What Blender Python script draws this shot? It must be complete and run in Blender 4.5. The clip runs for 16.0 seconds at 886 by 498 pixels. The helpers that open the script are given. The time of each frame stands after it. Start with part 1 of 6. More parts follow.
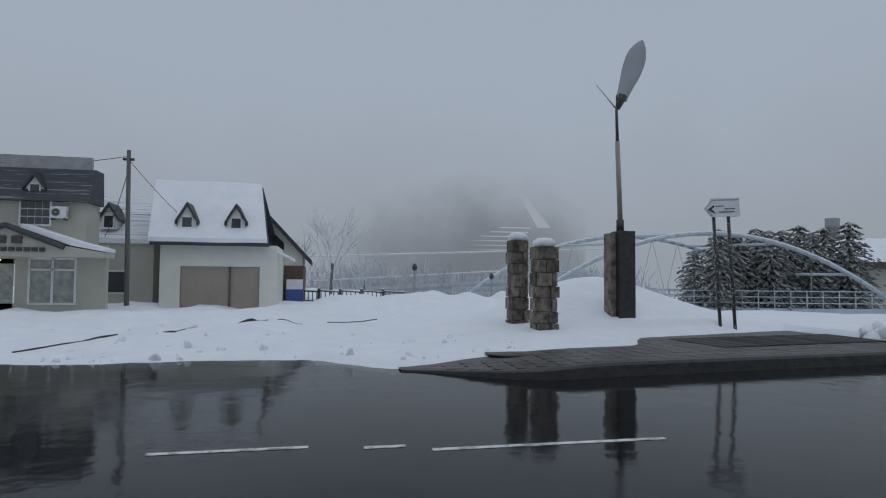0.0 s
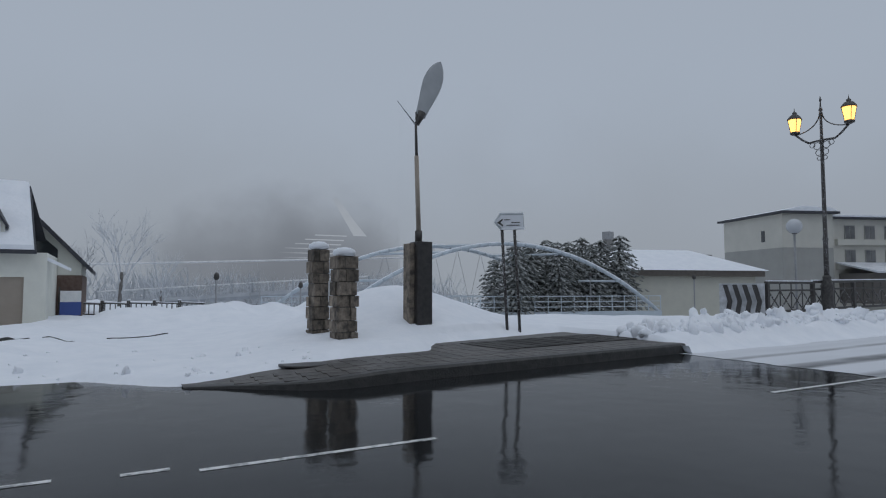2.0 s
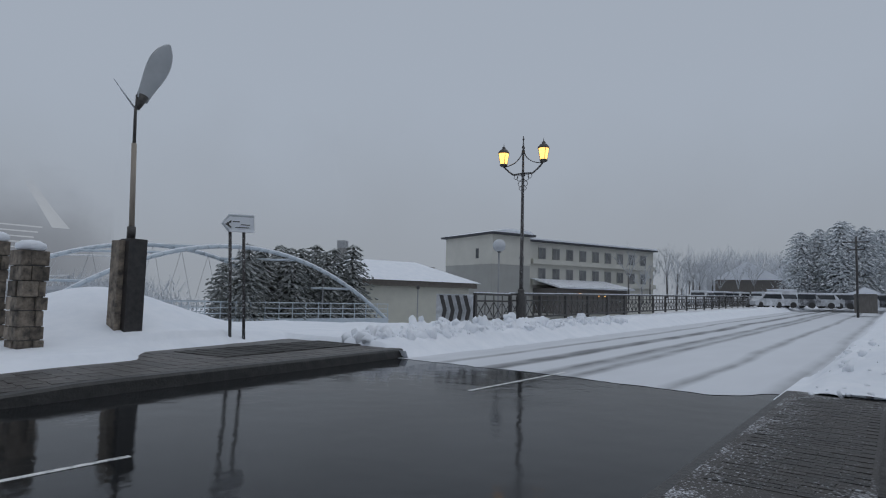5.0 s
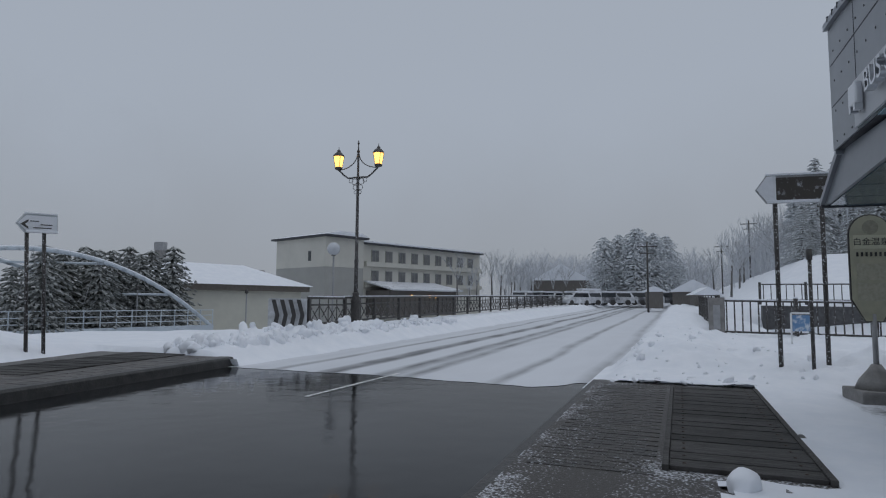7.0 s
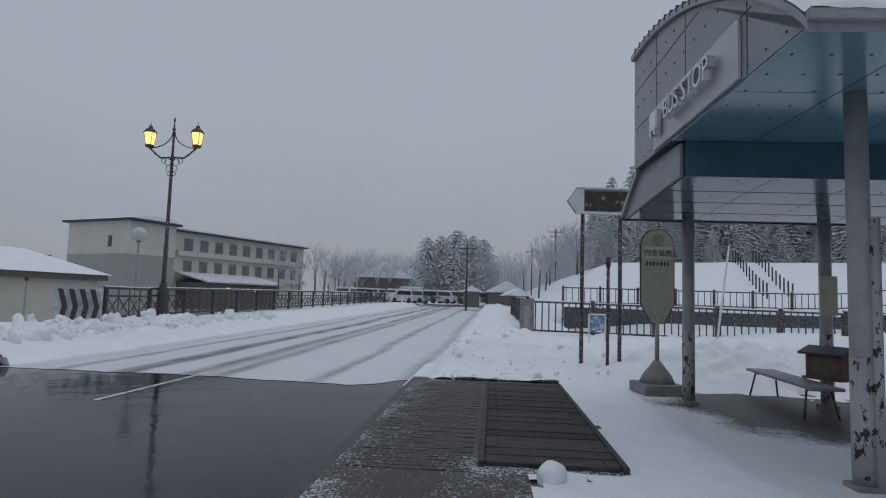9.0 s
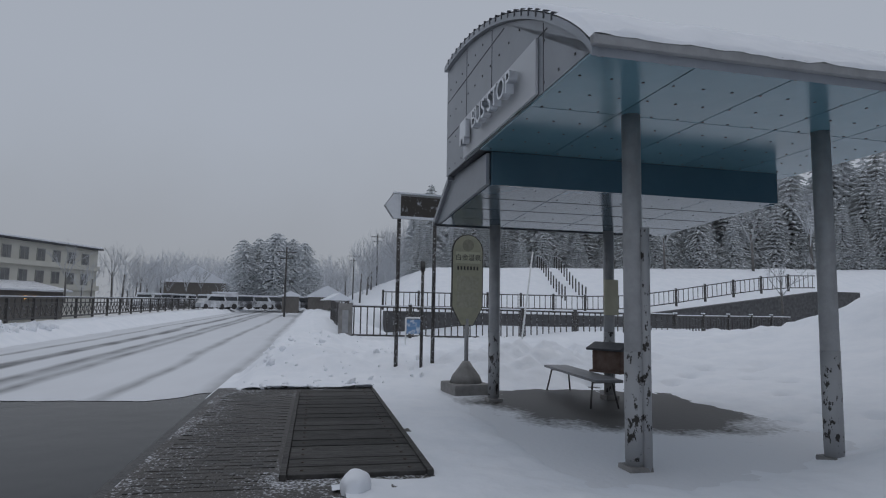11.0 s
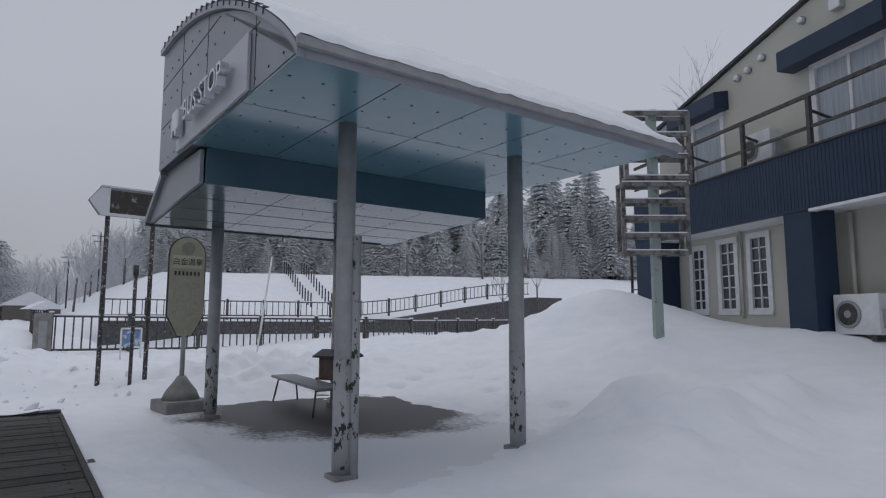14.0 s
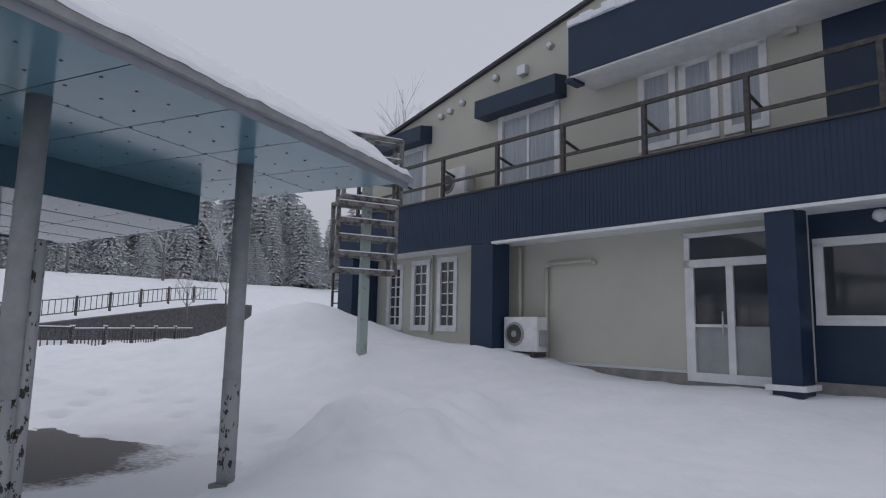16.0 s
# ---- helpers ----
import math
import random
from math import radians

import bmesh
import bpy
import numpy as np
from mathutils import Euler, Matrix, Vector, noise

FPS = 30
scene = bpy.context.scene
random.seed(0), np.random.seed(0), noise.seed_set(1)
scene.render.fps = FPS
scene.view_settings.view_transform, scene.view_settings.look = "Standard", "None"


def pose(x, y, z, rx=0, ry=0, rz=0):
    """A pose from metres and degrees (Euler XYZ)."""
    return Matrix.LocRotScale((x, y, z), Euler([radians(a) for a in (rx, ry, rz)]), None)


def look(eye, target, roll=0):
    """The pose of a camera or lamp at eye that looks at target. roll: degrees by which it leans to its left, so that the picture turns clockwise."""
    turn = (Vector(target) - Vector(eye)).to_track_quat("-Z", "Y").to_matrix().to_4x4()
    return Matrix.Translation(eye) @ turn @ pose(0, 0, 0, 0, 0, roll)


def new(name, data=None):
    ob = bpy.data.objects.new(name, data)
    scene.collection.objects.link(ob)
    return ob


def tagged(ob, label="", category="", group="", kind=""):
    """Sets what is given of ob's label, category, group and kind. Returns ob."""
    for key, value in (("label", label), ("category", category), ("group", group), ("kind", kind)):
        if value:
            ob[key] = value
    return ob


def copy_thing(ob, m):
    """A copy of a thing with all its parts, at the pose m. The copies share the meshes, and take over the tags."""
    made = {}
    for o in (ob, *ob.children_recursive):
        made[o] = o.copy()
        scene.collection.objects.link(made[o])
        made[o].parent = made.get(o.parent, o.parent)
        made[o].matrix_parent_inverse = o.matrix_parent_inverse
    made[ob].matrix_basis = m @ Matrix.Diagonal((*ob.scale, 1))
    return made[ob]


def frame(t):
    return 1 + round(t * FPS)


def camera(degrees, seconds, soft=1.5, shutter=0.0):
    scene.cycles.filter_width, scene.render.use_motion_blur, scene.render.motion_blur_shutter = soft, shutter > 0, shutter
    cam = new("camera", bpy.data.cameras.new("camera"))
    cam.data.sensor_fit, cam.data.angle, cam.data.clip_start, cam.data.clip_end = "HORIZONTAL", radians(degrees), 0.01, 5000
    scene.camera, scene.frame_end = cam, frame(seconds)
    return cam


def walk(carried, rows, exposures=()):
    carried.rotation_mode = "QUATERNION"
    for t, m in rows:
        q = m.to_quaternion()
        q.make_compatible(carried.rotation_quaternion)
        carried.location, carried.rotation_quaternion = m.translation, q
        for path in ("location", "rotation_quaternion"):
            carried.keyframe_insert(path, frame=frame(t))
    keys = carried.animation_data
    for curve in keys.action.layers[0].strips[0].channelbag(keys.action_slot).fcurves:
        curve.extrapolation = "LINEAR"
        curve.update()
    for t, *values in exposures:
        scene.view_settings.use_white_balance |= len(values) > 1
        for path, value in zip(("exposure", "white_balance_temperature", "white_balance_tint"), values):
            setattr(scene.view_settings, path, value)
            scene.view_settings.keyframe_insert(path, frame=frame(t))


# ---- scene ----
cam = camera(72.0, 16.0, soft=1.15)
PATH = [
    (0, (-1.504, 0.301, 1.42), (-1.101, 2.258, 1.511), 0.5),
    (0.5, (-1.372, 0.29, 1.428), (-0.785, 2.199, 1.527), 0.1),
    (1, (-1.298, 0.22, 1.438), (-0.594, 2.089, 1.542), 0.0),
    (1.5, (-1.259, 0.111, 1.453), (-0.427, 1.926, 1.564), -0.1),
    (2, (-1.224, 0.09, 1.448), (-0.263, 1.84, 1.568), 0.0),
    (2.5, (-1.158, 0.153, 1.43), (-0.098, 1.844, 1.557), 0.1),
    (3, (-1.129, 0.171, 1.421), (0.023, 1.8, 1.544), 0.3),
    (3.5, (-1.084, 0.162, 1.423), (0.194, 1.696, 1.556), 0.8),
    (4, (-1.082, 0.108, 1.433), (0.328, 1.519, 1.576), 1.2),
    (6.3, (-1.317, -0.174, 1.454), (0.439, 0.767, 1.62), 0.8),
    (6.5, (-1.326, -0.154, 1.458), (0.455, 0.739, 1.627), 0.6),
    (7, (-1.348, -0.065, 1.468), (0.511, 0.654, 1.638), 0.4),
    (7.5, (-1.26, -0.038, 1.468), (0.642, 0.556, 1.648), 1.3),
    (8, (-1.205, -0.007, 1.467), (0.736, 0.435, 1.659), 1.8),
    (8.5, (-1.19, 0.01, 1.47), (0.774, 0.33, 1.666), 2.2),
    (9, (-1.172, 0.008, 1.472), (0.814, 0.175, 1.641), 1.8),
    (9.5, (-1.092, -0.037, 1.47), (0.901, -0.026, 1.635), 1.4),
    (10, (-1.04, -0.075, 1.47), (0.946, -0.23, 1.649), 1.5),
    (12.3, (-1.056, -0.226, 1.482), (0.797, -0.949, 1.693), -0.2),
    (12.5, (-1.049, -0.255, 1.487), (0.779, -1.037, 1.701), -0.3),
    (13, (-1.019, -0.322, 1.502), (0.772, -1.186, 1.718), -0.4),
    (13.5, (-0.994, -0.417, 1.494), (0.738, -1.393, 1.713), -0.2),
    (14, (-1.044, -0.493, 1.494), (0.587, -1.629, 1.72), 0.1),
    (14.5, (-1.093, -0.48, 1.49), (0.395, -1.795, 1.727), -0.4),
    (15, (-1.103, -0.452, 1.517), (0.206, -1.944, 1.757), 0.2),
    (15.5, (-0.927, -0.438, 1.582), (0.188, -2.079, 1.83), 1.2),
    (16, (-0.587, -0.411, 1.672), (0.297, -2.187, 1.929), 1.2),
]
walk(cam, [(t, look(eye, target, roll)) for t, eye, target, roll in PATH],
     [(0, 0.0, 6450, 10), (7, 0.0, 6600, 11), (10, 0.0, 6700, 12), (13, 0.12, 6850, 14), (16, 0.32, 7000, 18)])

# ---- world and light ----
world = bpy.data.worlds.new("overcast")
scene.world = world
world.use_nodes = True
wn = world.node_tree
wn.nodes.clear()
w_out = wn.nodes.new("ShaderNodeOutputWorld")
w_bg = wn.nodes.new("ShaderNodeBackground")
w_sky = wn.nodes.new("ShaderNodeTexSky")
w_sky.sky_type, w_sky.sun_disc = "NISHITA", False
w_sky.sun_elevation, w_sky.sun_rotation = radians(55), radians(200)
w_mix = wn.nodes.new("ShaderNodeMixRGB")
w_mix.inputs[0].default_value = 0.97
w_mix.inputs[2].default_value = (3.58, 4.08, 4.80, 1)
wn.links.new(w_sky.outputs[0], w_mix.inputs[1])
wn.links.new(w_mix.outputs[0], w_bg.inputs[0])
w_bg.inputs[1].default_value = 0.1
wn.links.new(w_bg.outputs[0], w_out.inputs[0])
sun_data = bpy.data.lights.new("sun", "SUN")
sun_data.energy, sun_data.angle, sun_data.color = 0.42, radians(70), (0.96, 0.98, 1.0)
sun = new("sun", sun_data)
sun.matrix_world = look((0, 0, 40), (-4, 9, 0))

# ---- helpers of this scene ----


def mat(name, color, rough=0.7, metal=0.0, color2=None, scale=4.0, bump=0.0, bscale=30.0, detail=6.0, spec=0.5, emit=0.0, fac=(0.35, 0.65), rand=0.0, stretch=(1, 1, 1)):
    """A two-scale noise material; color2 is the stain or wear colour."""
    m = bpy.data.materials.new(name)
    m.use_nodes = True
    nt = m.node_tree
    b = nt.nodes["Principled BSDF"]
    b.inputs["Base Color"].default_value = (*color, 1)
    b.inputs["Roughness"].default_value = rough
    b.inputs["Metallic"].default_value = metal
    b.inputs["Specular IOR Level"].default_value = spec
    tc = nt.nodes.new("ShaderNodeTexCoord")
    mp = nt.nodes.new("ShaderNodeMapping")
    mp.inputs["Scale"].default_value = stretch
    nt.links.new(tc.outputs["Object"], mp.inputs[0])
    if color2:
        n1 = nt.nodes.new("ShaderNodeTexNoise")
        n1.inputs["Scale"].default_value, n1.inputs["Detail"].default_value = scale, detail
        n1.inputs["Roughness"].default_value = 0.65
        nt.links.new(mp.outputs[0], n1.inputs["Vector"])
        mr = nt.nodes.new("ShaderNodeMapRange")
        mr.inputs["From Min"].default_value, mr.inputs["From Max"].default_value = fac
        nt.links.new(n1.outputs[0], mr.inputs[0])
        mx = nt.nodes.new("ShaderNodeMixRGB")
        mx.inputs[1].default_value, mx.inputs[2].default_value = (*color, 1), (*color2, 1)
        nt.links.new(mr.outputs[0], mx.inputs[0])
        last = mx.outputs[0]
        if rand:
            oi = nt.nodes.new("ShaderNodeObjectInfo")
            hv = nt.nodes.new("ShaderNodeHueSaturation")
            m2 = nt.nodes.new("ShaderNodeMapRange")
            m2.inputs["To Min"].default_value, m2.inputs["To Max"].default_value = 1 - rand, 1 + rand
            nt.links.new(oi.outputs["Random"], m2.inputs[0])
            nt.links.new(m2.outputs[0], hv.inputs["Value"])
            nt.links.new(last, hv.inputs["Color"])
            last = hv.outputs[0]
        nt.links.new(last, b.inputs["Base Color"])
    if bump:
        n2 = nt.nodes.new("ShaderNodeTexNoise")
        n2.inputs["Scale"].default_value, n2.inputs["Detail"].default_value = bscale, 5
        nt.links.new(mp.outputs[0], n2.inputs["Vector"])
        bp = nt.nodes.new("ShaderNodeBump")
        bp.inputs["Strength"].default_value, bp.inputs["Distance"].default_value = bump, 0.02
        nt.links.new(n2.outputs[0], bp.inputs["Height"])
        nt.links.new(bp.outputs[0], b.inputs["Normal"])
    if emit:
        b.inputs["Emission Color"].default_value = (*color, 1)
        b.inputs["Emission Strength"].default_value = emit
    return m


def box(bm, x0, x1, y0, y1, z0, z1, bev=0.0, m=None):
    r = bmesh.ops.create_cube(bm, size=1.0)
    vs = r["verts"]
    for v in vs:
        v.co = Vector(((x0 + x1) / 2 + v.co.x * (x1 - x0), (y0 + y1) / 2 + v.co.y * (y1 - y0), (z0 + z1) / 2 + v.co.z * (z1 - z0)))
    if bev:
        es = list({e for v in vs for e in v.link_edges})
        vs = bmesh.ops.bevel(bm, geom=es, offset=bev, segments=2, affect="EDGES", profile=0.7)["verts"]
    if m is not None:
        bmesh.ops.transform(bm, matrix=m, verts=vs)
    return bm


def tube(bm, a, b, r0, r1=None, n=10):
    a, b = Vector(a), Vector(b)
    r1 = r0 if r1 is None else r1
    q = (b - a).to_track_quat("Z", "Y")
    rings = []
    for p, r in ((a, r0), (b, r1)):
        rings.append([bm.verts.new(p + q @ Vector((r * math.cos(6.2832 * i / n), r * math.sin(6.2832 * i / n), 0))) for i in range(n)])
    for i in range(n):
        f = bm.faces.new((rings[0][i], rings[0][(i + 1) % n], rings[1][(i + 1) % n], rings[1][i]))
        f.smooth = n > 6
    bm.faces.new(rings[0][::-1])
    bm.faces.new(rings[1])
    return bm


def pipe(bm, pts, r, n=8):
    for a, b in zip(pts, pts[1:]):
        tube(bm, a, b, r, r, n)
    return bm


def lathe(bm, profile, n=16, at=(0, 0, 0)):
    """Profile: (radius, z) from the bottom up."""
    rings = []
    for r, z in profile:
        rings.append([bm.verts.new((at[0] + r * math.cos(6.2832 * i / n), at[1] + r * math.sin(6.2832 * i / n), at[2] + z)) for i in range(n)])
    for p, q in zip(rings, rings[1:]):
        for i in range(n):
            f = bm.faces.new((p[i], p[(i + 1) % n], q[(i + 1) % n], q[i]))
            f.smooth = True
    bm.faces.new(rings[0][::-1])
    bm.faces.new(rings[-1])
    return bm


def prism(bm, pts, axis, a, b):
    """A polygon in the two other axes, drawn out along the axis from a to b."""
    def at(p, d):
        return {"x": (d, p[0], p[1]), "y": (p[0], d, p[1]), "z": (p[0], p[1], d)}[axis]
    lo = [bm.verts.new(at(p, a)) for p in pts]
    hi = [bm.verts.new(at(p, b)) for p in pts]
    k = len(pts)
    bm.faces.new(lo)
    bm.faces.new(hi[::-1])
    for i in range(k):
        bm.faces.new((lo[i], hi[i], hi[(i + 1) % k], lo[(i + 1) % k]))
    return bm


def mesh_of(name, bm, material):
    bmesh.ops.recalc_face_normals(bm, faces=bm.faces)
    me = bpy.data.meshes.new(name)
    bm.to_mesh(me)
    bm.free()
    me.materials.append(material)
    return me


def part(name, bm, material, parent=None, label=""):
    ob = new(name, mesh_of(name, bm, material))
    if parent is not None:
        ob.parent = parent
    if label:
        ob["label"] = label
    return ob


def thing(name, m, label, category, group=""):
    e = new(name)
    e.matrix_world = m
    e.empty_display_size = 0.2
    return tagged(e, label, category, group)


def solid(name, bm, material, label, category="", group="", kind=""):
    return tagged(part(name, bm, material), label, category, group, kind)


def bx(*a, **k):
    return box(bmesh.new(), *a, **k)


def tb(*a, **k):
    return tube(bmesh.new(), *a, **k)


def wob(x, y, s, seed=0.0):
    return noise.noise(Vector((x * s + seed, y * s - seed, seed * 0.7)))


def smooth(a, b, x):
    t = min(1.0, max(0.0, (x - a) / (b - a)))
    return t * t * (3 - 2 * t)


def field(name, xs, ys, height, material, keep=None):
    """One sheet over a grid."""
    idx, vs, fs = {}, [], []
    for i, x in enumerate(xs):
        for j, y in enumerate(ys):
            idx[i, j] = len(vs)
            vs.append((x, y, height(x, y)))
    for i in range(len(xs) - 1):
        for j in range(len(ys) - 1):
            if keep is None or keep((xs[i] + xs[i + 1]) / 2, (ys[j] + ys[j + 1]) / 2):
                fs.append((idx[i, j], idx[i + 1, j], idx[i + 1, j + 1], idx[i, j + 1]))
    me = bpy.data.meshes.new(name)
    me.from_pydata(vs, [], fs)
    me.materials.append(material)
    me.polygons.foreach_set("use_smooth", [True] * len(me.polygons))
    return new(name, me)


def steps(*spans):
    """Grid lines: (from, to, step) spans."""
    out = []
    for a, b, s in spans:
        k = max(1, round((b - a) / s))
        out += [a + (b - a) * i / k for i in range(k)]
    return out + [spans[-1][1]]


# ---- materials ----
SNOW = mat("snow", (0.86, 0.88, 0.92), 0.75, color2=(0.79, 0.82, 0.87), scale=1.6, bump=0.55, bscale=7, spec=0.25)
SLUSH = mat("slush", (0.80, 0.82, 0.86), 0.6, color2=(0.45, 0.47, 0.5), scale=0.9, bump=0.3, bscale=14, fac=(0.5, 0.75))
CONCRETE = mat("concrete", (0.30, 0.29, 0.28), 0.85, color2=(0.18, 0.175, 0.17), scale=3, bump=0.3)
WETPAVE = mat("wet_paving", (0.055, 0.049, 0.044), 0.5, color2=(0.12, 0.11, 0.102), scale=5, bump=0.35, bscale=40)
KERB = mat("kerb_stone", (0.060, 0.058, 0.055), 0.5, color2=(0.03, 0.03, 0.03), scale=6, bump=0.5)
DARKWOOD = mat("weathered_planks", (0.028, 0.026, 0.025), 0.72, color2=(0.085, 0.082, 0.079), scale=3, bump=0.5, bscale=12, stretch=(14, 1, 1), rand=0.35, spec=0.25)
STONE = mat("rough_stone", (0.27, 0.225, 0.18), 0.9, color2=(0.06, 0.053, 0.046), scale=5, bump=0.9, bscale=12, rand=0.4)
BLACKSTONE = mat("dark_granite", (0.055, 0.05, 0.048), 0.4, color2=(0.025, 0.024, 0.024), scale=9, bump=0.2)
DARKMETAL = mat("dark_painted_metal", (0.035, 0.033, 0.033), 0.5, color2=(0.09, 0.085, 0.08), scale=14, spec=0.4)
RUSTY = mat("snow_flecked_metal", (0.05, 0.045, 0.042), 0.6, color2=(0.72, 0.74, 0.78), scale=30, fac=(0.56, 0.66))
GREYPOST = mat("grey_painted_post", (0.36, 0.365, 0.375), 0.5, color2=(0.28, 0.285, 0.29), scale=5, bump=0.15)
PANEL = mat("grey_shelter_panel", (0.30, 0.325, 0.36), 0.35, color2=(0.24, 0.26, 0.29), scale=1.2, rand=0.08)
SOFFIT = mat("blue_soffit_panel", (0.11, 0.225, 0.28), 0.16, color2=(0.135, 0.26, 0.315), scale=0.8, rand=0.06, spec=0.5)
SILVER = mat("bare_metal", (0.62, 0.64, 0.67), 0.3, 0.9)
WHITEPAINT = mat("white_paint", (0.80, 0.80, 0.80), 0.5, color2=(0.66, 0.67, 0.68), scale=4)
LINEPAINT = mat("worn_road_paint", (0.75, 0.75, 0.74), 0.35, color2=(0.16, 0.165, 0.17), scale=9, fac=(0.48, 0.62))
ARCHPAINT = mat("pale_blue_steel", (0.56, 0.62, 0.67), 0.4, color2=(0.48, 0.54, 0.60), scale=1)
NAVY = mat("navy_ribbed_cladding", (0.008, 0.025, 0.058), 0.5, color2=(0.012, 0.033, 0.072), scale=2, bump=0.1)
CREAM = mat("cream_render_wall", (0.54, 0.53, 0.46), 0.85, color2=(0.49, 0.48, 0.42), scale=0.7, bump=0.15, bscale=60)
GLASSDARK = mat("window_glass", (0.035, 0.04, 0.045), 0.06, color2=(0.06, 0.066, 0.072), scale=0.8, spec=0.8)
CURTAIN = mat("curtain_behind_glass", (0.42, 0.46, 0.50), 0.25, color2=(0.30, 0.34, 0.38), scale=3, stretch=(9, 9, 0.4), spec=0.6)
ROOFDARK = mat("dark_roof_trim", (0.03, 0.033, 0.045), 0.6, color2=(0.06, 0.062, 0.07), scale=8)
BRICK = mat("brown_brick", (0.11, 0.07, 0.055), 0.85, color2=(0.17, 0.12, 0.10), scale=8)
TAN = mat("tan_shutter", (0.36, 0.31, 0.26), 0.6, color2=(0.32, 0.275, 0.23), scale=2)
BARK = mat("bark", (0.10, 0.09, 0.082), 0.9, color2=(0.20, 0.195, 0.19), scale=8)
LAMPGLOW = mat("lit_lamp_glass", (1.0, 0.53, 0.14), 0.3, emit=2.0)
GLOBE = mat("opal_globe", (0.55, 0.57, 0.60), 0.25, color2=(0.5, 0.52, 0.55), scale=2)
SOLAR = mat("pale_lamp_blade", (0.42, 0.44, 0.46), 0.3, color2=(0.36, 0.38, 0.40), scale=2)


def wet_road():
    m = mat("wet_asphalt", (0.012, 0.013, 0.014), 0.07, color2=(0.021, 0.022, 0.023), scale=0.5, spec=0.17)
    nt = m.node_tree
    b = nt.nodes["Principled BSDF"]
    tc = nt.nodes.new("ShaderNodeTexCoord")
    n1 = nt.nodes.new("ShaderNodeTexNoise")
    n1.inputs["Scale"].default_value, n1.inputs["Detail"].default_value = 1.9, 3
    n2 = nt.nodes.new("ShaderNodeTexNoise")
    n2.inputs["Scale"].default_value, n2.inputs["Detail"].default_value = 90, 2
    n3 = nt.nodes.new("ShaderNodeTexNoise")
    n3.inputs["Scale"].default_value = 0.35
    mr = nt.nodes.new("ShaderNodeMapRange")
    mr.inputs["From Min"].default_value, mr.inputs["From Max"].default_value = 0.45, 0.7
    mr.inputs["To Min"].default_value, mr.inputs["To Max"].default_value = 0.03, 0.13
    for n in (n1, n2, n3):
        nt.links.new(tc.outputs["Object"], n.inputs["Vector"])
    nt.links.new(n3.outputs[0], mr.inputs[0])
    nt.links.new(mr.outputs[0], b.inputs["Roughness"])
    b1 = nt.nodes.new("ShaderNodeBump")
    b1.inputs["Strength"].default_value, b1.inputs["Distance"].default_value = 0.13, 0.05
    b2 = nt.nodes.new("ShaderNodeBump")
    b2.inputs["Strength"].default_value, b2.inputs["Distance"].default_value = 0.05, 0.004
    nt.links.new(n1.outputs[0], b1.inputs["Height"])
    nt.links.new(n2.outputs[0], b2.inputs["Height"])
    nt.links.new(b1.outputs[0], b2.inputs["Normal"])
    nt.links.new(b2.outputs[0], b.inputs["Normal"])
    # standing water thins out to damp asphalt towards the bridge
    sp = nt.nodes.new("ShaderNodeSeparateXYZ")
    dry = nt.nodes.new("ShaderNodeMapRange")
    dry.inputs["From Min"].default_value, dry.inputs["From Max"].default_value = 2.0, 8.0
    dry.inputs["To Min"].default_value, dry.inputs["To Max"].default_value = 0.115, 0.045
    nt.links.new(tc.outputs["Object"], sp.inputs[0])
    nt.links.new(sp.outputs["X"], dry.inputs[0])
    nt.links.new(dry.outputs[0], b.inputs["Specular IOR Level"])
    return m


def span(nt, socket, a, b):
    """0 to 1 as the value goes from a to b."""
    n = nt.nodes.new("ShaderNodeMapRange")
    n.inputs["From Min"].default_value, n.inputs["From Max"].default_value = a, b
    nt.links.new(socket, n.inputs[0])
    return n.outputs[0]


def calc(nt, op, a, b):
    n = nt.nodes.new("ShaderNodeMath")
    n.operation = op
    for k, v in enumerate((a, b)):
        if isinstance(v, float):
            n.inputs[k].default_value = v
        else:
            nt.links.new(v, n.inputs[k])
    return n.outputs[0]


def noise_of(nt, vec, scale, detail):
    n = nt.nodes.new("ShaderNodeTexNoise")
    n.inputs["Scale"].default_value, n.inputs["Detail"].default_value = scale, detail
    nt.links.new(vec, n.inputs["Vector"])
    return n.outputs[0]


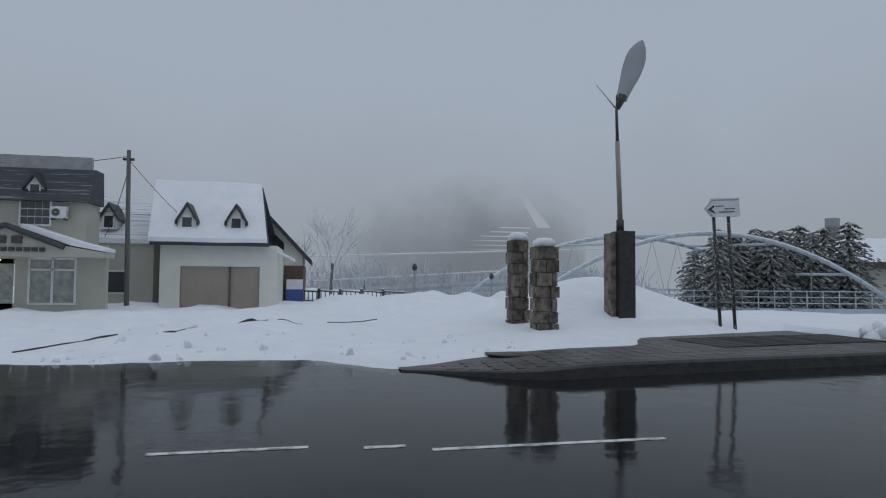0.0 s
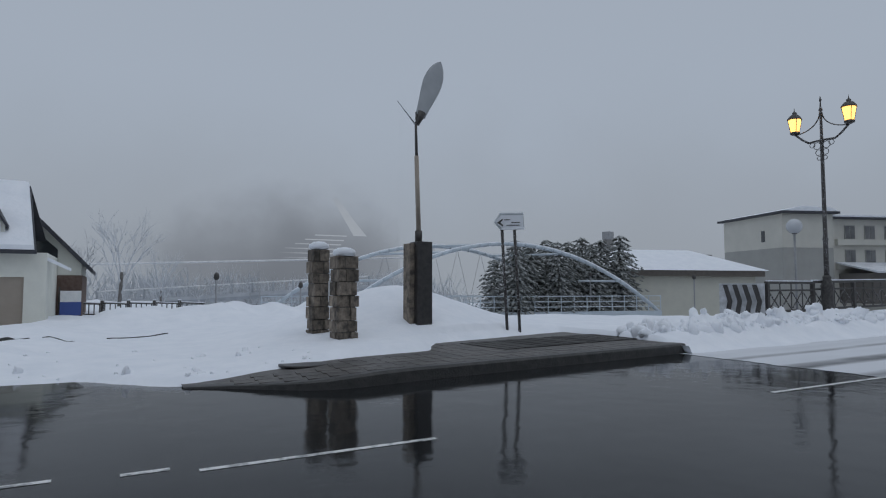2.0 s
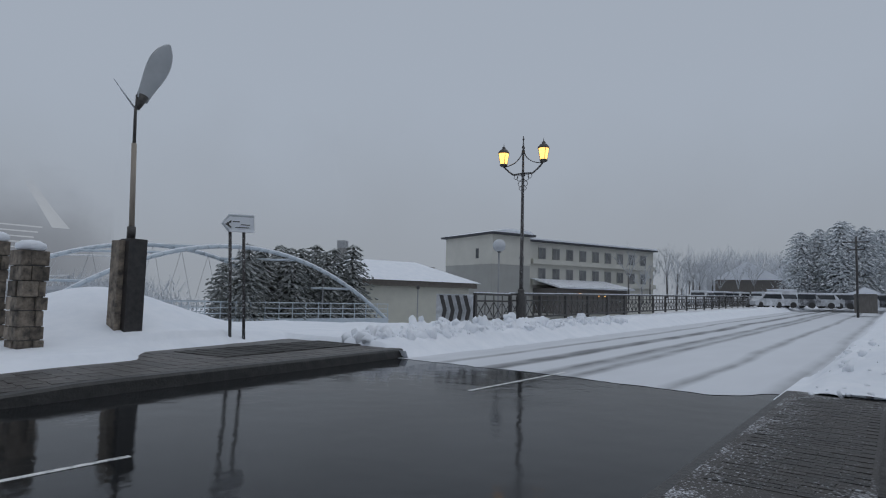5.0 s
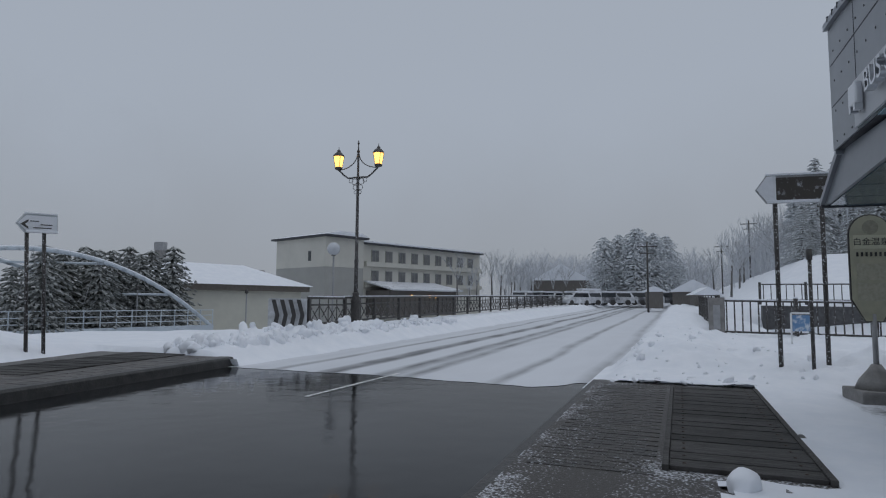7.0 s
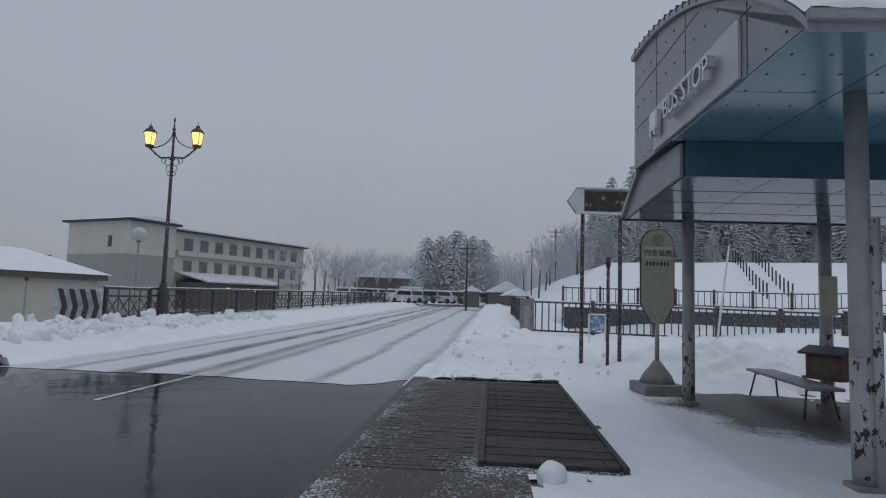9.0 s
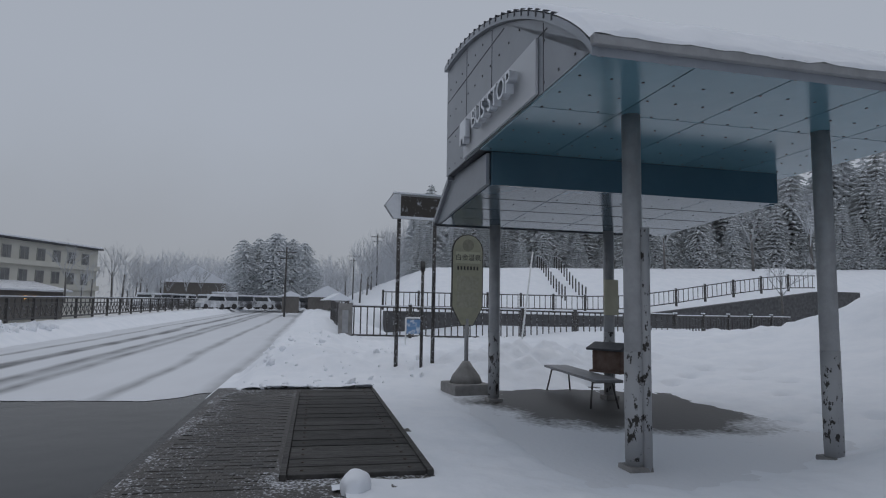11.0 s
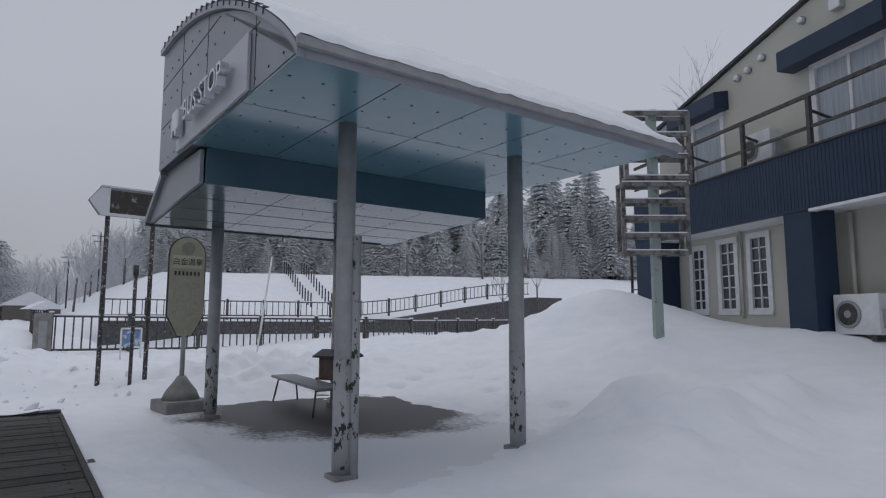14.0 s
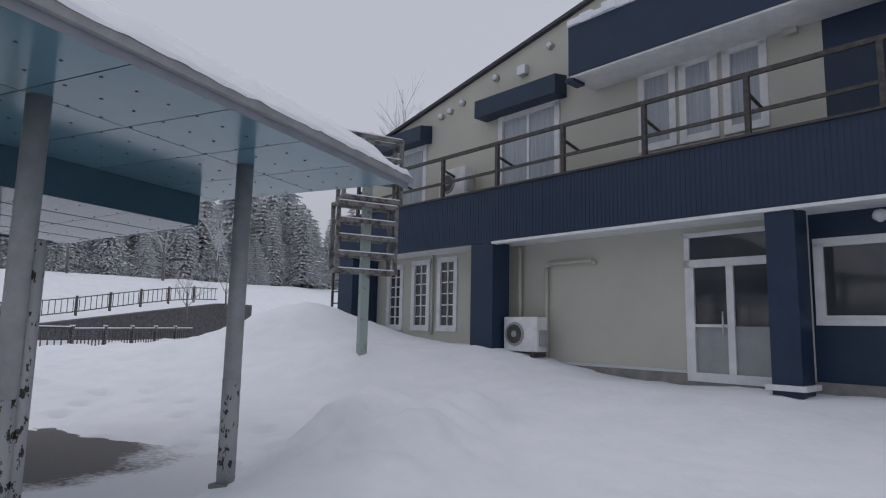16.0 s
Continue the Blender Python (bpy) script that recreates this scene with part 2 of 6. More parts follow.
def dusted_paving():
    """Dark wet blocks with grains of snow blown against the kerb and the two ends."""
    m = mat("dusted_paving", (0.04, 0.037, 0.034), 0.55, bump=0.4, bscale=40)
    nt = m.node_tree
    b = nt.nodes["Principled BSDF"]
    g = nt.nodes.new("ShaderNodeNewGeometry")
    pos = g.outputs["Position"]
    sp = nt.nodes.new("ShaderNodeSeparateXYZ")
    nt.links.new(pos, sp.inputs[0])
    x, y = sp.outputs["X"], sp.outputs["Y"]
    near = calc(nt, "MULTIPLY", span(nt, x, 4.9, 3.9), span(nt, y, 0.65, 0.1))
    edge = calc(nt, "MAXIMUM", calc(nt, "MAXIMUM", span(nt, y, 0.62, 1.25), span(nt, x, 7.9, 9.5)), near)
    drift = calc(nt, "MULTIPLY", edge, span(nt, noise_of(nt, pos, 2.2, 3.0), 0.25, 0.62))
    grain = noise_of(nt, pos, 42.0, 6.0)
    fac = span(nt, calc(nt, "ADD", grain, calc(nt, "MULTIPLY", drift, 0.21)), 0.64, 0.82)
    oi = nt.nodes.new("ShaderNodeObjectInfo")
    dark = nt.nodes.new("ShaderNodeMixRGB")
    dark.inputs[1].default_value, dark.inputs[2].default_value = (0.024, 0.022, 0.020, 1), (0.044, 0.037, 0.032, 1)
    nt.links.new(oi.outputs["Random"], dark.inputs[0])
    mx = nt.nodes.new("ShaderNodeMixRGB")
    mx.inputs[2].default_value = (0.66, 0.68, 0.72, 1)
    nt.links.new(fac, mx.inputs[0])
    nt.links.new(dark.outputs[0], mx.inputs[1])
    nt.links.new(mx.outputs[0], b.inputs["Base Color"])
    return m


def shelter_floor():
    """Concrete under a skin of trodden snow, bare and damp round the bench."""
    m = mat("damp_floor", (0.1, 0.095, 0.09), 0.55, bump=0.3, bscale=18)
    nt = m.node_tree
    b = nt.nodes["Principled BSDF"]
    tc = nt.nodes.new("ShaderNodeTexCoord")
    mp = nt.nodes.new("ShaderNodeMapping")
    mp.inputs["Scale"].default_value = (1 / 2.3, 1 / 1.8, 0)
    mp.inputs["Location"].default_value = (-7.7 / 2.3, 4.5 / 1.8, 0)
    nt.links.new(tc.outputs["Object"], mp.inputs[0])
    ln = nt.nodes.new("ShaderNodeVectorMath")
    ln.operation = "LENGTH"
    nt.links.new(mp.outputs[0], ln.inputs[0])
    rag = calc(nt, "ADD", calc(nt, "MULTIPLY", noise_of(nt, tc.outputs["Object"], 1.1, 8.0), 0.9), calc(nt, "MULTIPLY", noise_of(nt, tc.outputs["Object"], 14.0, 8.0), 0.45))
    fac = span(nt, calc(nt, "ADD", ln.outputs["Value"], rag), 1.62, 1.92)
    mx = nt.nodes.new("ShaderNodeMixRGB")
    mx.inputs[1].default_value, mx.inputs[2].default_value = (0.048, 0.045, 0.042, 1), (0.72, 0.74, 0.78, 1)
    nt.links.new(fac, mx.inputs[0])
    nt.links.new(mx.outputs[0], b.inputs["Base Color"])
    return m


def track_road():
    """Thin snow with dark wheel tracks along x."""
    m = mat("snowy_road", (0.70, 0.72, 0.76), 0.5, bump=0.15, bscale=10)
    nt = m.node_tree
    b = nt.nodes["Principled BSDF"]
    tc = nt.nodes.new("ShaderNodeTexCoord")
    sp = nt.nodes.new("ShaderNodeSeparateXYZ")
    nz = nt.nodes.new("ShaderNodeTexNoise")
    nz.inputs["Scale"].default_value, nz.inputs["Detail"].default_value = 0.22, 4
    mp = nt.nodes.new("ShaderNodeMapping")
    mp.inputs["Scale"].default_value = (0.35, 1, 1)
    nt.links.new(tc.outputs["Object"], sp.inputs[0])
    nt.links.new(tc.outputs["Object"], mp.inputs[0])
    nt.links.new(mp.outputs[0], nz.inputs["Vector"])
    ramp = nt.nodes.new("ShaderNodeValToRGB")
    ramp.color_ramp.elements[0].position, ramp.color_ramp.elements[0].color = 0.0, (0, 0, 0, 1)
    ramp.color_ramp.elements[1].position, ramp.color_ramp.elements[1].color = 1.0, (0, 0, 0, 1)
    for pos, v in ((0.03, .5), (0.07, 0.1), (0.20, 0.05), (0.225, .7), (0.26, .08), (0.42, 0.1), (0.45, .85), (0.475, .3), (0.52, .9), (0.55, .12), (0.62, 0.1), (0.645, 1.0), (0.68, .85), (0.70, .15), (0.79, 0.1), (0.81, .8), (0.84, 0.12), (0.9, 0.2)):
        e = ramp.color_ramp.elements.new(pos)
        e.color = (v, v, v, 1)
    wig = nt.nodes.new("ShaderNodeMath")
    wig.operation = "MULTIPLY_ADD"
    wig.inputs[1].default_value, wig.inputs[2].default_value = 0.8, -0.4
    nt.links.new(nz.outputs[0], wig.inputs[0])
    ad = nt.nodes.new("ShaderNodeMath")
    nt.links.new(sp.outputs["Y"], ad.inputs[0])
    nt.links.new(wig.outputs[0], ad.inputs[1])
    mr = nt.nodes.new("ShaderNodeMapRange")
    mr.inputs["From Min"].default_value, mr.inputs["From Max"].default_value = 1.2, 9.4
    nt.links.new(ad.outputs[0], mr.inputs[0])
    nt.links.new(mr.outputs[0], ramp.inputs[0])
    nb = nt.nodes.new("ShaderNodeTexNoise")
    nb.inputs["Scale"].default_value, nb.inputs["Detail"].default_value = 1.5, 6
    nt.links.new(mp.outputs[0], nb.inputs["Vector"])
    mu = nt.nodes.new("ShaderNodeMath")
    mu.operation = "MULTIPLY"
    mu.use_clamp = True
    m3 = nt.nodes.new("ShaderNodeMapRange")
    m3.inputs["From Min"].default_value, m3.inputs["From Max"].default_value = 0.3, 0.65
    m3.inputs["To Min"].default_value, m3.inputs["To Max"].default_value = 0.55, 1.15
    nt.links.new(nb.outputs[0], m3.inputs[0])
    nt.links.new(ramp.outputs[0], mu.inputs[0])
    nt.links.new(m3.outputs[0], mu.inputs[1])
    mx = nt.nodes.new("ShaderNodeMixRGB")
    mx.inputs[1].default_value, mx.inputs[2].default_value = (0.72, 0.74, 0.78, 1), (0.10, 0.104, 0.11, 1)
    nt.links.new(mu.outputs[0], mx.inputs[0])
    nt.links.new(mx.outputs[0], b.inputs["Base Color"])
    return m


WETROAD, TRACKROAD = wet_road(), track_road()
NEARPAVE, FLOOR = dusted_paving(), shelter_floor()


# ---- ground ----
def rise(x):
    """The bridge and the road past it climb gently to the east."""
    return 0.012 * max(0.0, x - 12.0)


road = field("road", steps((-80, 12.0, 3.0)), steps((0.9, 11.4, 1.0)), lambda x, y: 0.0, WETROAD)
tagged(road, "wet dark asphalt road with standing meltwater", "road", kind="structure")
bridge_deck = field("road_bridge", steps((9.5, 200, 4.0)), steps((0.9, 10.2, 0.12)), lambda x, y: 0.006 + rise(x), TRACKROAD)
for v in bridge_deck.data.vertices:
    if v.co.x < 9.6:
        v.co.x += 0.10 * wob(0, v.co.y, 1.1, 3) + 0.07 * wob(0, v.co.y, 4.0, 8) - 0.35 * smooth(6.0, 1.7, v.co.y) + 0.9 * smooth(2.3, 1.6, v.co.y + 0.2 * wob(0, v.co.y, 3.0, 2))
tagged(bridge_deck, "bridge road under thin snow with dark wheel tracks", "road", kind="structure")

# kerb along the near pavement
near_pave = field("pavement", steps((-60, 9.5, 2.0)), steps((-1.2, 1.25, 0.4)), lambda x, y: 0.15, NEARPAVE)
tagged(near_pave, "dark wet paved strip beside the road", "pavement", kind="structure")
solid("kerb", bx(-60, 9.5, 1.15, 1.35, -0.05, 0.148, 0.02), KERB, "dark wet concrete kerb of the near pavement", "kerb", kind="structure")


STEPS = [(4.6 + 0.62 * k, -6.2 - 0.22 * k - 0.42 * (k % 2)) for k in range(8)] + [(5.0 + 0.7 * k, -5.75 + 0.12 * k - 0.35 * (k % 2)) for k in range(7)] + [(8.9 + 0.3 * (k % 3), -6.4 - 0.55 * k) for k in range(5)]


def south(x, y):
    z = 0.17 + 0.02 * wob(x, y, 1.2) + 0.015 * wob(x, y, 3.0, 5)
    z += 0.62 * smooth(-5.5, -11.0, y) * smooth(30, 9, x)
    z += (0.34 + 0.34 * abs(wob(x, y, 0.8, 8)) + 0.16 * wob(x, y, 1.9, 18) + 0.09 * wob(x, y, 4.2, 9)) * math.exp(-((x - 3.0 + 0.25 * (y + 6)) / 1.15) ** 4 - ((y + 6.6) / 2.0) ** 4)
    z += 1.15 * math.exp(-((x - 10.0) / 2.2) ** 2 - ((y + 13.2) / 1.9) ** 2)
    lx, ly = -0.935 * (x - 0.36) + 0.355 * (y + 12.1), 0.355 * (x - 0.36) + 0.935 * (y + 12.1)
    z += (0.52 * smooth(-1.0, -4.6, lx) + 0.06 * wob(x, y, 0.7, 6)) * math.exp(-((ly - 0.4) / 2.3) ** 2)
    for px, py in STEPS:
        z += 0.05 * math.exp(-((x - px) / 0.24) ** 2 - ((y - py) / 0.22) ** 2) - 0.25 * math.exp(-((x - px) / 0.14) ** 2 - ((y - py) / 0.11) ** 2)
    z += 0.40 * math.exp(-((x - 10.9) / 1.3) ** 2 - ((y + 4.6) / 2.6) ** 2) * (1 + 0.7 * abs(wob(x, y, 1.6, 3)) + 0.45 * wob(x, y, 3.4, 13) + 0.35 * wob(x, y, 7, 4))
    z += 0.45 * math.exp(-((x - 6.4) / 1.5) ** 2 - ((y + 10.7) / 1.2) ** 2)
    z += 0.02 * wob(x, y, 6.5, 41) + 0.03 * abs(wob(x, y, 0.9, 43))
    z += 0.10 * smooth(10.2, 12.0, x) * (1 + 1.2 * wob(x, y, 1.1, 9) + 1.1 * wob(x, y, 2.7, 14) + 0.5 * wob(x, y, 6.0, 15)) + 0.20 * math.exp(-((y + 0.2) / 1.0) ** 2) * smooth(10.3, 11.5, x)
    if 2.9 < x < 10.0 and -6.6 < y < -1.9:
        j = 0.15 * wob(x, y, 1.6, 21) + 0.06 * wob(x, y, 5, 22)
        z -= 0.085 * smooth(2.9, 3.9, x + j) * smooth(10.0, 9.3, x + j) * smooth(-2.0, -2.35, y) * smooth(-6.5, -5.5, y + j)
    z += rise(x) * smooth(12, 16, x)
    edge = 1.30 + 0.10 * wob(x, 0, 0.9) + 0.05 * wob(x, 3, 4)
    if x > 8.6:
        z = 0.02 + (z - 0.02 + 0.10 * smooth(8.6, 11.5, x)) * smooth(edge + 0.1, edge - 0.5, y)
        z = max(z, 0.0 + rise(x))
    return z


def south_keep(x, y):
    if x < 3.75 + 0.2 * wob(x, y, 1.5) and y > -0.3 + 0.1 * wob(x, y, 1.8) + 0.05 * wob(x, y, 6):
        return False
    if x < 9.05 + 0.15 * wob(x, y, 2) and y > 0.22 + 0.07 * wob(x, y, 1.8) + 0.05 * wob(x, y, 6):
        return False
    if x < 9.25 and y > -1.07 and x > 3.75 + 0.2 * wob(x, y, 1.5):
        return False
    return not (y < -3 and x > 20 - 0.12 * (y + 3) and y > -80) if x > 20.2 and y < -1.6 else True


snow_south = field("snow_ground", steps((-40, -4, 2), (-4, 2, 0.2), (2, 13, 0.085), (13, 22, 0.3), (22, 200, 4)), steps((-16, -8, 0.25), (-8, 1.5, 0.09)), south, SNOW, south_keep)
tagged(snow_south, "deep fresh snow over the near verge and forecourt", "snow", kind="structure")


def kerb_y(x):
    """The island's kerb line on the far side of the road."""
    if x < 2.8:
        return 8.5 - 0.15 * math.exp(-((x - 1.8) / 0.7) ** 2) + 0.95 * smooth(1.5, -0.4, x)
    return 8.5 + 0.10 * (x - 2.8)


def pave_edge(x):
    """Where the snow begins on the island."""
    if x < 5.0:
        return 9.6 + 0.18 * max(0.0, x + 0.2) + 1.05 * smooth(4.1, 5.0, x) + 1.15 * smooth(-0.2, -1.7, x)
    return min(11.55 + 0.28 * (x - 4.6), 13.2) - 3.6 * smooth(9.6, 10.9, x)


def drop(x):
    """The island kerb sinks to the road at its western tip."""
    return 0.12 + 0.88 * smooth(-0.3, 2.6, x)


def north_edge(x, y):
    """The ragged rim of the snow on the far side."""
    return (pave_edge(x) if x > -1.7 else 10.75) + 0.30 * wob(x, 0, 0.5) * smooth(0.0, -3.0, x) + 0.12 * wob(x, y, 1.7) + 0.05 * wob(x, y, 5.0, 3)


def north(x, y):
    z = 0.10 + 0.22 * smooth(0.0, 3.0, x) * smooth(22, 14, y) + 0.03 * wob(x, y, 0.8) + 0.015 * wob(x, y, 2.6, 4)
    z += 1.05 * math.exp(-((x - 5.5) / 2.3) ** 2 - ((y - 15.4) / 2.2) ** 2)
    z += 0.35 * math.exp(-((x - 8.0) / 2.5) ** 2 - ((y - 16.5) / 2.0) ** 2)
    bank = math.exp(-((y - 24 - 0.5 * x * 0.3) / 2.2) ** 2) * smooth(-2.6, -0.6, x) * smooth(9, 6, x)
    z += 0.55 * bank * (1 + 0.8 * wob(x, y, 0.9, 7))
    z += 0.16 * smooth(11.2, 15, y) * smooth(-0.5, -3, x) * (1 + 1.4 * wob(x, y, 0.8, 2) + 0.8 * abs(wob(x, y, 2.1, 5)) + 0.4 * wob(x, y, 4.4, 6))
    if x > 9.6:
        pile = math.exp(-((y - 10.5 - 0.4 * smooth(13, 9, x)) / 0.9) ** 2)
        lump = 0.9 * max(0.0, wob(x, y, 1.7, 11) + 0.12) + 0.75 * abs(wob(x, y, 2.9, 12)) + 0.45 * abs(wob(x, y, 6.0, 16))
        z += pile * (0.06 + 0.40 * lump * (0.35 + 0.65 * smooth(10.2, 12.5, x))) * smooth(9.5, 10.4, x) * (0.45 + 0.55 * smooth(26, 15, x))
    if y < pave_edge(x) + 0.6 and x > -1.5 and x <= 9.6:
        z = min(z, 0.2 * drop(x) + 0.01 + 0.25 * smooth(pave_edge(x), pave_edge(x) + 0.9, y))
    if x < -1.5:
        z = 0.012 + (z - 0.012) * smooth(10.7 + 0.35 * wob(x, 0, 0.5), 13.0, y)
    if x <= 9.6:
        low = 0.2 * drop(x) if x > -0.3 else 0.0
        e = north_edge(x, y)
        z = low - 0.03 + (z - low + 0.03) * smooth(e - 0.12, e + 0.4, y)
    if x > 9.6:
        z = 0.01 + (z - 0.01) * smooth(9.0 + 0.12 * wob(x, 0, 0.8), 9.9, y)
    z += rise(x) * smooth(60, 20, y)
    z -= 7.0 * smooth(22, 45, y) * smooth(2, 20, x)
    return z


def north_keep(x, y):
    if x <= 9.6:
        return y > north_edge(x, y) - 0.3
    return y > 9.0 + 0.12 * wob(x, 0, 0.8) and not (x > 17 and y > 13.0 and y < 45)


snow_north = field("snow_verge", steps((-60, -16, 3), (-16, -2, 0.4), (-2, 9.6, 0.13), (9.6, 20, 0.09), (20, 34, 0.3), (34, 200, 5)), steps((8.0, 13, 0.09), (13, 17, 0.14), (17, 32, 0.45), (32, 60, 3)), north, SNOW, north_keep)
tagged(snow_north, "snow covering the traffic island and far verge", "snow", kind="structure")



def snow_chunks(name, count, seed, spot, label):
    """Broken lumps of ploughed snow, half sunk where they fell."""
    rnd = random.Random(seed)
    bm = bmesh.new()
    for _ in range(count):
        x, y, size, height = spot(rnd)
        m = Matrix.LocRotScale((x, y, height(x, y) - size * 0.12), Euler([rnd.uniform(0, 6) for _ in range(3)]), (size * 1.2, size * rnd.uniform(0.6, 1.0), size * rnd.uniform(0.45, 0.8)))
        vs = bmesh.ops.create_icosphere(bm, subdivisions=2 if size > 0.1 else 1, radius=1.0)["verts"]
        for v in vs:
            v.co *= 1 + 0.6 * noise.noise(v.co * 1.6 + Vector((x * 7, y * 7, 0))) + 0.3 * noise.noise(v.co * 3.7 + Vector((y * 5, x * 5, 2)))
        bmesh.ops.transform(bm, matrix=m, verts=vs)
    for f in bm.faces:
        f.smooth = True
    return tagged(part(name, bm, SNOW), label, "snow", kind="stuff")


def north_spot(rnd):
    x = 9.8 + 16 * rnd.random() ** 1.7
    return x, 9.75 + abs(rnd.gauss(0, 0.55)) + 0.45 * smooth(11, 9.8, x), 0.05 + 0.17 * rnd.random() ** 3, north


def south_spot(rnd):
    x = 9.2 + 10 * rnd.random() ** 1.5
    return x, 1.0 - 3.2 * rnd.random() ** 1.3, 0.03 + 0.09 * rnd.random() ** 3, south


def lane_spot(rnd):
    x = rnd.uniform(-9.0, 2.0)
    return x, north_edge(x, 11) + 0.35 + 4.0 * rnd.random() ** 2, 0.03 + 0.10 * rnd.random() ** 3, north


snow_chunks("snow_chunks", 520, 51, north_spot, "broken lumps of ploughed snow along the bridge road")
snow_chunks("snow_chunks", 110, 52, south_spot, "small lumps of trodden snow on the pavement")
snow_chunks("snow_chunks", 80, 53, lane_spot, "small lumps of ploughed snow along the side street")

# island paving and kerb
pave_poly = [(x / 4, kerb_y(x / 4) + 0.16) for x in range(-1, 40)]
bm = bmesh.new()
vs_lo = [bm.verts.new((x, y, 0.2 * drop(x))) for x, y in pave_poly]
vs_hi = [bm.verts.new((x, max(y + 0.6, pave_edge(x) + 0.5), 0.2 * drop(x))) for x, y in pave_poly]
for i in range(len(pave_poly) - 1):
    bm.faces.new((vs_lo[i], vs_lo[i + 1], vs_hi[i + 1], vs_hi[i]))
solid("pavement_island", bm, WETPAVE, "dark wet block paving on the traffic island", "pavement", kind="structure")
bm = bmesh.new()
prof = [(-0.02, -0.05), (0.0, 0.16), (0.03, 0.2), (0.17, 0.205), (0.17, -0.05)]
rows = []
for x, y in pave_poly:
    h = drop(x)
    rows.append([bm.verts.new((x, y - 0.16 + a, b * h if b > 0 else b)) for a, b in prof])
for p, q in zip(rows, rows[1:]):
    for i in range(len(prof) - 1):
        bm.faces.new((p[i], q[i], q[i + 1], p[i + 1]))
solid("kerb_island", bm, KERB, "dark wet kerb of the traffic island", "kerb", kind="structure")

ground = field("ground", steps((-400, 400, 40)), steps((-400, 700, 50)), lambda x, y: -7.5, SNOW)
tagged(ground, "snow-covered valley floor reaching into the mist", "ground", kind="structure")

# centre line
for x0, x1, y0 in ((-2.8, -1.55, 5.50), (-1.1, -0.75, 5.40), (-0.55, 1.55, 5.25), (6.7, 11.7, 5.23)):
    solid("trim_centre_line", bx(x0, x1, y0, y0 + 0.07, 0.002, 0.0045 + (0.004 if x1 > 9 else 0)), LINEPAINT, "worn white centre line on the wet road", "road marking", kind="structure")

# ---- bus shelter ----
SH = pose(2.62, -1.93, -0.07, 0, 0, 1.5)
shelter = thing("bus_shelter", SH, "grey curved-roof bus shelter with blue soffit and worn posts", "bus shelter")


def roof_z(x):
    """Height of the curved roof over the local x, from the low eave in the west to the high east edge."""
    t = x / 4.35
    return 3.33 + 1.56 * math.sin(1.5708 * min(1.0, max(0.0, t)) ** 0.8)


DEEP = -4.2
top = [(4.35 * (i / 24) ** 1.5, roof_z(4.35 * (i / 24) ** 1.5)) for i in range(25)]
bm = prism(bmesh.new(), top + [(x, z - 0.07) for x, z in reversed(top)], "y", 0.05, DEEP - 0.05)
part("roof", bm, PANEL, shelter, "curved grey sheet roof")


def cap_z(x, y):
    """Snow lying on the roof, rounded off and lumpy along its edges."""
    a = smooth(-0.056, -0.015, x) * smooth(4.42, 4.2, x)
    eave = 0.02 * smooth(-0.04, -0.056, x) * (1 + wob(x, y, 9.0, 33))
    b = smooth(0.045, -0.05, y) * smooth(DEEP - 0.05, DEEP + 0.04, y)
    return max(roof_z(x), 3.395) + 0.012 - eave + a * b * (0.055 + 0.03 * wob(x, y, 2.4, 31) + 0.03 * wob(x, y, 7.0, 32))


for k in range(5, 24):
    x = 4.35 * (k / 24) ** 1.2
    part("roof_seam", bx(x - 0.012, x + 0.012, -0.12, 0.056, roof_z(x) - 0.04, roof_z(x) + 0.026), ROOFDARK, shelter, "end of a standing roof seam")
cap = field("snow_cap", [-0.056, -0.05, -0.04, -0.02] + steps((0.0, 0.4, 0.04), (0.4, 4.34, 0.12)), steps((DEEP - 0.05, DEEP + 0.04, 0.02), (DEEP + 0.04, -0.04, 0.07), (-0.04, 0.045, 0.02)), cap_z, SNOW)
cap.parent = shelter
cap["label"] = "lumpy snow lying on the roof"
bm = prism(bmesh.new(), [(0, 3.345), (4.33, 3.345)] + [(x, z - 0.075) for x, z in reversed(top)], "y", -0.02, 0.0)
part("gable", bm, PANEL, shelter, "grey metal gable panel facing the road")
bm = prism(bmesh.new(), [(0, 3.345), (4.33, 3.345)] + [(x, z - 0.075) for x, z in reversed(top)], "y", DEEP, DEEP + 0.02)
part("gable", bm, PANEL, shelter)
part("east_wall", bx(4.32, 4.36, DEEP, -0.02, 3.3, 4.80), PANEL, shelter)
part("eave_fascia", bx(-0.05, 0.0, DEEP - 0.06, 0.06, 3.325, 3.395, 0.008), GREYPOST, shelter, "pale metal eave fascia")
# soffit panels, with narrow joints
for i in range(2):
    for j in range(5):
        x0, x1 = (0.0, 1.25) if i == 0 else (1.25, 2.78)
        y1 = 0.0 + DEEP * j / 5
        y0 = DEEP * (j + 1) / 5
        part("soffit_panel", bx(x0 + 0.006, x1 - 0.006, y0 + 0.006, y1 - 0.006, 3.322, 3.342), SOFFIT, shelter)
part("soffit_panel", bx(2.786, 4.3, DEEP, -3.95, 3.322, 3.342), SOFFIT, shelter)
part("soffit_backing", bx(0.01, 4.3, DEEP + 0.01, -0.03, 3.345, 3.352), ROOFDARK, shelter)
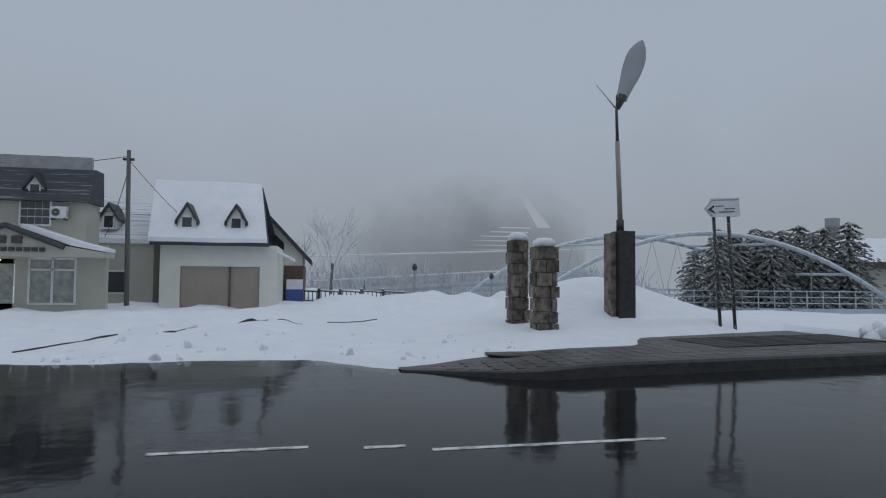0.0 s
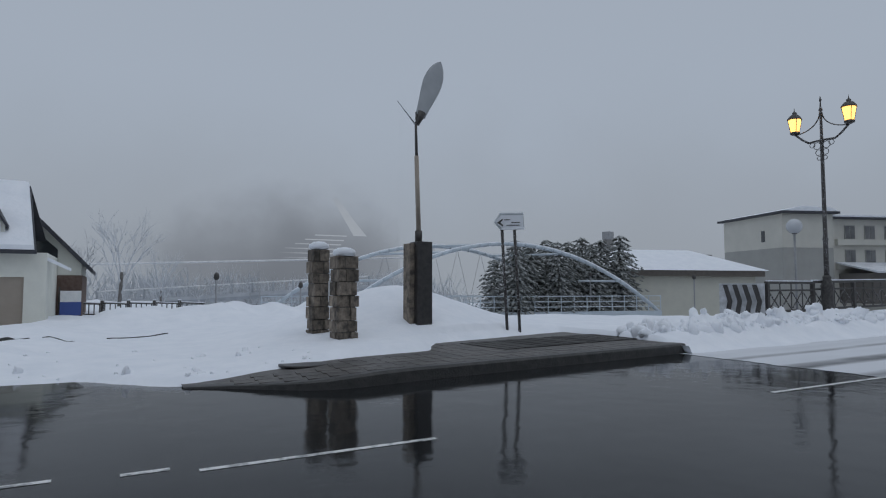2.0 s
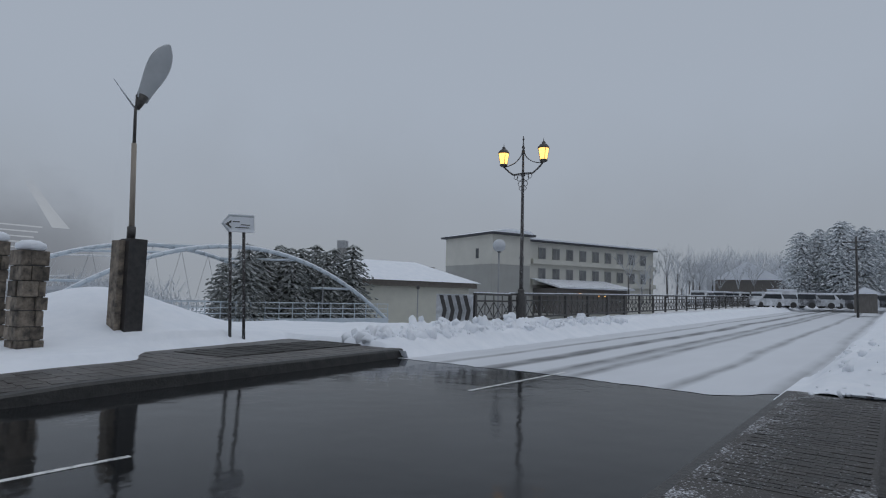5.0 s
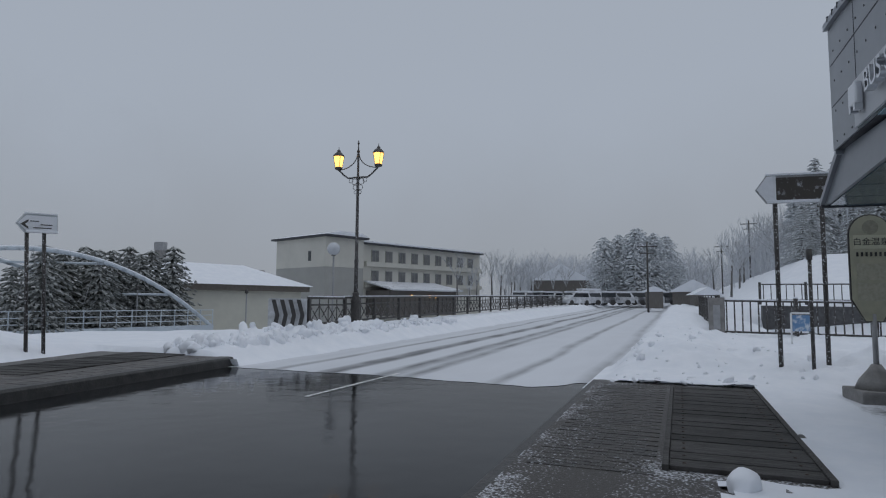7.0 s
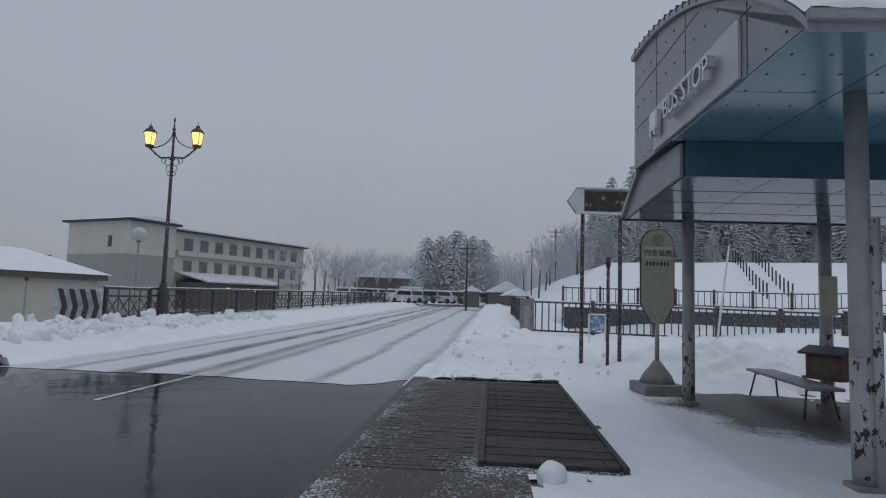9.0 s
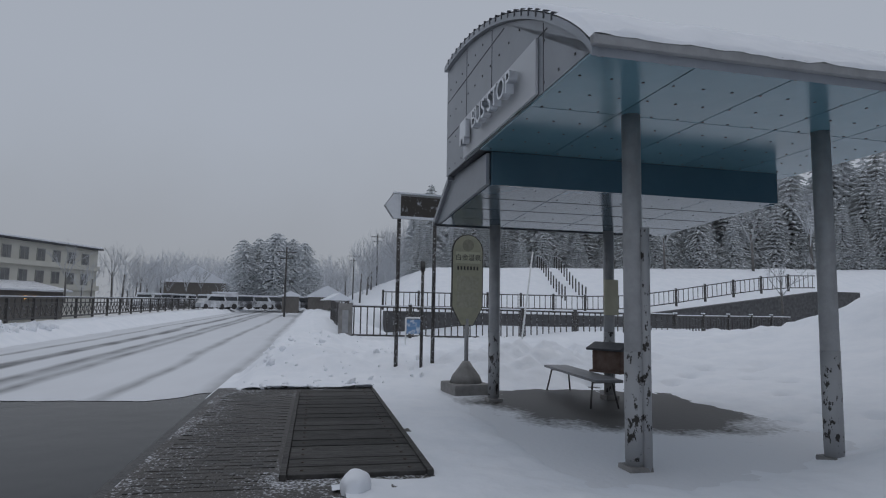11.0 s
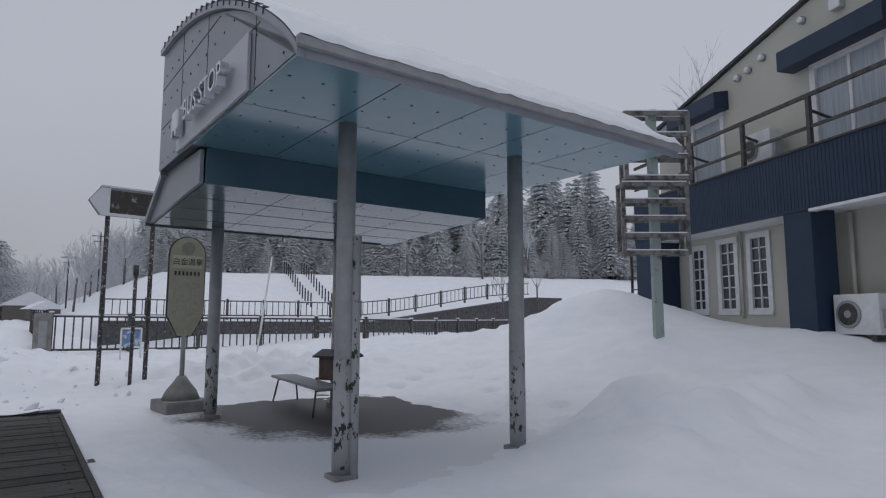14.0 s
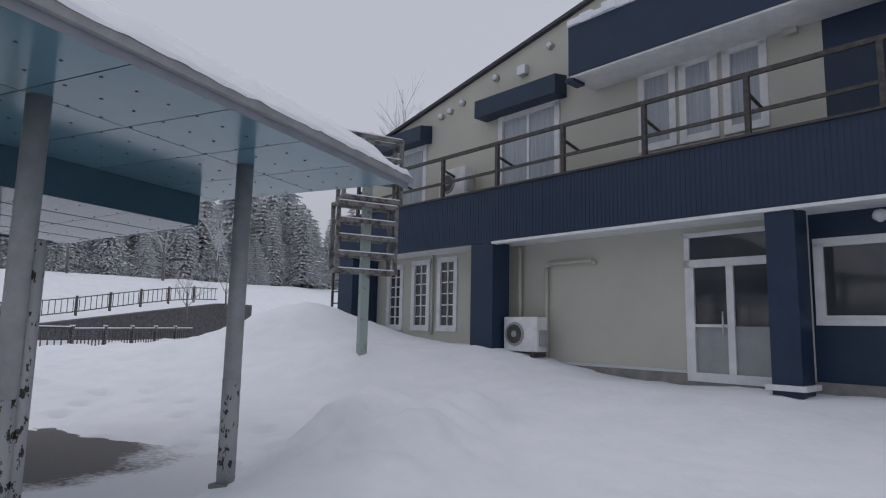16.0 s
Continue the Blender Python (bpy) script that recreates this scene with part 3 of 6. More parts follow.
# drop beam and the lower ceiling behind it
BEAMBLUE = mat("dark_blue_beam", (0.042, 0.095, 0.13), 0.22, color2=(0.055, 0.115, 0.155), scale=1)
part("drop_beam", bx(2.78, 2.84, -3.92, -0.15, 2.94, 3.32, 0.005), BEAMBLUE, shelter, "dark blue drop beam")
part("drop_beam_end", bx(2.84, 4.36, -3.92, -3.88, 2.93, 3.33), BEAMBLUE, shelter)
low = [(2.84, 2.955), (5.3, 2.83), (5.34, 2.87), (4.45, 3.36), (2.84, 3.31)]
part("low_gable", prism(bmesh.new(), low, "y", -0.14, -0.10), PANEL, shelter, "slanting lower gable panel")
part("low_roof", prism(bmesh.new(), [(5.3, 2.83), (5.36, 2.88), (4.42, 3.40), (4.36, 3.34)], "y", -3.7, -0.05), PANEL, shelter)
LOWRIV = bmesh.new()
for j in range(4):
    LOWSOFFIT = LOWSOFFIT if j else mat("low_soffit_panel", (0.085, 0.13, 0.165), 0.14, color2=(0.10, 0.15, 0.185), scale=0.8, rand=0.06, spec=0.5)
    m4 = Matrix.Rotation(math.atan2(0.125, 2.46), 4, "Y")
    part("low_soffit_panel", box(bmesh.new(), 0, 2.45, -0.14 - 0.94 * (j + 1) + 0.005, -0.14 - 0.94 * j - 0.005, -0.015, 0.0, 0, Matrix.Translation((2.84, 0, 2.955)) @ m4), LOWSOFFIT, shelter)
for i in range(7):
    for j in range(9):
        x, y = 2.95 + 2.25 * i / 6, -0.3 - 3.5 * j / 8
        z = 2.955 - 0.125 * (x - 2.84) / 2.46 - 0.016
        box(LOWRIV, x - 0.006, x + 0.006, y - 0.006, y + 0.006, z - 0.004, z + 0.002)
for x in (3.45, 4.05, 4.7):
    z = 2.955 - 0.125 * (x - 2.84) / 2.46 - 0.016
    box(LOWRIV, x - 0.005, x + 0.005, -3.85, -0.16, z - 0.002, z + 0.004)
tagged(part("rivet_strip", LOWRIV, DARKMETAL, shelter), kind="stuff")
part("low_eave", bx(5.29, 5.34, -3.72, -0.06, 2.80, 2.87), ROOFDARK, shelter)
# rivets on the panels
bm = bmesh.new()
for i in range(8):
    for j in range(16):
        x, y = 0.12 + 2.56 * i / 7, -0.1 + (DEEP + 0.2) * j / 15
        box(bm, x - 0.008, x + 0.008, y - 0.008, y + 0.008, 3.316, 3.324)
for i in range(14):
    for j in range(4):
        x = 0.35 + 3.8 * i / 13
        z = 3.42 + 0.36 * j
        if z < roof_z(x) - 0.16:
            box(bm, x - 0.009, x + 0.009, 0.0, 0.006, z - 0.009, z + 0.009)
tagged(part("rivets", bm, DARKMETAL, shelter), kind="stuff")
# gable seams
bm = bmesh.new()
for x in (0.95, 2.35, 3.35):
    box(bm, x - 0.006, x + 0.006, 0.0, 0.003, 3.35, roof_z(x) - 0.09)
for z in (3.86, 4.36):
    x0 = next(4.35 * i / 40 for i in range(41) if roof_z(4.35 * i / 40) - 0.1 > z)
    box(bm, x0, 4.3, 0.0, 0.003, z - 0.006, z + 0.006)
part("panel_seams", bm, ROOFDARK, shelter)
sign = part("sign_board", bx(1.05, 3.36, 0.004, 0.03, 3.36, 3.85, 0.004), mat("sign_board_grey", (0.55, 0.57, 0.60), 0.4), shelter, "pale sign board with raised metal letters")


def text_mesh(name, words, size, depth, material, parent, m, label=""):
    cu = bpy.data.curves.new(name, "FONT")
    cu.body, cu.size, cu.extrude, cu.align_x, cu.align_y = words, size, depth, "CENTER", "CENTER"
    tmp = bpy.data.objects.new(name, cu)
    scene.collection.objects.link(tmp)
    me = bpy.data.meshes.new_from_object(tmp.evaluated_get(bpy.context.evaluated_depsgraph_get()))
    bpy.data.objects.remove(tmp)
    me.materials.append(material)
    ob = new(name, me)
    ob.parent = parent
    ob.matrix_basis = m
    if label:
        ob["label"] = label
    return ob


text_mesh("lettering", "BUS STOP", 0.285, 0.04, SILVER, shelter, pose(2.02, 0.10, 3.60, 90, 0, 180), "raised metal letters")
bm = bx(2.98, 3.22, 0.05, 0.12, 3.52, 3.74, 0.02)
box(bm, 3.0, 3.06, 0.05, 0.12, 3.46, 3.52)
box(bm, 3.14, 3.20, 0.05, 0.12, 3.46, 3.52)
part("bus_emblem", bm, SILVER, shelter, "small raised bus emblem")
# posts
POSTS = [(1.24, -0.97, 0.21, 3.33), (1.18, -2.98, 0.22, 3.33), (5.15, -0.97, 0.22, 2.86), (5.15, -2.86, 0.24, 2.86)]
CHIP = mat("chipped_post_paint", (0.36, 0.365, 0.375), 0.55, color2=(0.03, 0.026, 0.022), scale=17, fac=(0.56, 0.59), bump=0.3, stretch=(1, 1, 0.5), detail=4)
for x, y, z0, z1 in POSTS:
    post = part("post", tb((x, y, z0), (x, y, z1), 0.083, n=20), GREYPOST, shelter)
    part("worn_foot", tb((x, y, z0 + 0.08), (x, y, z0 + 1.0), 0.0855, n=20), CHIP, post, "chipped rusty post foot")
    part("base_block", bx(x - 0.11, x + 0.11, y - 0.11, y + 0.11, z0 - 0.12, z0 + 0.035, 0.02), CONCRETE, post, "snowy concrete footing")
part("downpipe", tb((1.17, -1.045, 0.21), (1.17, -1.045, 2.29), 0.042, n=12), CHIP, shelter, "peeling grey downpipe")
part("mailbox_plate", bx(5.01, 5.06, -2.95, -2.72, 1.5, 2.05, 0.01), mat("faded_notice", (0.5, 0.48, 0.36), 0.6, color2=(0.42, 0.40, 0.30), scale=4), shelter, "faded timetable holder")
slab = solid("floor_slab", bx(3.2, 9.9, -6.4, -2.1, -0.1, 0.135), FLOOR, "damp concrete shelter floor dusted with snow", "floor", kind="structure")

# ---- bench and newspaper box ----
BENCH = pose(7.85, -4.15, 0.15, 0, 0, 176)
bench = thing("bench", BENCH, "low backless bench with grey slab seat under the shelter", "bench")
part("seat", bx(-1.15, 1.15, -0.2, 0.2, 0.37, 0.41, 0.012), mat("grey_seat", (0.24, 0.245, 0.26), 0.5, color2=(0.18, 0.18, 0.19), scale=5), bench)
for sx in (-0.9, 0.9):
    for sy in (-0.14, 0.14):
        part("leg", tb((sx, sy, 0.37), (sx + 0.08 * (1 if sx > 0 else -1), sy * 1.45, 0.0), 0.014), DARKMETAL, bench)
    part("cross_bar", tb((sx, -0.14, 0.35), (sx, 0.14, 0.35), 0.014), DARKMETAL, bench)
BOX = pose(7.62, -4.58, 0.60, 0, 0, 30)
nbox = thing("ash_box", BOX, "small dark wooden box with pitched lid on a shelter post", "box")
part("body", bx(-0.24, 0.24, -0.16, 0.16, 0.0, 0.30, 0.01), BRICK, nbox)
part("lid", prism(bmesh.new(), [(-0.24, 0.30), (0.24, 0.30), (0.24, 0.33), (0.0, 0.42), (-0.24, 0.33)], "x", -0.30, 0.30), ROOFDARK, nbox)
part("shelf", bx(-0.27, 0.27, -0.2, 0.2, -0.03, 0.0), BRICK, nbox)

# ---- bus stop sign ----
stop = thing("bus_stop_sign", pose(8.75, -2.58, 0.18, 0, 0, 8), "yellowed round-topped bus stop sign on a concrete foot", "bus stop sign")
part("foot", bx(-0.34, 0.34, -0.32, 0.32, -0.08, 0.12, 0.03), CONCRETE, stop)
part("foot_cone", lathe(bmesh.new(), [(0.27, 0.12), (0.22, 0.24), (0.11, 0.38), (0.06, 0.46)], 18), CONCRETE, stop, "snow-dusted cone of the foot")
part("pole", tb((0, 0, 0.4), (0, 0, 1.15), 0.035, n=14), GREYPOST, stop)
outline = [(-0.26, 1.35), (-0.10, 1.05), (0.10, 1.05), (0.26, 1.35), (0.26, 2.25)]
outline += [(0.26 * math.cos(a * math.pi / 12), 2.25 + 0.28 * math.sin(a * math.pi / 12)) for a in range(1, 12)] + [(-0.26, 2.25)]
STOPPLATE = mat("yellowed_plate", (0.46, 0.45, 0.33), 0.5, color2=(0.37, 0.365, 0.28), scale=5)
plate = part("plate", prism(bmesh.new(), [(p[0], p[1]) for p in outline], "x", -0.025, 0.025), STOPPLATE, stop)
part("plate_rim", prism(bmesh.new(), [(p[0] * 1.07, (p[1] - 1.8) * 1.02 + 1.8) for p in outline], "x", -0.012, 0.012), DARKMETAL, stop)
for zz, hh in ((2.08, 0.17),):
    part("name_band", bx(-0.031, -0.026, -0.22, 0.22, zz - 0.02, zz + hh), mat("pale_band", (0.55, 0.55, 0.42), 0.5), plate)
text_mesh("stop_name", "\u767d\u91d1\u6e29\u6cc9", 0.115, 0.002, DARKMETAL, plate, pose(-0.034, 0.0, 2.150, 90, 0, -90), "dark stop name")
for zz, n, hh in ((1.95, 7, 0.06),):
    for k in range(n):
        w = 0.40 / n
        part("character_bar", bx(-0.035, -0.030, -0.20 + w * k + 0.02, -0.20 + w * (k + 1) - 0.01, zz, zz + hh), DARKMETAL, plate)
part("emblem_ring", lathe(bmesh.new(), [(0.10, -0.003), (0.10, 0.003)], 18, (0, 0, 0)), mat("faded_emblem", (0.24, 0.235, 0.18), 0.6, color2=(0.34, 0.33, 0.26), scale=14), plate).matrix_basis = pose(-0.03, 0, 2.36, 0, 90, 0)
for z0, z1 in ((1.62, 1.85), (1.33, 1.58)):
    part("timetable", bx(-0.032, -0.027, -0.19, 0.19, z0, z1), mat("timetable_paper", (0.46, 0.45, 0.36), 0.5, color2=(0.36, 0.35, 0.27), scale=20), plate)

# ---- navy and cream hotel annex ----
AN = pose(0.36, -12.1, 0, 0, 0, 159.2)
annex = thing("annex_building", AN, "cream and navy two-storey building with a long balcony", "building")
XR = 9.0


def wall_with_holes(bm, x0, x1, z_lo, z_hi, y0, y1, holes):
    """Wall slab in pieces round its openings; z_hi is a function of x or a number."""
    hi = z_hi if callable(z_hi) else (lambda x: z_hi)
    cuts = sorted({x0, x1, *[h[0] for h in holes], *[h[1] for h in holes]})
    for a, b in zip(cuts, cuts[1:]):
        zs = [z_lo]
        for h in sorted(holes, key=lambda h: h[2]):
            if h[0] <= a + 1e-6 and h[1] >= b - 1e-6:
                zs += [h[2], h[3]]
        for k in range(0, len(zs), 2):
            za = zs[k]
            zb = zs[k + 1] if k + 1 < len(zs) else None
            pts = [(a, za), (b, za), (b, hi(b) if zb is None else zb), (a, hi(a) if zb is None else zb)]
            prism(bm, pts, "y", y0, y1)


def gable_z(x):
    return 7.07 + 0.214 * (x + 9.3)


UP_HOLES = [(-8.35, -7.2, 4.9, 6.55), (-4.45, -2.8, 4.78, 6.66), (-0.77, -0.15, 5.2, 6.62), (0.06, 0.63, 5.2, 6.62), (0.86, 1.46, 5.2, 6.62)]
LOW_HOLES = [(-8.62, -8.05, 1.68, 3.32), (-7.55, -6.95, 1.68, 3.38), (-6.52, -5.92, 1.68, 3.40), (0.0, 1.55, 0.85, 3.42)]
bm = bmesh.new()
wall_with_holes(bm, -9.9, 2.35, 4.2, gable_z, 0.0, 0.25, UP_HOLES)
wall_with_holes(bm, -9.9, 2.0, -0.5, 4.2, 0.0, 0.25, LOW_HOLES)
bmesh.ops.remove_doubles(bm, verts=bm.verts, dist=0.001)
part("wall", bm, CREAM, annex, "cream rendered wall")
bm = bmesh.new()
wall_with_holes(bm, 2.0, XR, -0.5, 4.2, 0.0, 0.25, [(2.12, 4.6, 1.92, 3.09)])
wall_with_holes(bm, 2.35, XR, 4.2, 9.0, 0.0, 0.25, [])
bmesh.ops.remove_doubles(bm, verts=bm.verts, dist=0.001)
part("wall", bm, NAVY, annex, "navy clad wall")
part("side_wall", bx(-9.9, -9.65, 0.25, 9.0, -0.5, 6.9), CREAM, annex)
# flat grey gives the room its dimness; the shade is in the colour
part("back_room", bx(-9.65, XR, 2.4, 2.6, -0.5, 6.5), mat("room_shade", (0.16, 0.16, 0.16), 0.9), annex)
part("floor_slab", bx(-9.65, XR, 0.25, 2.4, 3.5, 3.8), CREAM, annex)
bm = prism(bmesh.new(), [(-10.1, gable_z(-10.1)), (XR, gable_z(XR)), (XR, gable_z(XR) + 0.08), (-10.1, gable_z(-10.1) + 0.08)], "y", -0.12, 9.0)
part("roof", bm, ROOFDARK, annex, "dark sloping roof edge")
# ribbed balcony band, with its ribs
band = part("balcony", bx(-9.85, XR, -0.92, -0.80, 3.55, 4.72), NAVY, annex, "navy ribbed balcony front")
for k in range(int((XR + 9.85) / 0.085)):
    x = -9.85 + 0.085 * k
    part("rib", bx(x, x + 0.045, -0.926, -0.92, 3.60, 4.70), NAVY, band)
part("balcony_cap", bx(-9.88, XR, -0.96, -0.76, 4.72, 4.76), DARKMETAL, annex)
part("balcony_floor", bx(-9.85, XR, -0.80, 0.0, 3.55, 3.75), WHITEPAINT, annex, "pale balcony underside")
part("balcony_edge", bx(-3.85, XR, -0.96, -0.78, 3.50, 3.553), WHITEPAINT, annex, "pale flashing below the band")
part("balcony_end", bx(-9.87, -9.75, -0.9, 0.0, 3.55, 4.72), NAVY, annex)
for x0, x1 in ((-4.52, -3.86), (1.67, 2.08)):
    part("pillar", bx(x0, x1, -0.9, -0.35, 0.2, 3.55, 0.01), NAVY, annex, "navy square pillar")
part("pillar", bx(-9.85, -9.15, -0.9, -0.02, 0.2, 3.55, 0.01), NAVY, annex)
part("pillar_base", bx(1.6, 2.15, -0.98, -0.3, 0.88, 0.96, 0.01), WHITEPAINT, annex)
part("plinth", bx(-9.9, XR, -0.04, 0.0, -0.5, 0.98), CONCRETE, annex)
part("base_strip", bx(-3.8, 0.0, -0.06, 0.0, 0.98, 1.03), SILVER, annex)
# railing
rail = part("railing", bx(-9.85, XR, -0.90, -0.84, 5.70, 5.78, 0.01), DARKMETAL, annex, "black balcony rail")
part("mid_rail", bx(-9.85, XR, -0.89, -0.85, 5.09, 5.15), DARKMETAL, rail)
for k in range(11):
    x = -9.05 + 1.757 * k
    part("rail_post", bx(x - 0.04, x + 0.04, -0.91, -0.83, 4.74, 5.74), DARKMETAL, rail)
    part("rail_brace", tb((x, -0.85, 5.45), (x + 0.05, -0.35, 5.30), 0.03, n=6), DARKMETAL, rail)


def window(x0, x1, z0, z1, cols, rows, glass, y=0.02, name="window"):
    w = part(name, bx(x0 - 0.07, x1 + 0.07, y - 0.08, y - 0.02, z0 - 0.09, z0, 0.005), WHITEPAINT, annex, "white framed window")
    bm = bmesh.new()
    t = 0.06
    box(bm, x0 - 0.07, x0 + t, y - 0.06, y + 0.06, z0, z1)
    box(bm, x1 - t, x1 + 0.07, y - 0.06, y + 0.06, z0, z1)
    box(bm, x0 - 0.07, x1 + 0.07, y - 0.06, y + 0.06, z1 - t, z1 + 0.07)
    box(bm, x0 + t, x1 - t, y - 0.05, y + 0.05, z0, z0 + t)
    part("frame", bm, WHITEPAINT, w)
    bm = bmesh.new()
    for c in range(1, cols):
        x = x0 + (x1 - x0) * c / cols
        box(bm, x - 0.015 * (1 if rows > 1 else 2.2), x + 0.015 * (1 if rows > 1 else 2.2), y - 0.03, y + 0.03, z0 + t, z1 - t)
    for r in range(1, rows):
        z = z0 + (z1 - z0) * r / rows
        box(bm, x0 + t, x1 - t, y - 0.026, y + 0.026, z - 0.014, z + 0.014)
    if cols > 1 or rows > 1:
        part("window_lattice", bm, WHITEPAINT, w)
    for c in range(cols):
        a, b = x0 + (x1 - x0) * c / cols, x0 + (x1 - x0) * (c + 1) / cols
        part("pane", bx(a + 0.02, b - 0.02, y + 0.004, y + 0.012, z0 + t, z1 - t), glass, w)
    return w


window(-8.35, -7.2, 4.9, 6.55, 1, 1, CURTAIN)
window(-4.45, -2.8, 4.78, 6.66, 2, 1, CURTAIN)
for a, b, _, _ in UP_HOLES[2:]:
    window(a, b, 5.2, 6.62, 1, 1, CURTAIN)
for a, b, z0, z1 in LOW_HOLES[:3]:
    window(a, b, z0, z1, 2, 6, GLASSDARK)
window(2.12, 4.6, 1.92, 3.09, 2, 1, GLASSDARK)
# entrance: two leaves and a fanlight
door = part("door", bx(0.0, 1.55, -0.05, 0.08, 0.85, 0.92), WHITEPAINT, annex, "white aluminium glazed double door")
bm = bmesh.new()
for x0, x1, z0, z1 in ((0.0, 0.09, 0.92, 3.42), (1.46, 1.55, 0.92, 3.42), (0.0, 1.55, 3.36, 3.44), (0.0, 1.55, 2.82, 2.96), (0.72, 0.84, 0.92, 2.85), (0.09, 0.16, 0.92, 2.85), (0.16, 0.72, 0.92, 1.0), (0.84, 1.46, 0.92, 1.0), (0.16, 0.72, 1.78, 1.83)):
    box(bm, x0, x1, -0.05, 0.07, z0, z1)
part("door_frame", bm, WHITEPAINT, door)
FROST = mat("frosted_pane", (0.34, 0.36, 0.36), 0.3, color2=(0.28, 0.30, 0.30), scale=3)
for x0, x1, z0, z1, g in ((0.16, 0.72, 1.83, 2.82, GLASSDARK), (0.84, 1.46, 1.80, 2.82, GLASSDARK), (0.09, 1.46, 2.96, 3.36, GLASSDARK), (0.16, 0.72, 1.0, 1.78, FROST), (0.84, 1.46, 1.0, 1.80, FROST)):
    part("pane", bx(x0, x1, 0.0, 0.012, z0, z1), g, door)
part("door_handle", tb((0.66, -0.09, 1.65), (0.66, -0.09, 2.05), 0.015), SILVER, door)
# awnings
for x0, x1, z0, z1 in ((-4.95, -2.55, 6.72, 7.2), (-8.9, -6.95, 6.62, 7.08)):
    part("awning", prism(bmesh.new(), [(-0.42, z0), (-0.42, z1 - 0.06), (0.0, z1 + 0.02), (0.0, z0)], "x", x0, x1), NAVY, annex, "navy ribbed window hood")
# upper balcony box
ub = part("upper_balcony", bx(-1.85, XR, -0.92, 0.0, 6.70, 7.75, 0.01), NAVY, annex, "navy ribbed upper balcony front")
part("upper_soffit", bx(-1.83, XR, -0.90, -0.02, 6.66, 6.70), WHITEPAINT, annex)
bm = bmesh.new()
for k in range(40):
    x = -1.85 + 0.27 * k
    box(bm, x, x + 0.30, -0.98 + 0.03 * math.sin(k * 1.7), 0.1, 7.72, 7.86 + 0.05 * math.sin(k * 2.3) + 0.03 * math.sin(k * 0.7), 0.04)
part("snow_on_balcony", bm, SNOW, annex, "snow heaped on the upper balcony edge")
part("bracket", bx(-1.95, -1.75, -0.9, -0.5, 6.6, 6.68), NAVY, annex)
# vents, pipes
for x, z in ((-6.55, 7.25), (-6.2, 7.31), (-5.75, 7.42), (-4.6, 7.75), (-2.95, 8.02)):
    part("vent_cap", lathe(bmesh.new(), [(0.08, 0.0), (0.085, 0.1), (0.04, 0.14)], 12), SILVER, annex, "small round vent cap").matrix_basis = pose(x, -0.002, z, 90, 0, 0)
part("vent_hood", bx(-3.85, -3.6, -0.16, 0.0, 7.55, 7.78, 0.03), SILVER, annex)
part("wall_pipe", pipe(bmesh.new(), [(-3.05, -0.07, 1.1), (-3.05, -0.07, 3.02), (-3.0, -0.07, 3.08), (-1.9, -0.07, 3.1), (-1.86, -0.07, 3.04), (-1.86, -0.03, 3.04)], 0.045), CREAM, annex, "cream painted wall pipe")
part("downpipe", tb((-3.75, -0.12, 0.9), (-3.75, -0.12, 3.5), 0.04), CREAM, annex)
part("downpipe", tb((-6.75, -0.06, 1.5), (-6.75, -0.06, 3.55), 0.035), CREAM, annex)
part("wall_box", bx(1.8, 2.02, -0.12, 0.0, 6.55, 6.72, 0.01), CREAM, annex)
lampb = part("wall_lamp", lathe(bmesh.new(), [(0.02, -0.1), (0.09, -0.05), (0.1, 0.0), (0.07, 0.06), (0.02, 0.08)], 14, (3.05, -0.55, 3.35)), GLOBE, annex, "round white lamp under the balcony")


def aircon(m, label):
    a = thing("air_conditioner", m, label, "air conditioner", "outdoor air conditioners")
    part("casing", bx(-0.45, 0.45, -0.17, 0.17, 0, 0.72, 0.03), WHITEPAINT, a)
    part("fan_ring", lathe(bmesh.new(), [(0.25, 0.0), (0.25, 0.02), (0.22, 0.025)], 20), GREYPOST, a).matrix_basis = pose(-0.14, -0.172, 0.36, 90, 0, 0)
    # dark disc drawn where the fan's recess would lie in shade
    part("fan_shade_disc", lathe(bmesh.new(), [(0.2, 0.0), (0.2, 0.028)], 20), DARKMETAL, a, "dark disc in place of the shaded fan opening").matrix_basis = pose(-0.14, -0.172, 0.36, 90, 0, 0)
    part("fan_hub", lathe(bmesh.new(), [(0.07, 0.0), (0.07, 0.035)], 14), GREYPOST, a).matrix_basis = pose(-0.14, -0.172, 0.36, 90, 0, 0)
    part("valve_cover", bx(0.45, 0.52, -0.1, 0.12, 0.12, 0.45, 0.02), GREYPOST, a)
    for x in (-0.35, 0.35):
        part("foot", bx(x - 0.05, x + 0.05, -0.2, 0.2, -0.1, 0.0), DARKMETAL, a)
    return a


aircon(AN @ pose(-3.35, -0.42, 1.22), "white outdoor air conditioner half sunk in snow by the wall")
aircon(AN @ pose(-5.6, -0.35, 4.85), "white outdoor air conditioner on the balcony under snow")

lr = thing("ladder_rack", AN @ pose(-10.4, -0.55, 1.1), "black steel ladder rack against the corner of the annex", "rack")
for x in (-0.28, 0.28):
    part("upright", bx(x - 0.03, x + 0.03, -0.03, 0.03, 0.0, 2.4, 0.005), DARKMETAL, lr)
for k in range(7):
    part("rung", bx(-0.25, 0.25, -0.02, 0.02, 0.2 + 0.34 * k, 0.235 + 0.34 * k), DARKMETAL, lr)

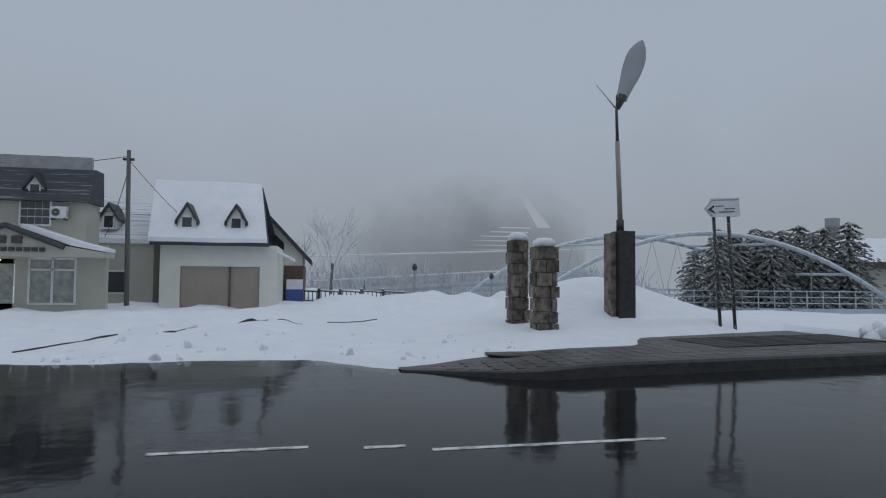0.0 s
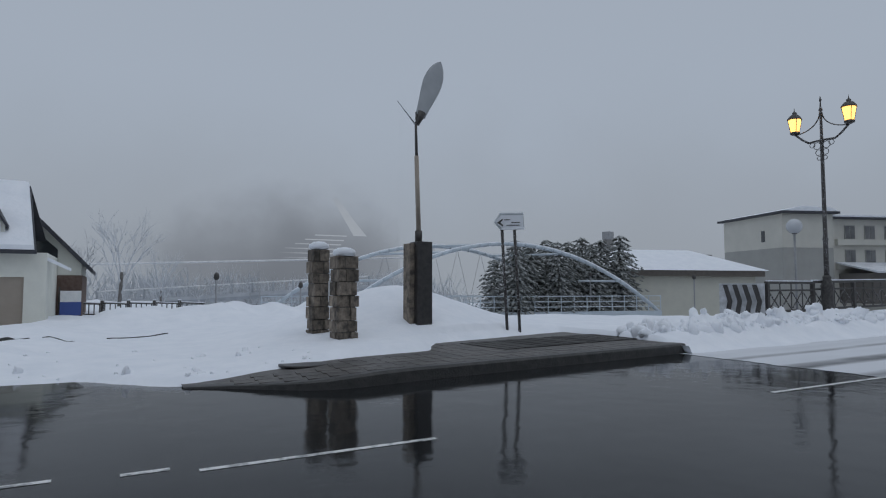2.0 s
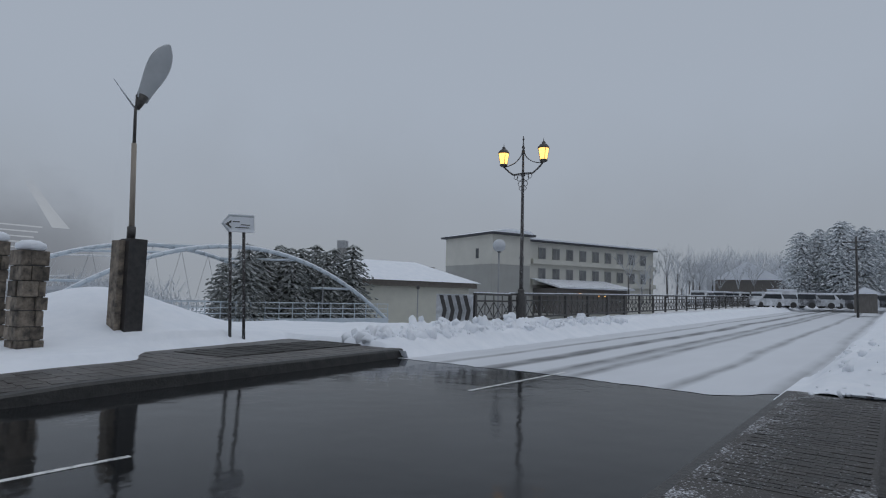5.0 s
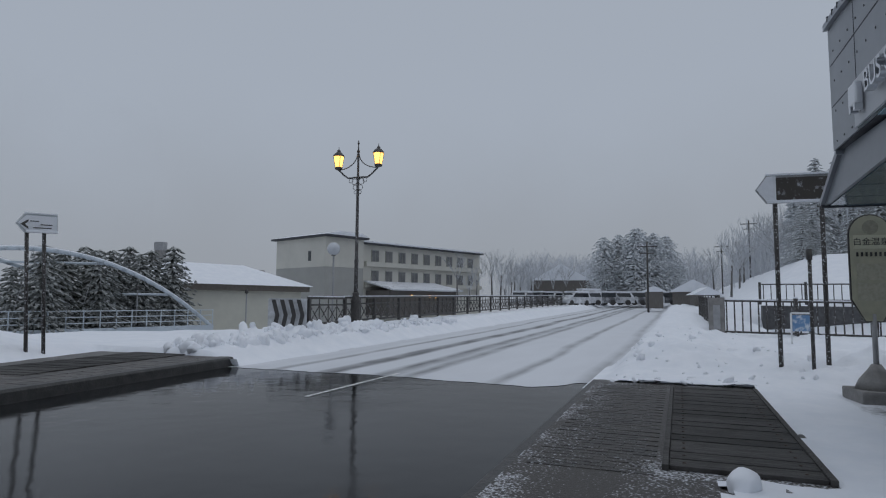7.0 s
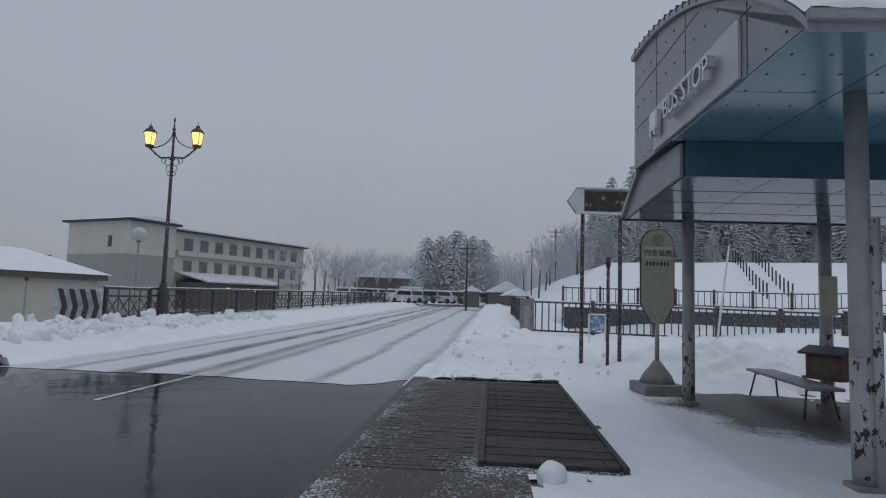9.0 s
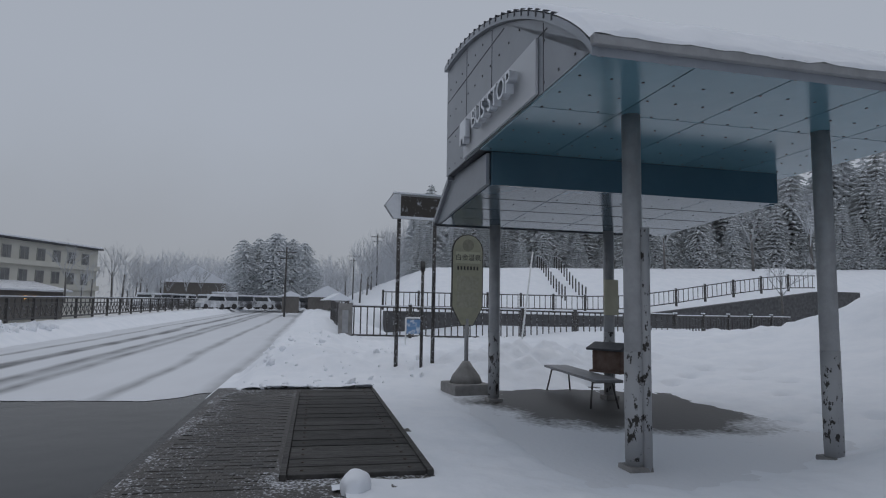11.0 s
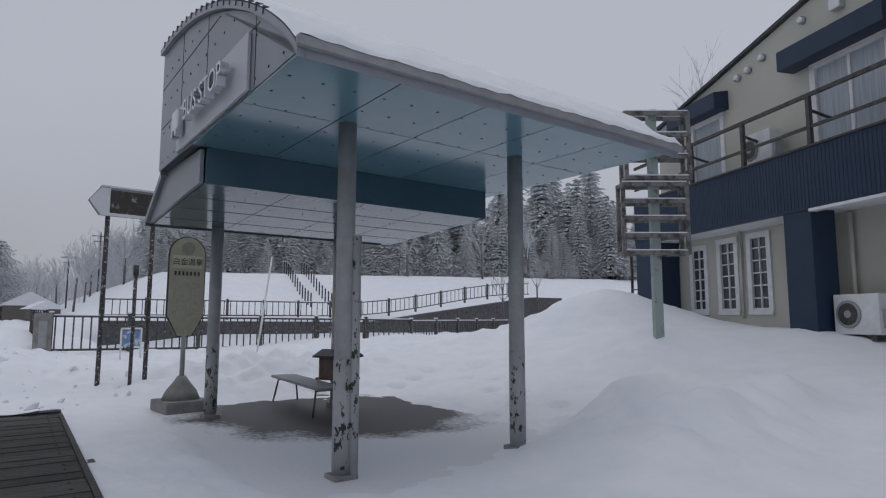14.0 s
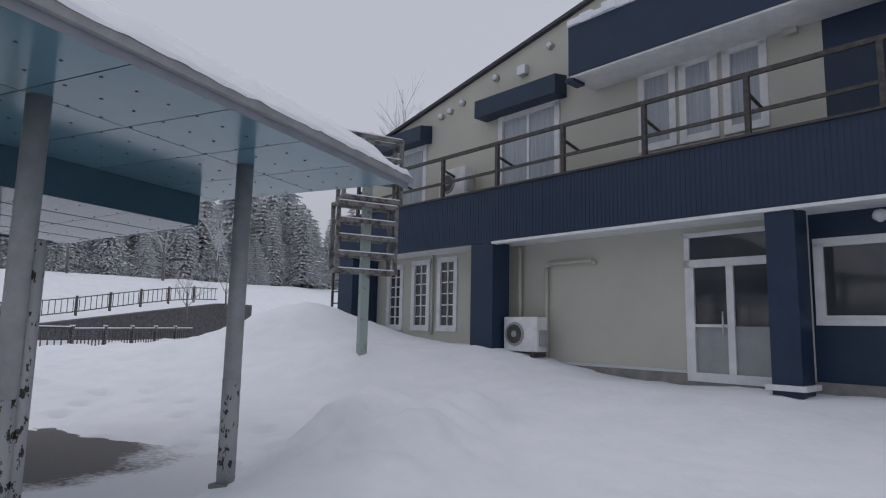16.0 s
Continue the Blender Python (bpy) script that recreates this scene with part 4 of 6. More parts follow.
# ---- bare sign frame beside the annex ----
fr = thing("sign_frame", pose(5.96, -10.2, 0, 0, 0, -35), "rusty empty steel sign frame on a pale green mast", "sign frame")
GREENPAINT = mat("pale_green_paint", (0.33, 0.40, 0.37), 0.6, color2=(0.12, 0.11, 0.10), scale=6, fac=(0.55, 0.7))
RUST = mat("rusted_steel", (0.23, 0.225, 0.22), 0.8, color2=(0.07, 0.06, 0.055), scale=7, bump=0.3, fac=(0.45, 0.62))
part("mast", bx(-0.08, 0.08, -0.08, 0.08, 0.6, 5.36, 0.01), GREENPAINT, fr)
hw = 0.59
for z0, z1, rungs, off in ((2.70, 3.98, 4, 0.03), (4.10, 5.34, 3, -0.05)):
    for sx in (-0.16, 0.16):
        part("stile", bx(sx - 0.03, sx + 0.03, off - hw - 0.035, off - hw + 0.035, z0, z1), RUST, fr)
        pf = part("stile", bx(sx - 0.03, sx + 0.03, off + hw - 0.035, off + hw + 0.035, z0, z1), RUST, fr)
        for k in range(rungs + 1):
            z = z0 + (z1 - z0) * k / rungs
            part("rung", bx(sx - 0.033, sx + 0.033, off - hw - 0.037, off + hw + 0.037, z - 0.035, z + 0.04, 0.005), RUST, pf)
            part("rung_snow", bx(sx - 0.03, sx + 0.03, off - hw, off + hw, z + 0.036, z + 0.062, 0.008), SNOW, pf)
    for y in (off - hw, off + hw):
        for z in (z0, z1):
            part("spacer", bx(-0.13, 0.13, y - 0.03, y + 0.03, z - 0.03, z + 0.03), RUST, fr)
part("snow_cap", lathe(bmesh.new(), [(0.15, 5.36), (0.17, 5.41), (0.11, 5.46), (0.03, 5.48)], 12), SNOW, fr)

# ---- wooden deck cover beside the kerb ----
deck = thing("deck_cover", pose(6.42, -0.45, 0.15), "weathered dark plank cover set in the pavement", "deck cover")
BOLT = mesh_of("bolt", lathe(bmesh.new(), [(0.014, 0.0), (0.014, 0.005), (0.008, 0.009)], 8), mat("rusty_bolt", (0.02, 0.015, 0.012), 0.6, color2=(0.10, 0.05, 0.03), scale=30))
for k in range(20):
    x0 = -2.50 + 0.248 * k
    plank = part("plank", bx(x0, x0 + 0.236, -0.60, 0.49, 0.0, 0.035 + 0.004 * (k % 3), 0.006), DARKWOOD, deck)
    for by in (-0.48, 0.38):
        bolt = new("bolt", BOLT)
        bolt.parent = plank
        bolt.location = (x0 + 0.12, by, 0.034 + 0.004 * (k % 3))
part("edge_board", bx(-2.54, 2.5, 0.495, 0.545, 0.0, 0.05, 0.006), DARKWOOD, deck)
part("edge_board", bx(-2.54, 2.5, -0.655, -0.605, 0.0, 0.05, 0.006), DARKWOOD, deck)
bm = bmesh.new()
bmesh.ops.create_icosphere(bm, subdivisions=3, radius=0.115, matrix=Matrix.Translation((3.5, -0.45, 0.20)))
for v in bm.verts:
    v.co += 0.03 * noise.noise_vector(v.co * 9)
for f in bm.faces:
    f.smooth = True
solid("snow_lump", bm, SNOW, "round lump of snow beside the plank cover", "snow lump")

# plank cover and manhole on the island
cover = thing("deck_cover", pose(8.0, 11.0, 0.2, 0, 0, 7), "wet dark plank cover on the traffic island", "deck cover")
for k in range(20):
    x0 = -2.5 + 0.25 * k
    part("plank", bx(x0, x0 + 0.232, -0.75, 0.75, 0.0, 0.02 + 0.004 * (k % 3), 0.005), DARKWOOD, cover)
lid = solid("manhole_cover", lathe(bmesh.new(), [(0.42, 0.0), (0.42, 0.025), (0.38, 0.03)], 24, (1.65, 10.05, 0.148)), BLACKSTONE, "round dark manhole cover ringed by snow", "manhole cover")

# ---- stone pillars ----


def stone_pillar(m, height, label):
    p = thing("stone_pillar", m, label, "stone pillar", "stone pillars")
    rnd = random.Random(int(height * 100))
    z, k = 0.0, 0
    while z < height - 0.1:
        h = rnd.uniform(0.22, 0.29)
        cut = rnd.uniform(-0.10, 0.10)
        for a, b in ((-0.27, cut), (cut, 0.27)):
            for c, d in (((-0.27, 0.02), (0.02, 0.27)) if k % 2 else ((-0.27, -0.04), (-0.04, 0.27))):
                o = [rnd.uniform(-0.04, 0.05) for _ in range(4)]
                part("stone", bx(a - (o[0] if a < -0.2 else -0.006), b + (o[1] if b > 0.2 else -0.006), c - (o[2] if c < -0.2 else -0.006), d + (o[3] if d > 0.2 else -0.006), z + 0.007, z + h - 0.007, 0.018), STONE, p)
        z += h
        k += 1
    part("core", bx(-0.23, 0.23, -0.23, 0.23, -0.2, z - 0.02), BLACKSTONE, p)
    part("snow_cap", lathe(bmesh.new(), [(0.27, z), (0.32, z + 0.05), (0.30, z + 0.12), (0.18, z + 0.17), (0.03, z + 0.185)], 18), SNOW, p, "rounded snow cap")
    return p


stone_pillar(pose(3.08, 12.2, 0.22, 0, 0, 6), 1.88, "squared brown stone pillar with a snow cap").scale = (0.76, 0.76, 1)
stone_pillar(pose(2.88, 13.3, 0.24, 0, 0, 4), 1.86, "squared dark stone pillar with a snow cap").scale = (0.7, 0.7, 1)
bars = thing("pillar_plaque", pose(2.95, 12.7, 1.05, 0, 0, 80), "small pale openwork plaque between the stone pillars", "plaque")
for k in range(3):
    part("bar", bx(-0.22, 0.22, -0.01, 0.01, 0.1 + 0.14 * k, 0.14 + 0.14 * k), WHITEPAINT, bars)
for k in range(3):
    part("bar", bx(-0.2 + 0.18 * k, -0.16 + 0.18 * k, -0.01, 0.01, 0.05, 0.5), WHITEPAINT, bars)

# ---- blade lamp on its pedestal ----
ped = thing("blade_lamp", pose(5.15, 12.85, 0.25), "tall lamp with a leaf-shaped blade on a dark granite pedestal", "street lamp")
part("pedestal", bx(-0.14, 0.24, -0.2, 0.2, 0.0, 2.22, 0.012), BLACKSTONE, ped, "black polished granite slab")
part("pedestal_side", bx(-0.27, -0.145, -0.05, 0.30, 0.0, 2.18, 0.012), STONE, ped, "rough brown granite side slab")
part("pole_base", tb((-0.02, 0, 2.22), (-0.02, 0, 2.48), 0.085, n=14), DARKMETAL, ped)
part("pole", tb((-0.02, 0, 2.48), (-0.08, 0, 4.25), 0.058, 0.052, 14), TAN, ped, "beige painted pole")
part("pole_top", tb((-0.08, 0, 4.25), (-0.10, 0, 5.05), 0.036, 0.03, 12), DARKMETAL, ped)
ax0, ax1 = Vector((-0.06, 0, 5.02)), Vector((0.56, 0, 6.62))
dirn = (ax1 - ax0).normalized()
side = Vector((dirn.z, 0, -dirn.x))
bm = bmesh.new()
rings = []
for k in range(25):
    t = 1 - (1 - k / 24) ** 1.6
    w = 0.25 * math.sin(math.pi * (0.14 + 0.85 * t ** 1.7)) ** 0.7
    c = ax0 + (ax1 - ax0) * (0.12 + 0.88 * t)
    th = 0.05 * (1 - 0.7 * t)
    rings.append([bm.verts.new(c + side * w * math.cos(6.2832 * i / 12) + Vector((0, th * math.sin(6.2832 * i / 12), 0))) for i in range(12)])
for p, q in zip(rings, rings[1:]):
    for i in range(12):
        bm.faces.new((p[i], p[(i + 1) % 12], q[(i + 1) % 12], q[i])).smooth = True
bm.faces.new(rings[0][::-1])
bm.faces.new(rings[-1])
part("blade", bm, SOLAR, ped, "pale leaf-shaped lamp blade")
part("blade_socket", tb(ax0 - dirn * 0.02, ax0 + dirn * 0.30, 0.055, 0.115, 12), DARKMETAL, ped)
part("fin", tb((-0.10, 0, 4.98), (-0.58, 0, 5.50), 0.022, 0.008, 6), SILVER, ped, "thin pale fin")
part("fin_socket", tb((-0.09, 0, 4.9), (-0.09, 0, 5.3), 0.022, n=8), DARKMETAL, ped)

# ---- arrow sign on the island ----


def arrow_sign(m, w, h, zt, gap, label, material, face):
    s = thing("direction_sign", m, label, "road sign", "direction signs")
    pts = [(-w / 2, zt - h / 2), (-w / 2 + 0.17, zt - h), (w / 2, zt - h), (w / 2, zt), (-w / 2 + 0.17, zt)]
    pl = part("plate", prism(bmesh.new(), pts, "y", -0.03, 0.03), material, s)
    part("plate_snow", prism(bmesh.new(), [(p[0] * 0.95, (p[1] - zt + h / 2) * 0.84 + zt - h / 2) for p in pts], "y", -0.04, -0.031), face, pl, "weathered sign face")
    part("lower_snow", bx(-w / 2 + 0.17, w / 2, -0.06, -0.03, zt - h, zt - h + 0.05, 0.01), SNOW, pl)
    part("snow_line", bx(-w / 2 + 0.17, w / 2, -0.05, 0.05, zt, zt + 0.035, 0.01), SNOW, pl)
    for sx in (-gap / 2, gap / 2):
        part("post", tb((sx, 0.05, 0), (sx, 0.05, zt - 0.05), 0.038, n=12), RUSTY, s)
    return s


isl = arrow_sign(pose(7.82, 12.8, 0.25, 0, -3, -6), 0.84, 0.40, 3.02, 0.36, "snow-plastered white arrow sign on two dark posts", mat("sign_white", (0.5, 0.53, 0.56), 0.5), SLUSH)
for k, (a, b) in enumerate(((-0.16, 0.02), (0.05, 0.3), (-0.1, 0.28))):
    part("lettering_bar", bx(a, b, -0.048, -0.042, 2.86 - 0.07 * k, 2.88 - 0.07 * k), DARKMETAL, isl)
part("arrow_bar", prism(bmesh.new(), [(-0.36, 2.80), (-0.2, 2.9), (-0.2, 2.86), (-0.27, 2.80), (-0.2, 2.74), (-0.2, 2.70)], "y", -0.05, -0.042), DARKMETAL, isl)
bus_arrow = arrow_sign(pose(10.5, -2.02, 0.25, 0, 0, -84), 1.35, 0.48, 3.42, 0.72, "dark arrow sign edged with snow behind the bus stop", GREYPOST, mat("grubby_sign_face", (0.07, 0.062, 0.055), 0.8, color2=(0.5, 0.52, 0.55), scale=9, fac=(0.55, 0.7)))
part("tip_snow", prism(bmesh.new(), [(-0.665, 3.18), (-0.50, 2.955), (-0.36, 2.955), (-0.36, 3.405), (-0.50, 3.405)], "y", -0.058, -0.041), SLUSH, bus_arrow, "snow-dusted arrow tip")
tall = thing("marker_post", pose(10.4, -2.12, 0.3), "slim dark marker post in the snow", "post")
part("shaft", tb((0, 0, 0), (0, 0, 1.9), 0.03), RUSTY, tall)
part("tip", tb((0, 0, 1.9), (0, 0, 2.08), 0.045), DARKMETAL, tall)

# ---- twin lantern street lamp ----
tw = thing("twin_street_lamp", pose(20.3, 12.05, 0.38), "black ornate twin street lamp with lit amber lanterns", "street lamp")
part("base", lathe(bmesh.new(), [(0.24, 0.0), (0.24, 0.12), (0.19, 0.2), (0.19, 1.0), (0.21, 1.06), (0.17, 1.15), (0.12, 1.3), (0.14, 1.36), (0.10, 1.42)], 16), DARKMETAL, tw)
part("column", lathe(bmesh.new(), [(0.085, 1.4), (0.075, 2.6), (0.10, 2.65), (0.07, 2.75), (0.055, 6.0), (0.09, 6.05), (0.05, 6.15), (0.04, 7.1), (0.07, 7.15), (0.03, 7.25), (0.02, 7.45), (0.045, 7.5), (0.005, 7.65)], 12), RUSTY, tw)
for s in (-1, 1):
    arm = [(0, s * 0.05, 6.1), (0, s * 0.45, 6.08), (0, s * 0.65, 6.22), (0, s * 0.9, 6.45)]
    part("arm", pipe(bmesh.new(), arm, 0.035), RUSTY, tw)
    part("upper_arm", pipe(bmesh.new(), [(0, s * (0.9 - 0.86 * math.sin(k * math.pi / 16)), 6.45 + 0.62 * (1 - math.cos(k * math.pi / 16))) for k in range(9)], 0.02, 6), DARKMETAL, tw)
    bm = bmesh.new()
    for r0, cy, cz in ((0.12, 0.16, 5.92), (0.09, 0.32, 5.97), (0.10, 0.12, 5.68), (0.07, 0.10, 5.48)):
        pipe(bm, [(0, s * (cy + r0 * math.cos(k * math.pi / 6)), cz + r0 * math.sin(k * math.pi / 6)) for k in range(13)], 0.012, 5)
    part("scrollwork", bm, RUSTY, tw)
    lan = part("lantern", lathe(bmesh.new(), [(0.05, 6.45), (0.16, 6.5), (0.17, 6.56), (0.13, 6.58)], 8, (0, s * 0.92, 0)), DARKMETAL, tw, "lit amber lantern")
    part("glass", lathe(bmesh.new(), [(0.14, 6.58), (0.215, 7.0), (0.20, 7.02)], 8, (0, s * 0.92, 0)), LAMPGLOW, lan, "glowing amber glass")
    part("cap", lathe(bmesh.new(), [(0.25, 7.02), (0.24, 7.06), (0.14, 7.18), (0.07, 7.22), (0.08, 7.27), (0.02, 7.32), (0.005, 7.45)], 8, (0, s * 0.92, 0)), DARKMETAL, lan)
    bm = bmesh.new()
    for k in range(4):
        a = k * math.pi / 2 + math.pi / 4
        tube(bm, (0.145 * math.cos(a), s * 0.92 + 0.145 * math.sin(a), 6.58), (0.222 * math.cos(a), s * 0.92 + 0.222 * math.sin(a), 7.02), 0.012, n=5)
    part("lantern_bars", bm, DARKMETAL, lan)
gl = thing("globe_lamp", pose(20.6, 13.3, 0.4), "slim post lamp with a pale unlit globe", "street lamp")
part("pole", tb((0, 0, 0), (0, 0, 3.0), 0.04), GREYPOST, gl)
bm = bmesh.new()
bmesh.ops.create_uvsphere(bm, u_segments=20, v_segments=14, radius=0.27, matrix=Matrix.Translation((0, 0, 3.2)))
for f in bm.faces:
    f.smooth = True
part("globe", bm, GLOBE, gl)
part("collar", tb((0, 0, 2.92), (0, 0, 3.02), 0.09), DARKMETAL, gl)
br = thing("striped_barrier", pose(16.75, 12.75, 0.40, 0, 0, -58), "snow-dusted grey barrier block with dark slanting stripes", "barrier")
part("body", prism(bmesh.new(), [(-0.34, 0.0), (0.34, 0.0), (0.22, 1.12), (-0.22, 1.12)], "x", -0.65, 0.65), mat("barrier_grey", (0.36, 0.37, 0.38), 0.7, color2=(0.6, 0.62, 0.65), scale=4), br)
for k in range(4):
    x = -0.5 + 0.28 * k
    part("stripe", prism(bmesh.new(), [(x, 0.05), (x + 0.14, 0.05), (x + 0.24, 0.55), (x + 0.10, 1.08), (x - 0.04, 1.08), (x + 0.10, 0.55)], "y", -0.37, -0.345), BLACKSTONE, br)

# ---- bridge railing, north side ----
for k in range(24):
    x0 = 17.3 + 2.5 * k
    rl = thing("bridge_railing", pose(x0, 12.25, 0.42 + rise(x0)), "dark lattice bridge railing dusted with snow", "railing", "bridge railings")
    if k == 0:
        part("post", bx(-0.06, 0.06, -0.06, 0.06, 0, 1.1, 0.01), DARKMETAL, rl)
        part("top_rail", bx(0, 2.5, -0.06, 0.06, 1.02, 1.10, 0.01), DARKMETAL, rl)
        part("mid_rail", bx(0, 2.5, -0.03, 0.03, 0.78, 0.84), DARKMETAL, rl)
        part("bottom_rail", bx(0, 2.5, -0.04, 0.04, 0.1, 0.18), DARKMETAL, rl)
        part("snow_line", bx(0, 2.5, -0.05, 0.05, 1.10, 1.135, 0.01), SNOW, rl)
        for q in range(4):
            xa, xb = 0.06 + 0.61 * q, 0.06 + 0.61 * (q + 1)
            part("lattice_bar", tb((xa, 0, 0.18), (xb, 0, 0.78), 0.022, n=5), RUSTY, rl)
            part("lattice_bar", tb((xa, 0, 0.78), (xb, 0, 0.18), 0.022, n=5), RUSTY, rl)
            part("baluster", tb((xb, 0, 0.18), (xb, 0, 1.02), 0.02, n=5), DARKMETAL, rl)
        first_rail = rl
    else:
        bpy.data.objects.remove(rl)
        copy_thing(first_rail, pose(x0, 12.25, 0.42 + rise(x0), 0, -0.7, 0))

# ---- fences of the near bank ----


def fence_run(a, b, h, label, n_bal, group):
    """A fence panel from a to b (ground points), with upright bars."""
    a, b = Vector(a), Vector(b)
    d = b - a
    L = math.hypot(d.x, d.y)
    f = thing("fence", pose(a.x, a.y, a.z, 0, 0, math.degrees(math.atan2(d.y, d.x))), label, "fence", group)
    s = d.z
    part("post", bx(-0.06, 0.06, -0.06, 0.06, -0.1, h + 0.10, 0.01), RUSTY, f)
    part("post_snow", bx(-0.065, 0.065, -0.065, 0.065, h + 0.10, h + 0.15, 0.02), SNOW, f)
    for z in (h, 0.14):
        part("rail", tb((0, 0, z), (L, 0, z + s), 0.035, n=6), DARKMETAL, f)
    part("snow_line", tb((0, 0, h + 0.035), (L, 0, h + 0.035 + s), 0.028, n=6), SNOW, f)
    for k in range(n_bal):
        x = L * (k + 0.5) / n_bal
        part("baluster", tb((x, 0, 0.14 + s * x / L), (x, 0, h + s * x / L), 0.024, n=5), RUSTY, f)
    return f


for k in range(6):
    fence_run((20.1, -1.35 - 2.05 * k, 0.42 - 0.02 * k), (20.1, -1.35 - 2.05 * (k + 1), 0.42 - 0.02 * (k + 1)), 1.12, "dark steel bar fence with snow on its rail", 9, "river fences")
for k in range(5):
    fence_run((20.1 + 1.0 * k, -13.65 - 1.9 * k, 0.32), (21.1 + 1.0 * k, -13.65 - 1.9 * (k + 1), 0.32), 1.05, "dark steel bar fence with snow on its rail", 9, "river fences")
for k in range(8):
    fence_run((20.3 + 2.6 * k, -1.2, 0.42 + rise(20 + 2.6 * k)), (22.9 + 2.6 * k, -1.2 - (0.1 if k > 3 else 0), 0.42 + rise(22.6 + 2.6 * k)), 1.1, "dark steel bar fence along the bridge pavement", 10, "bridge fences")
ep = thing("fence_pillar", pose(19.9, -1.15, 0.3), "grey stone end pillar of the fence with a plaque", "pillar")
part("body", bx(-0.22, 0.22, -0.22, 0.22, 0, 1.32, 0.03), CONCRETE, ep)
part("plaque", bx(-0.235, -0.222, -0.1, 0.1, 0.35, 1.1), GREYPOST, ep)
ns = thing("notice_stand", pose(17.1, -3.05, 0.36, 0, 0, -80), "small white tubular stand with a blue panel in the snow", "sign stand")
for x in (-0.25, 0.25):
    part("leg", tb((x, 0, -0.1), (x, 0, 0.85), 0.025, n=8), WHITEPAINT, ns)
part("cross_bar", tb((-0.25, 0, 0.85), (0.25, 0, 0.85), 0.025, n=8), WHITEPAINT, ns)
part("panel", bx(-0.22, 0.22, -0.02, 0.02, 0.38, 0.80, 0.005), mat("stand_blue", (0.12, 0.24, 0.42), 0.5, color2=(0.55, 0.6, 0.66), scale=5, fac=(0.5, 0.6)), ns, "blue and white panel")
stk = thing("snow_pole", pose(16.8, -6.3, 0.3, 0, -8, 40), "thin white leaning snow marker pole", "pole")
part("shaft", tb((0, 0, 0), (0, 0, 3.0), 0.03, 0.025, 8), WHITEPAINT, stk)

# far bank and hill beyond the channel


def bank(x, y):
    s = smooth(-3.0, -9.5, y)
    z = -1.5 + 3.0 * smooth(30, 36.5, x) + (0.5 + 2.9 * smooth(36, 48, x)) * s + 0.028 * max(0, -10 - y) * smooth(36, 50, x)
    return z + 0.12 * wob(x, y, 0.25, 3)


bank_ob = field("hillside", steps((26, 60, 1.0), (60, 130, 5)), steps((-90, -2, 1.2)), bank, SNOW)
tagged(bank_ob, "snow-covered grassy bank beyond the channel", "hillside", kind="structure")
RET = mat("retaining_wall", (0.13, 0.13, 0.135), 0.9, color2=(0.07, 0.07, 0.072), scale=5, bump=0.6, bscale=6)
solid("wall_retaining", prism(bmesh.new(), [(-4, 1.35), (-19, 1.25), (-33, 3.1), (-36, 3.1), (-36, -2), (-4, -2)], "x", 33.4, 34.2), RET, "dark stone retaining wall of the channel", "wall", kind="structure")
for k in range(14):
    y0, y1 = -4 - 2.1 * k, -4 - 2.1 * (k + 1)
    zz = lambda y: 1.5 + 1.75 * smooth(-17, -33, y)
    fence_run((34.4, y0, zz(y0)), (34.4, y1, zz(y1)), 0.95, "low dark fence along the far bank", 6, "far bank fences")
for k in range(12):
    for s in (0, 1.5):
        x = 37.5 + 0.9 * k
        y = -16.6 - 0.16 * k - s
        sp = thing("stair_post", pose(x, y, bank(x, y)), "short dark handrail post on the bank steps", "post", "bank step posts")
        part("shaft", tb((0, 0, -0.2), (0, 0, 0.95), 0.05, n=6), DARKMETAL, sp)
        part("snow_cap", tb((0, 0, 0.95), (0, 0, 1.0), 0.06, n=6), SNOW, sp)

# ---- houses across the road ----
SIDING = mat("pale_house_wall", (0.74, 0.74, 0.67), 0.8, color2=(0.67, 0.67, 0.61), scale=1.5)
OLIVE = mat("olive_house_wall", (0.48, 0.47, 0.40), 0.85, color2=(0.43, 0.42, 0.36), scale=1.5)
SHOPGLASS = mat("shop_glass", (0.20, 0.22, 0.22), 0.1, color2=(0.42, 0.42, 0.36), scale=4, spec=0.7)


def gable_roof(bm, x0, x1, ye, yr, ze, zr, t):
    """A roof slope from the eave (ye, ze) up to the ridge (yr, zr) and down behind."""
    prism(bm, [(ye, ze), (yr, zr), (2 * yr - ye, ze), (2 * yr - ye, ze + t), (yr, zr + t), (ye, ze + t)], "x", x0, x1)


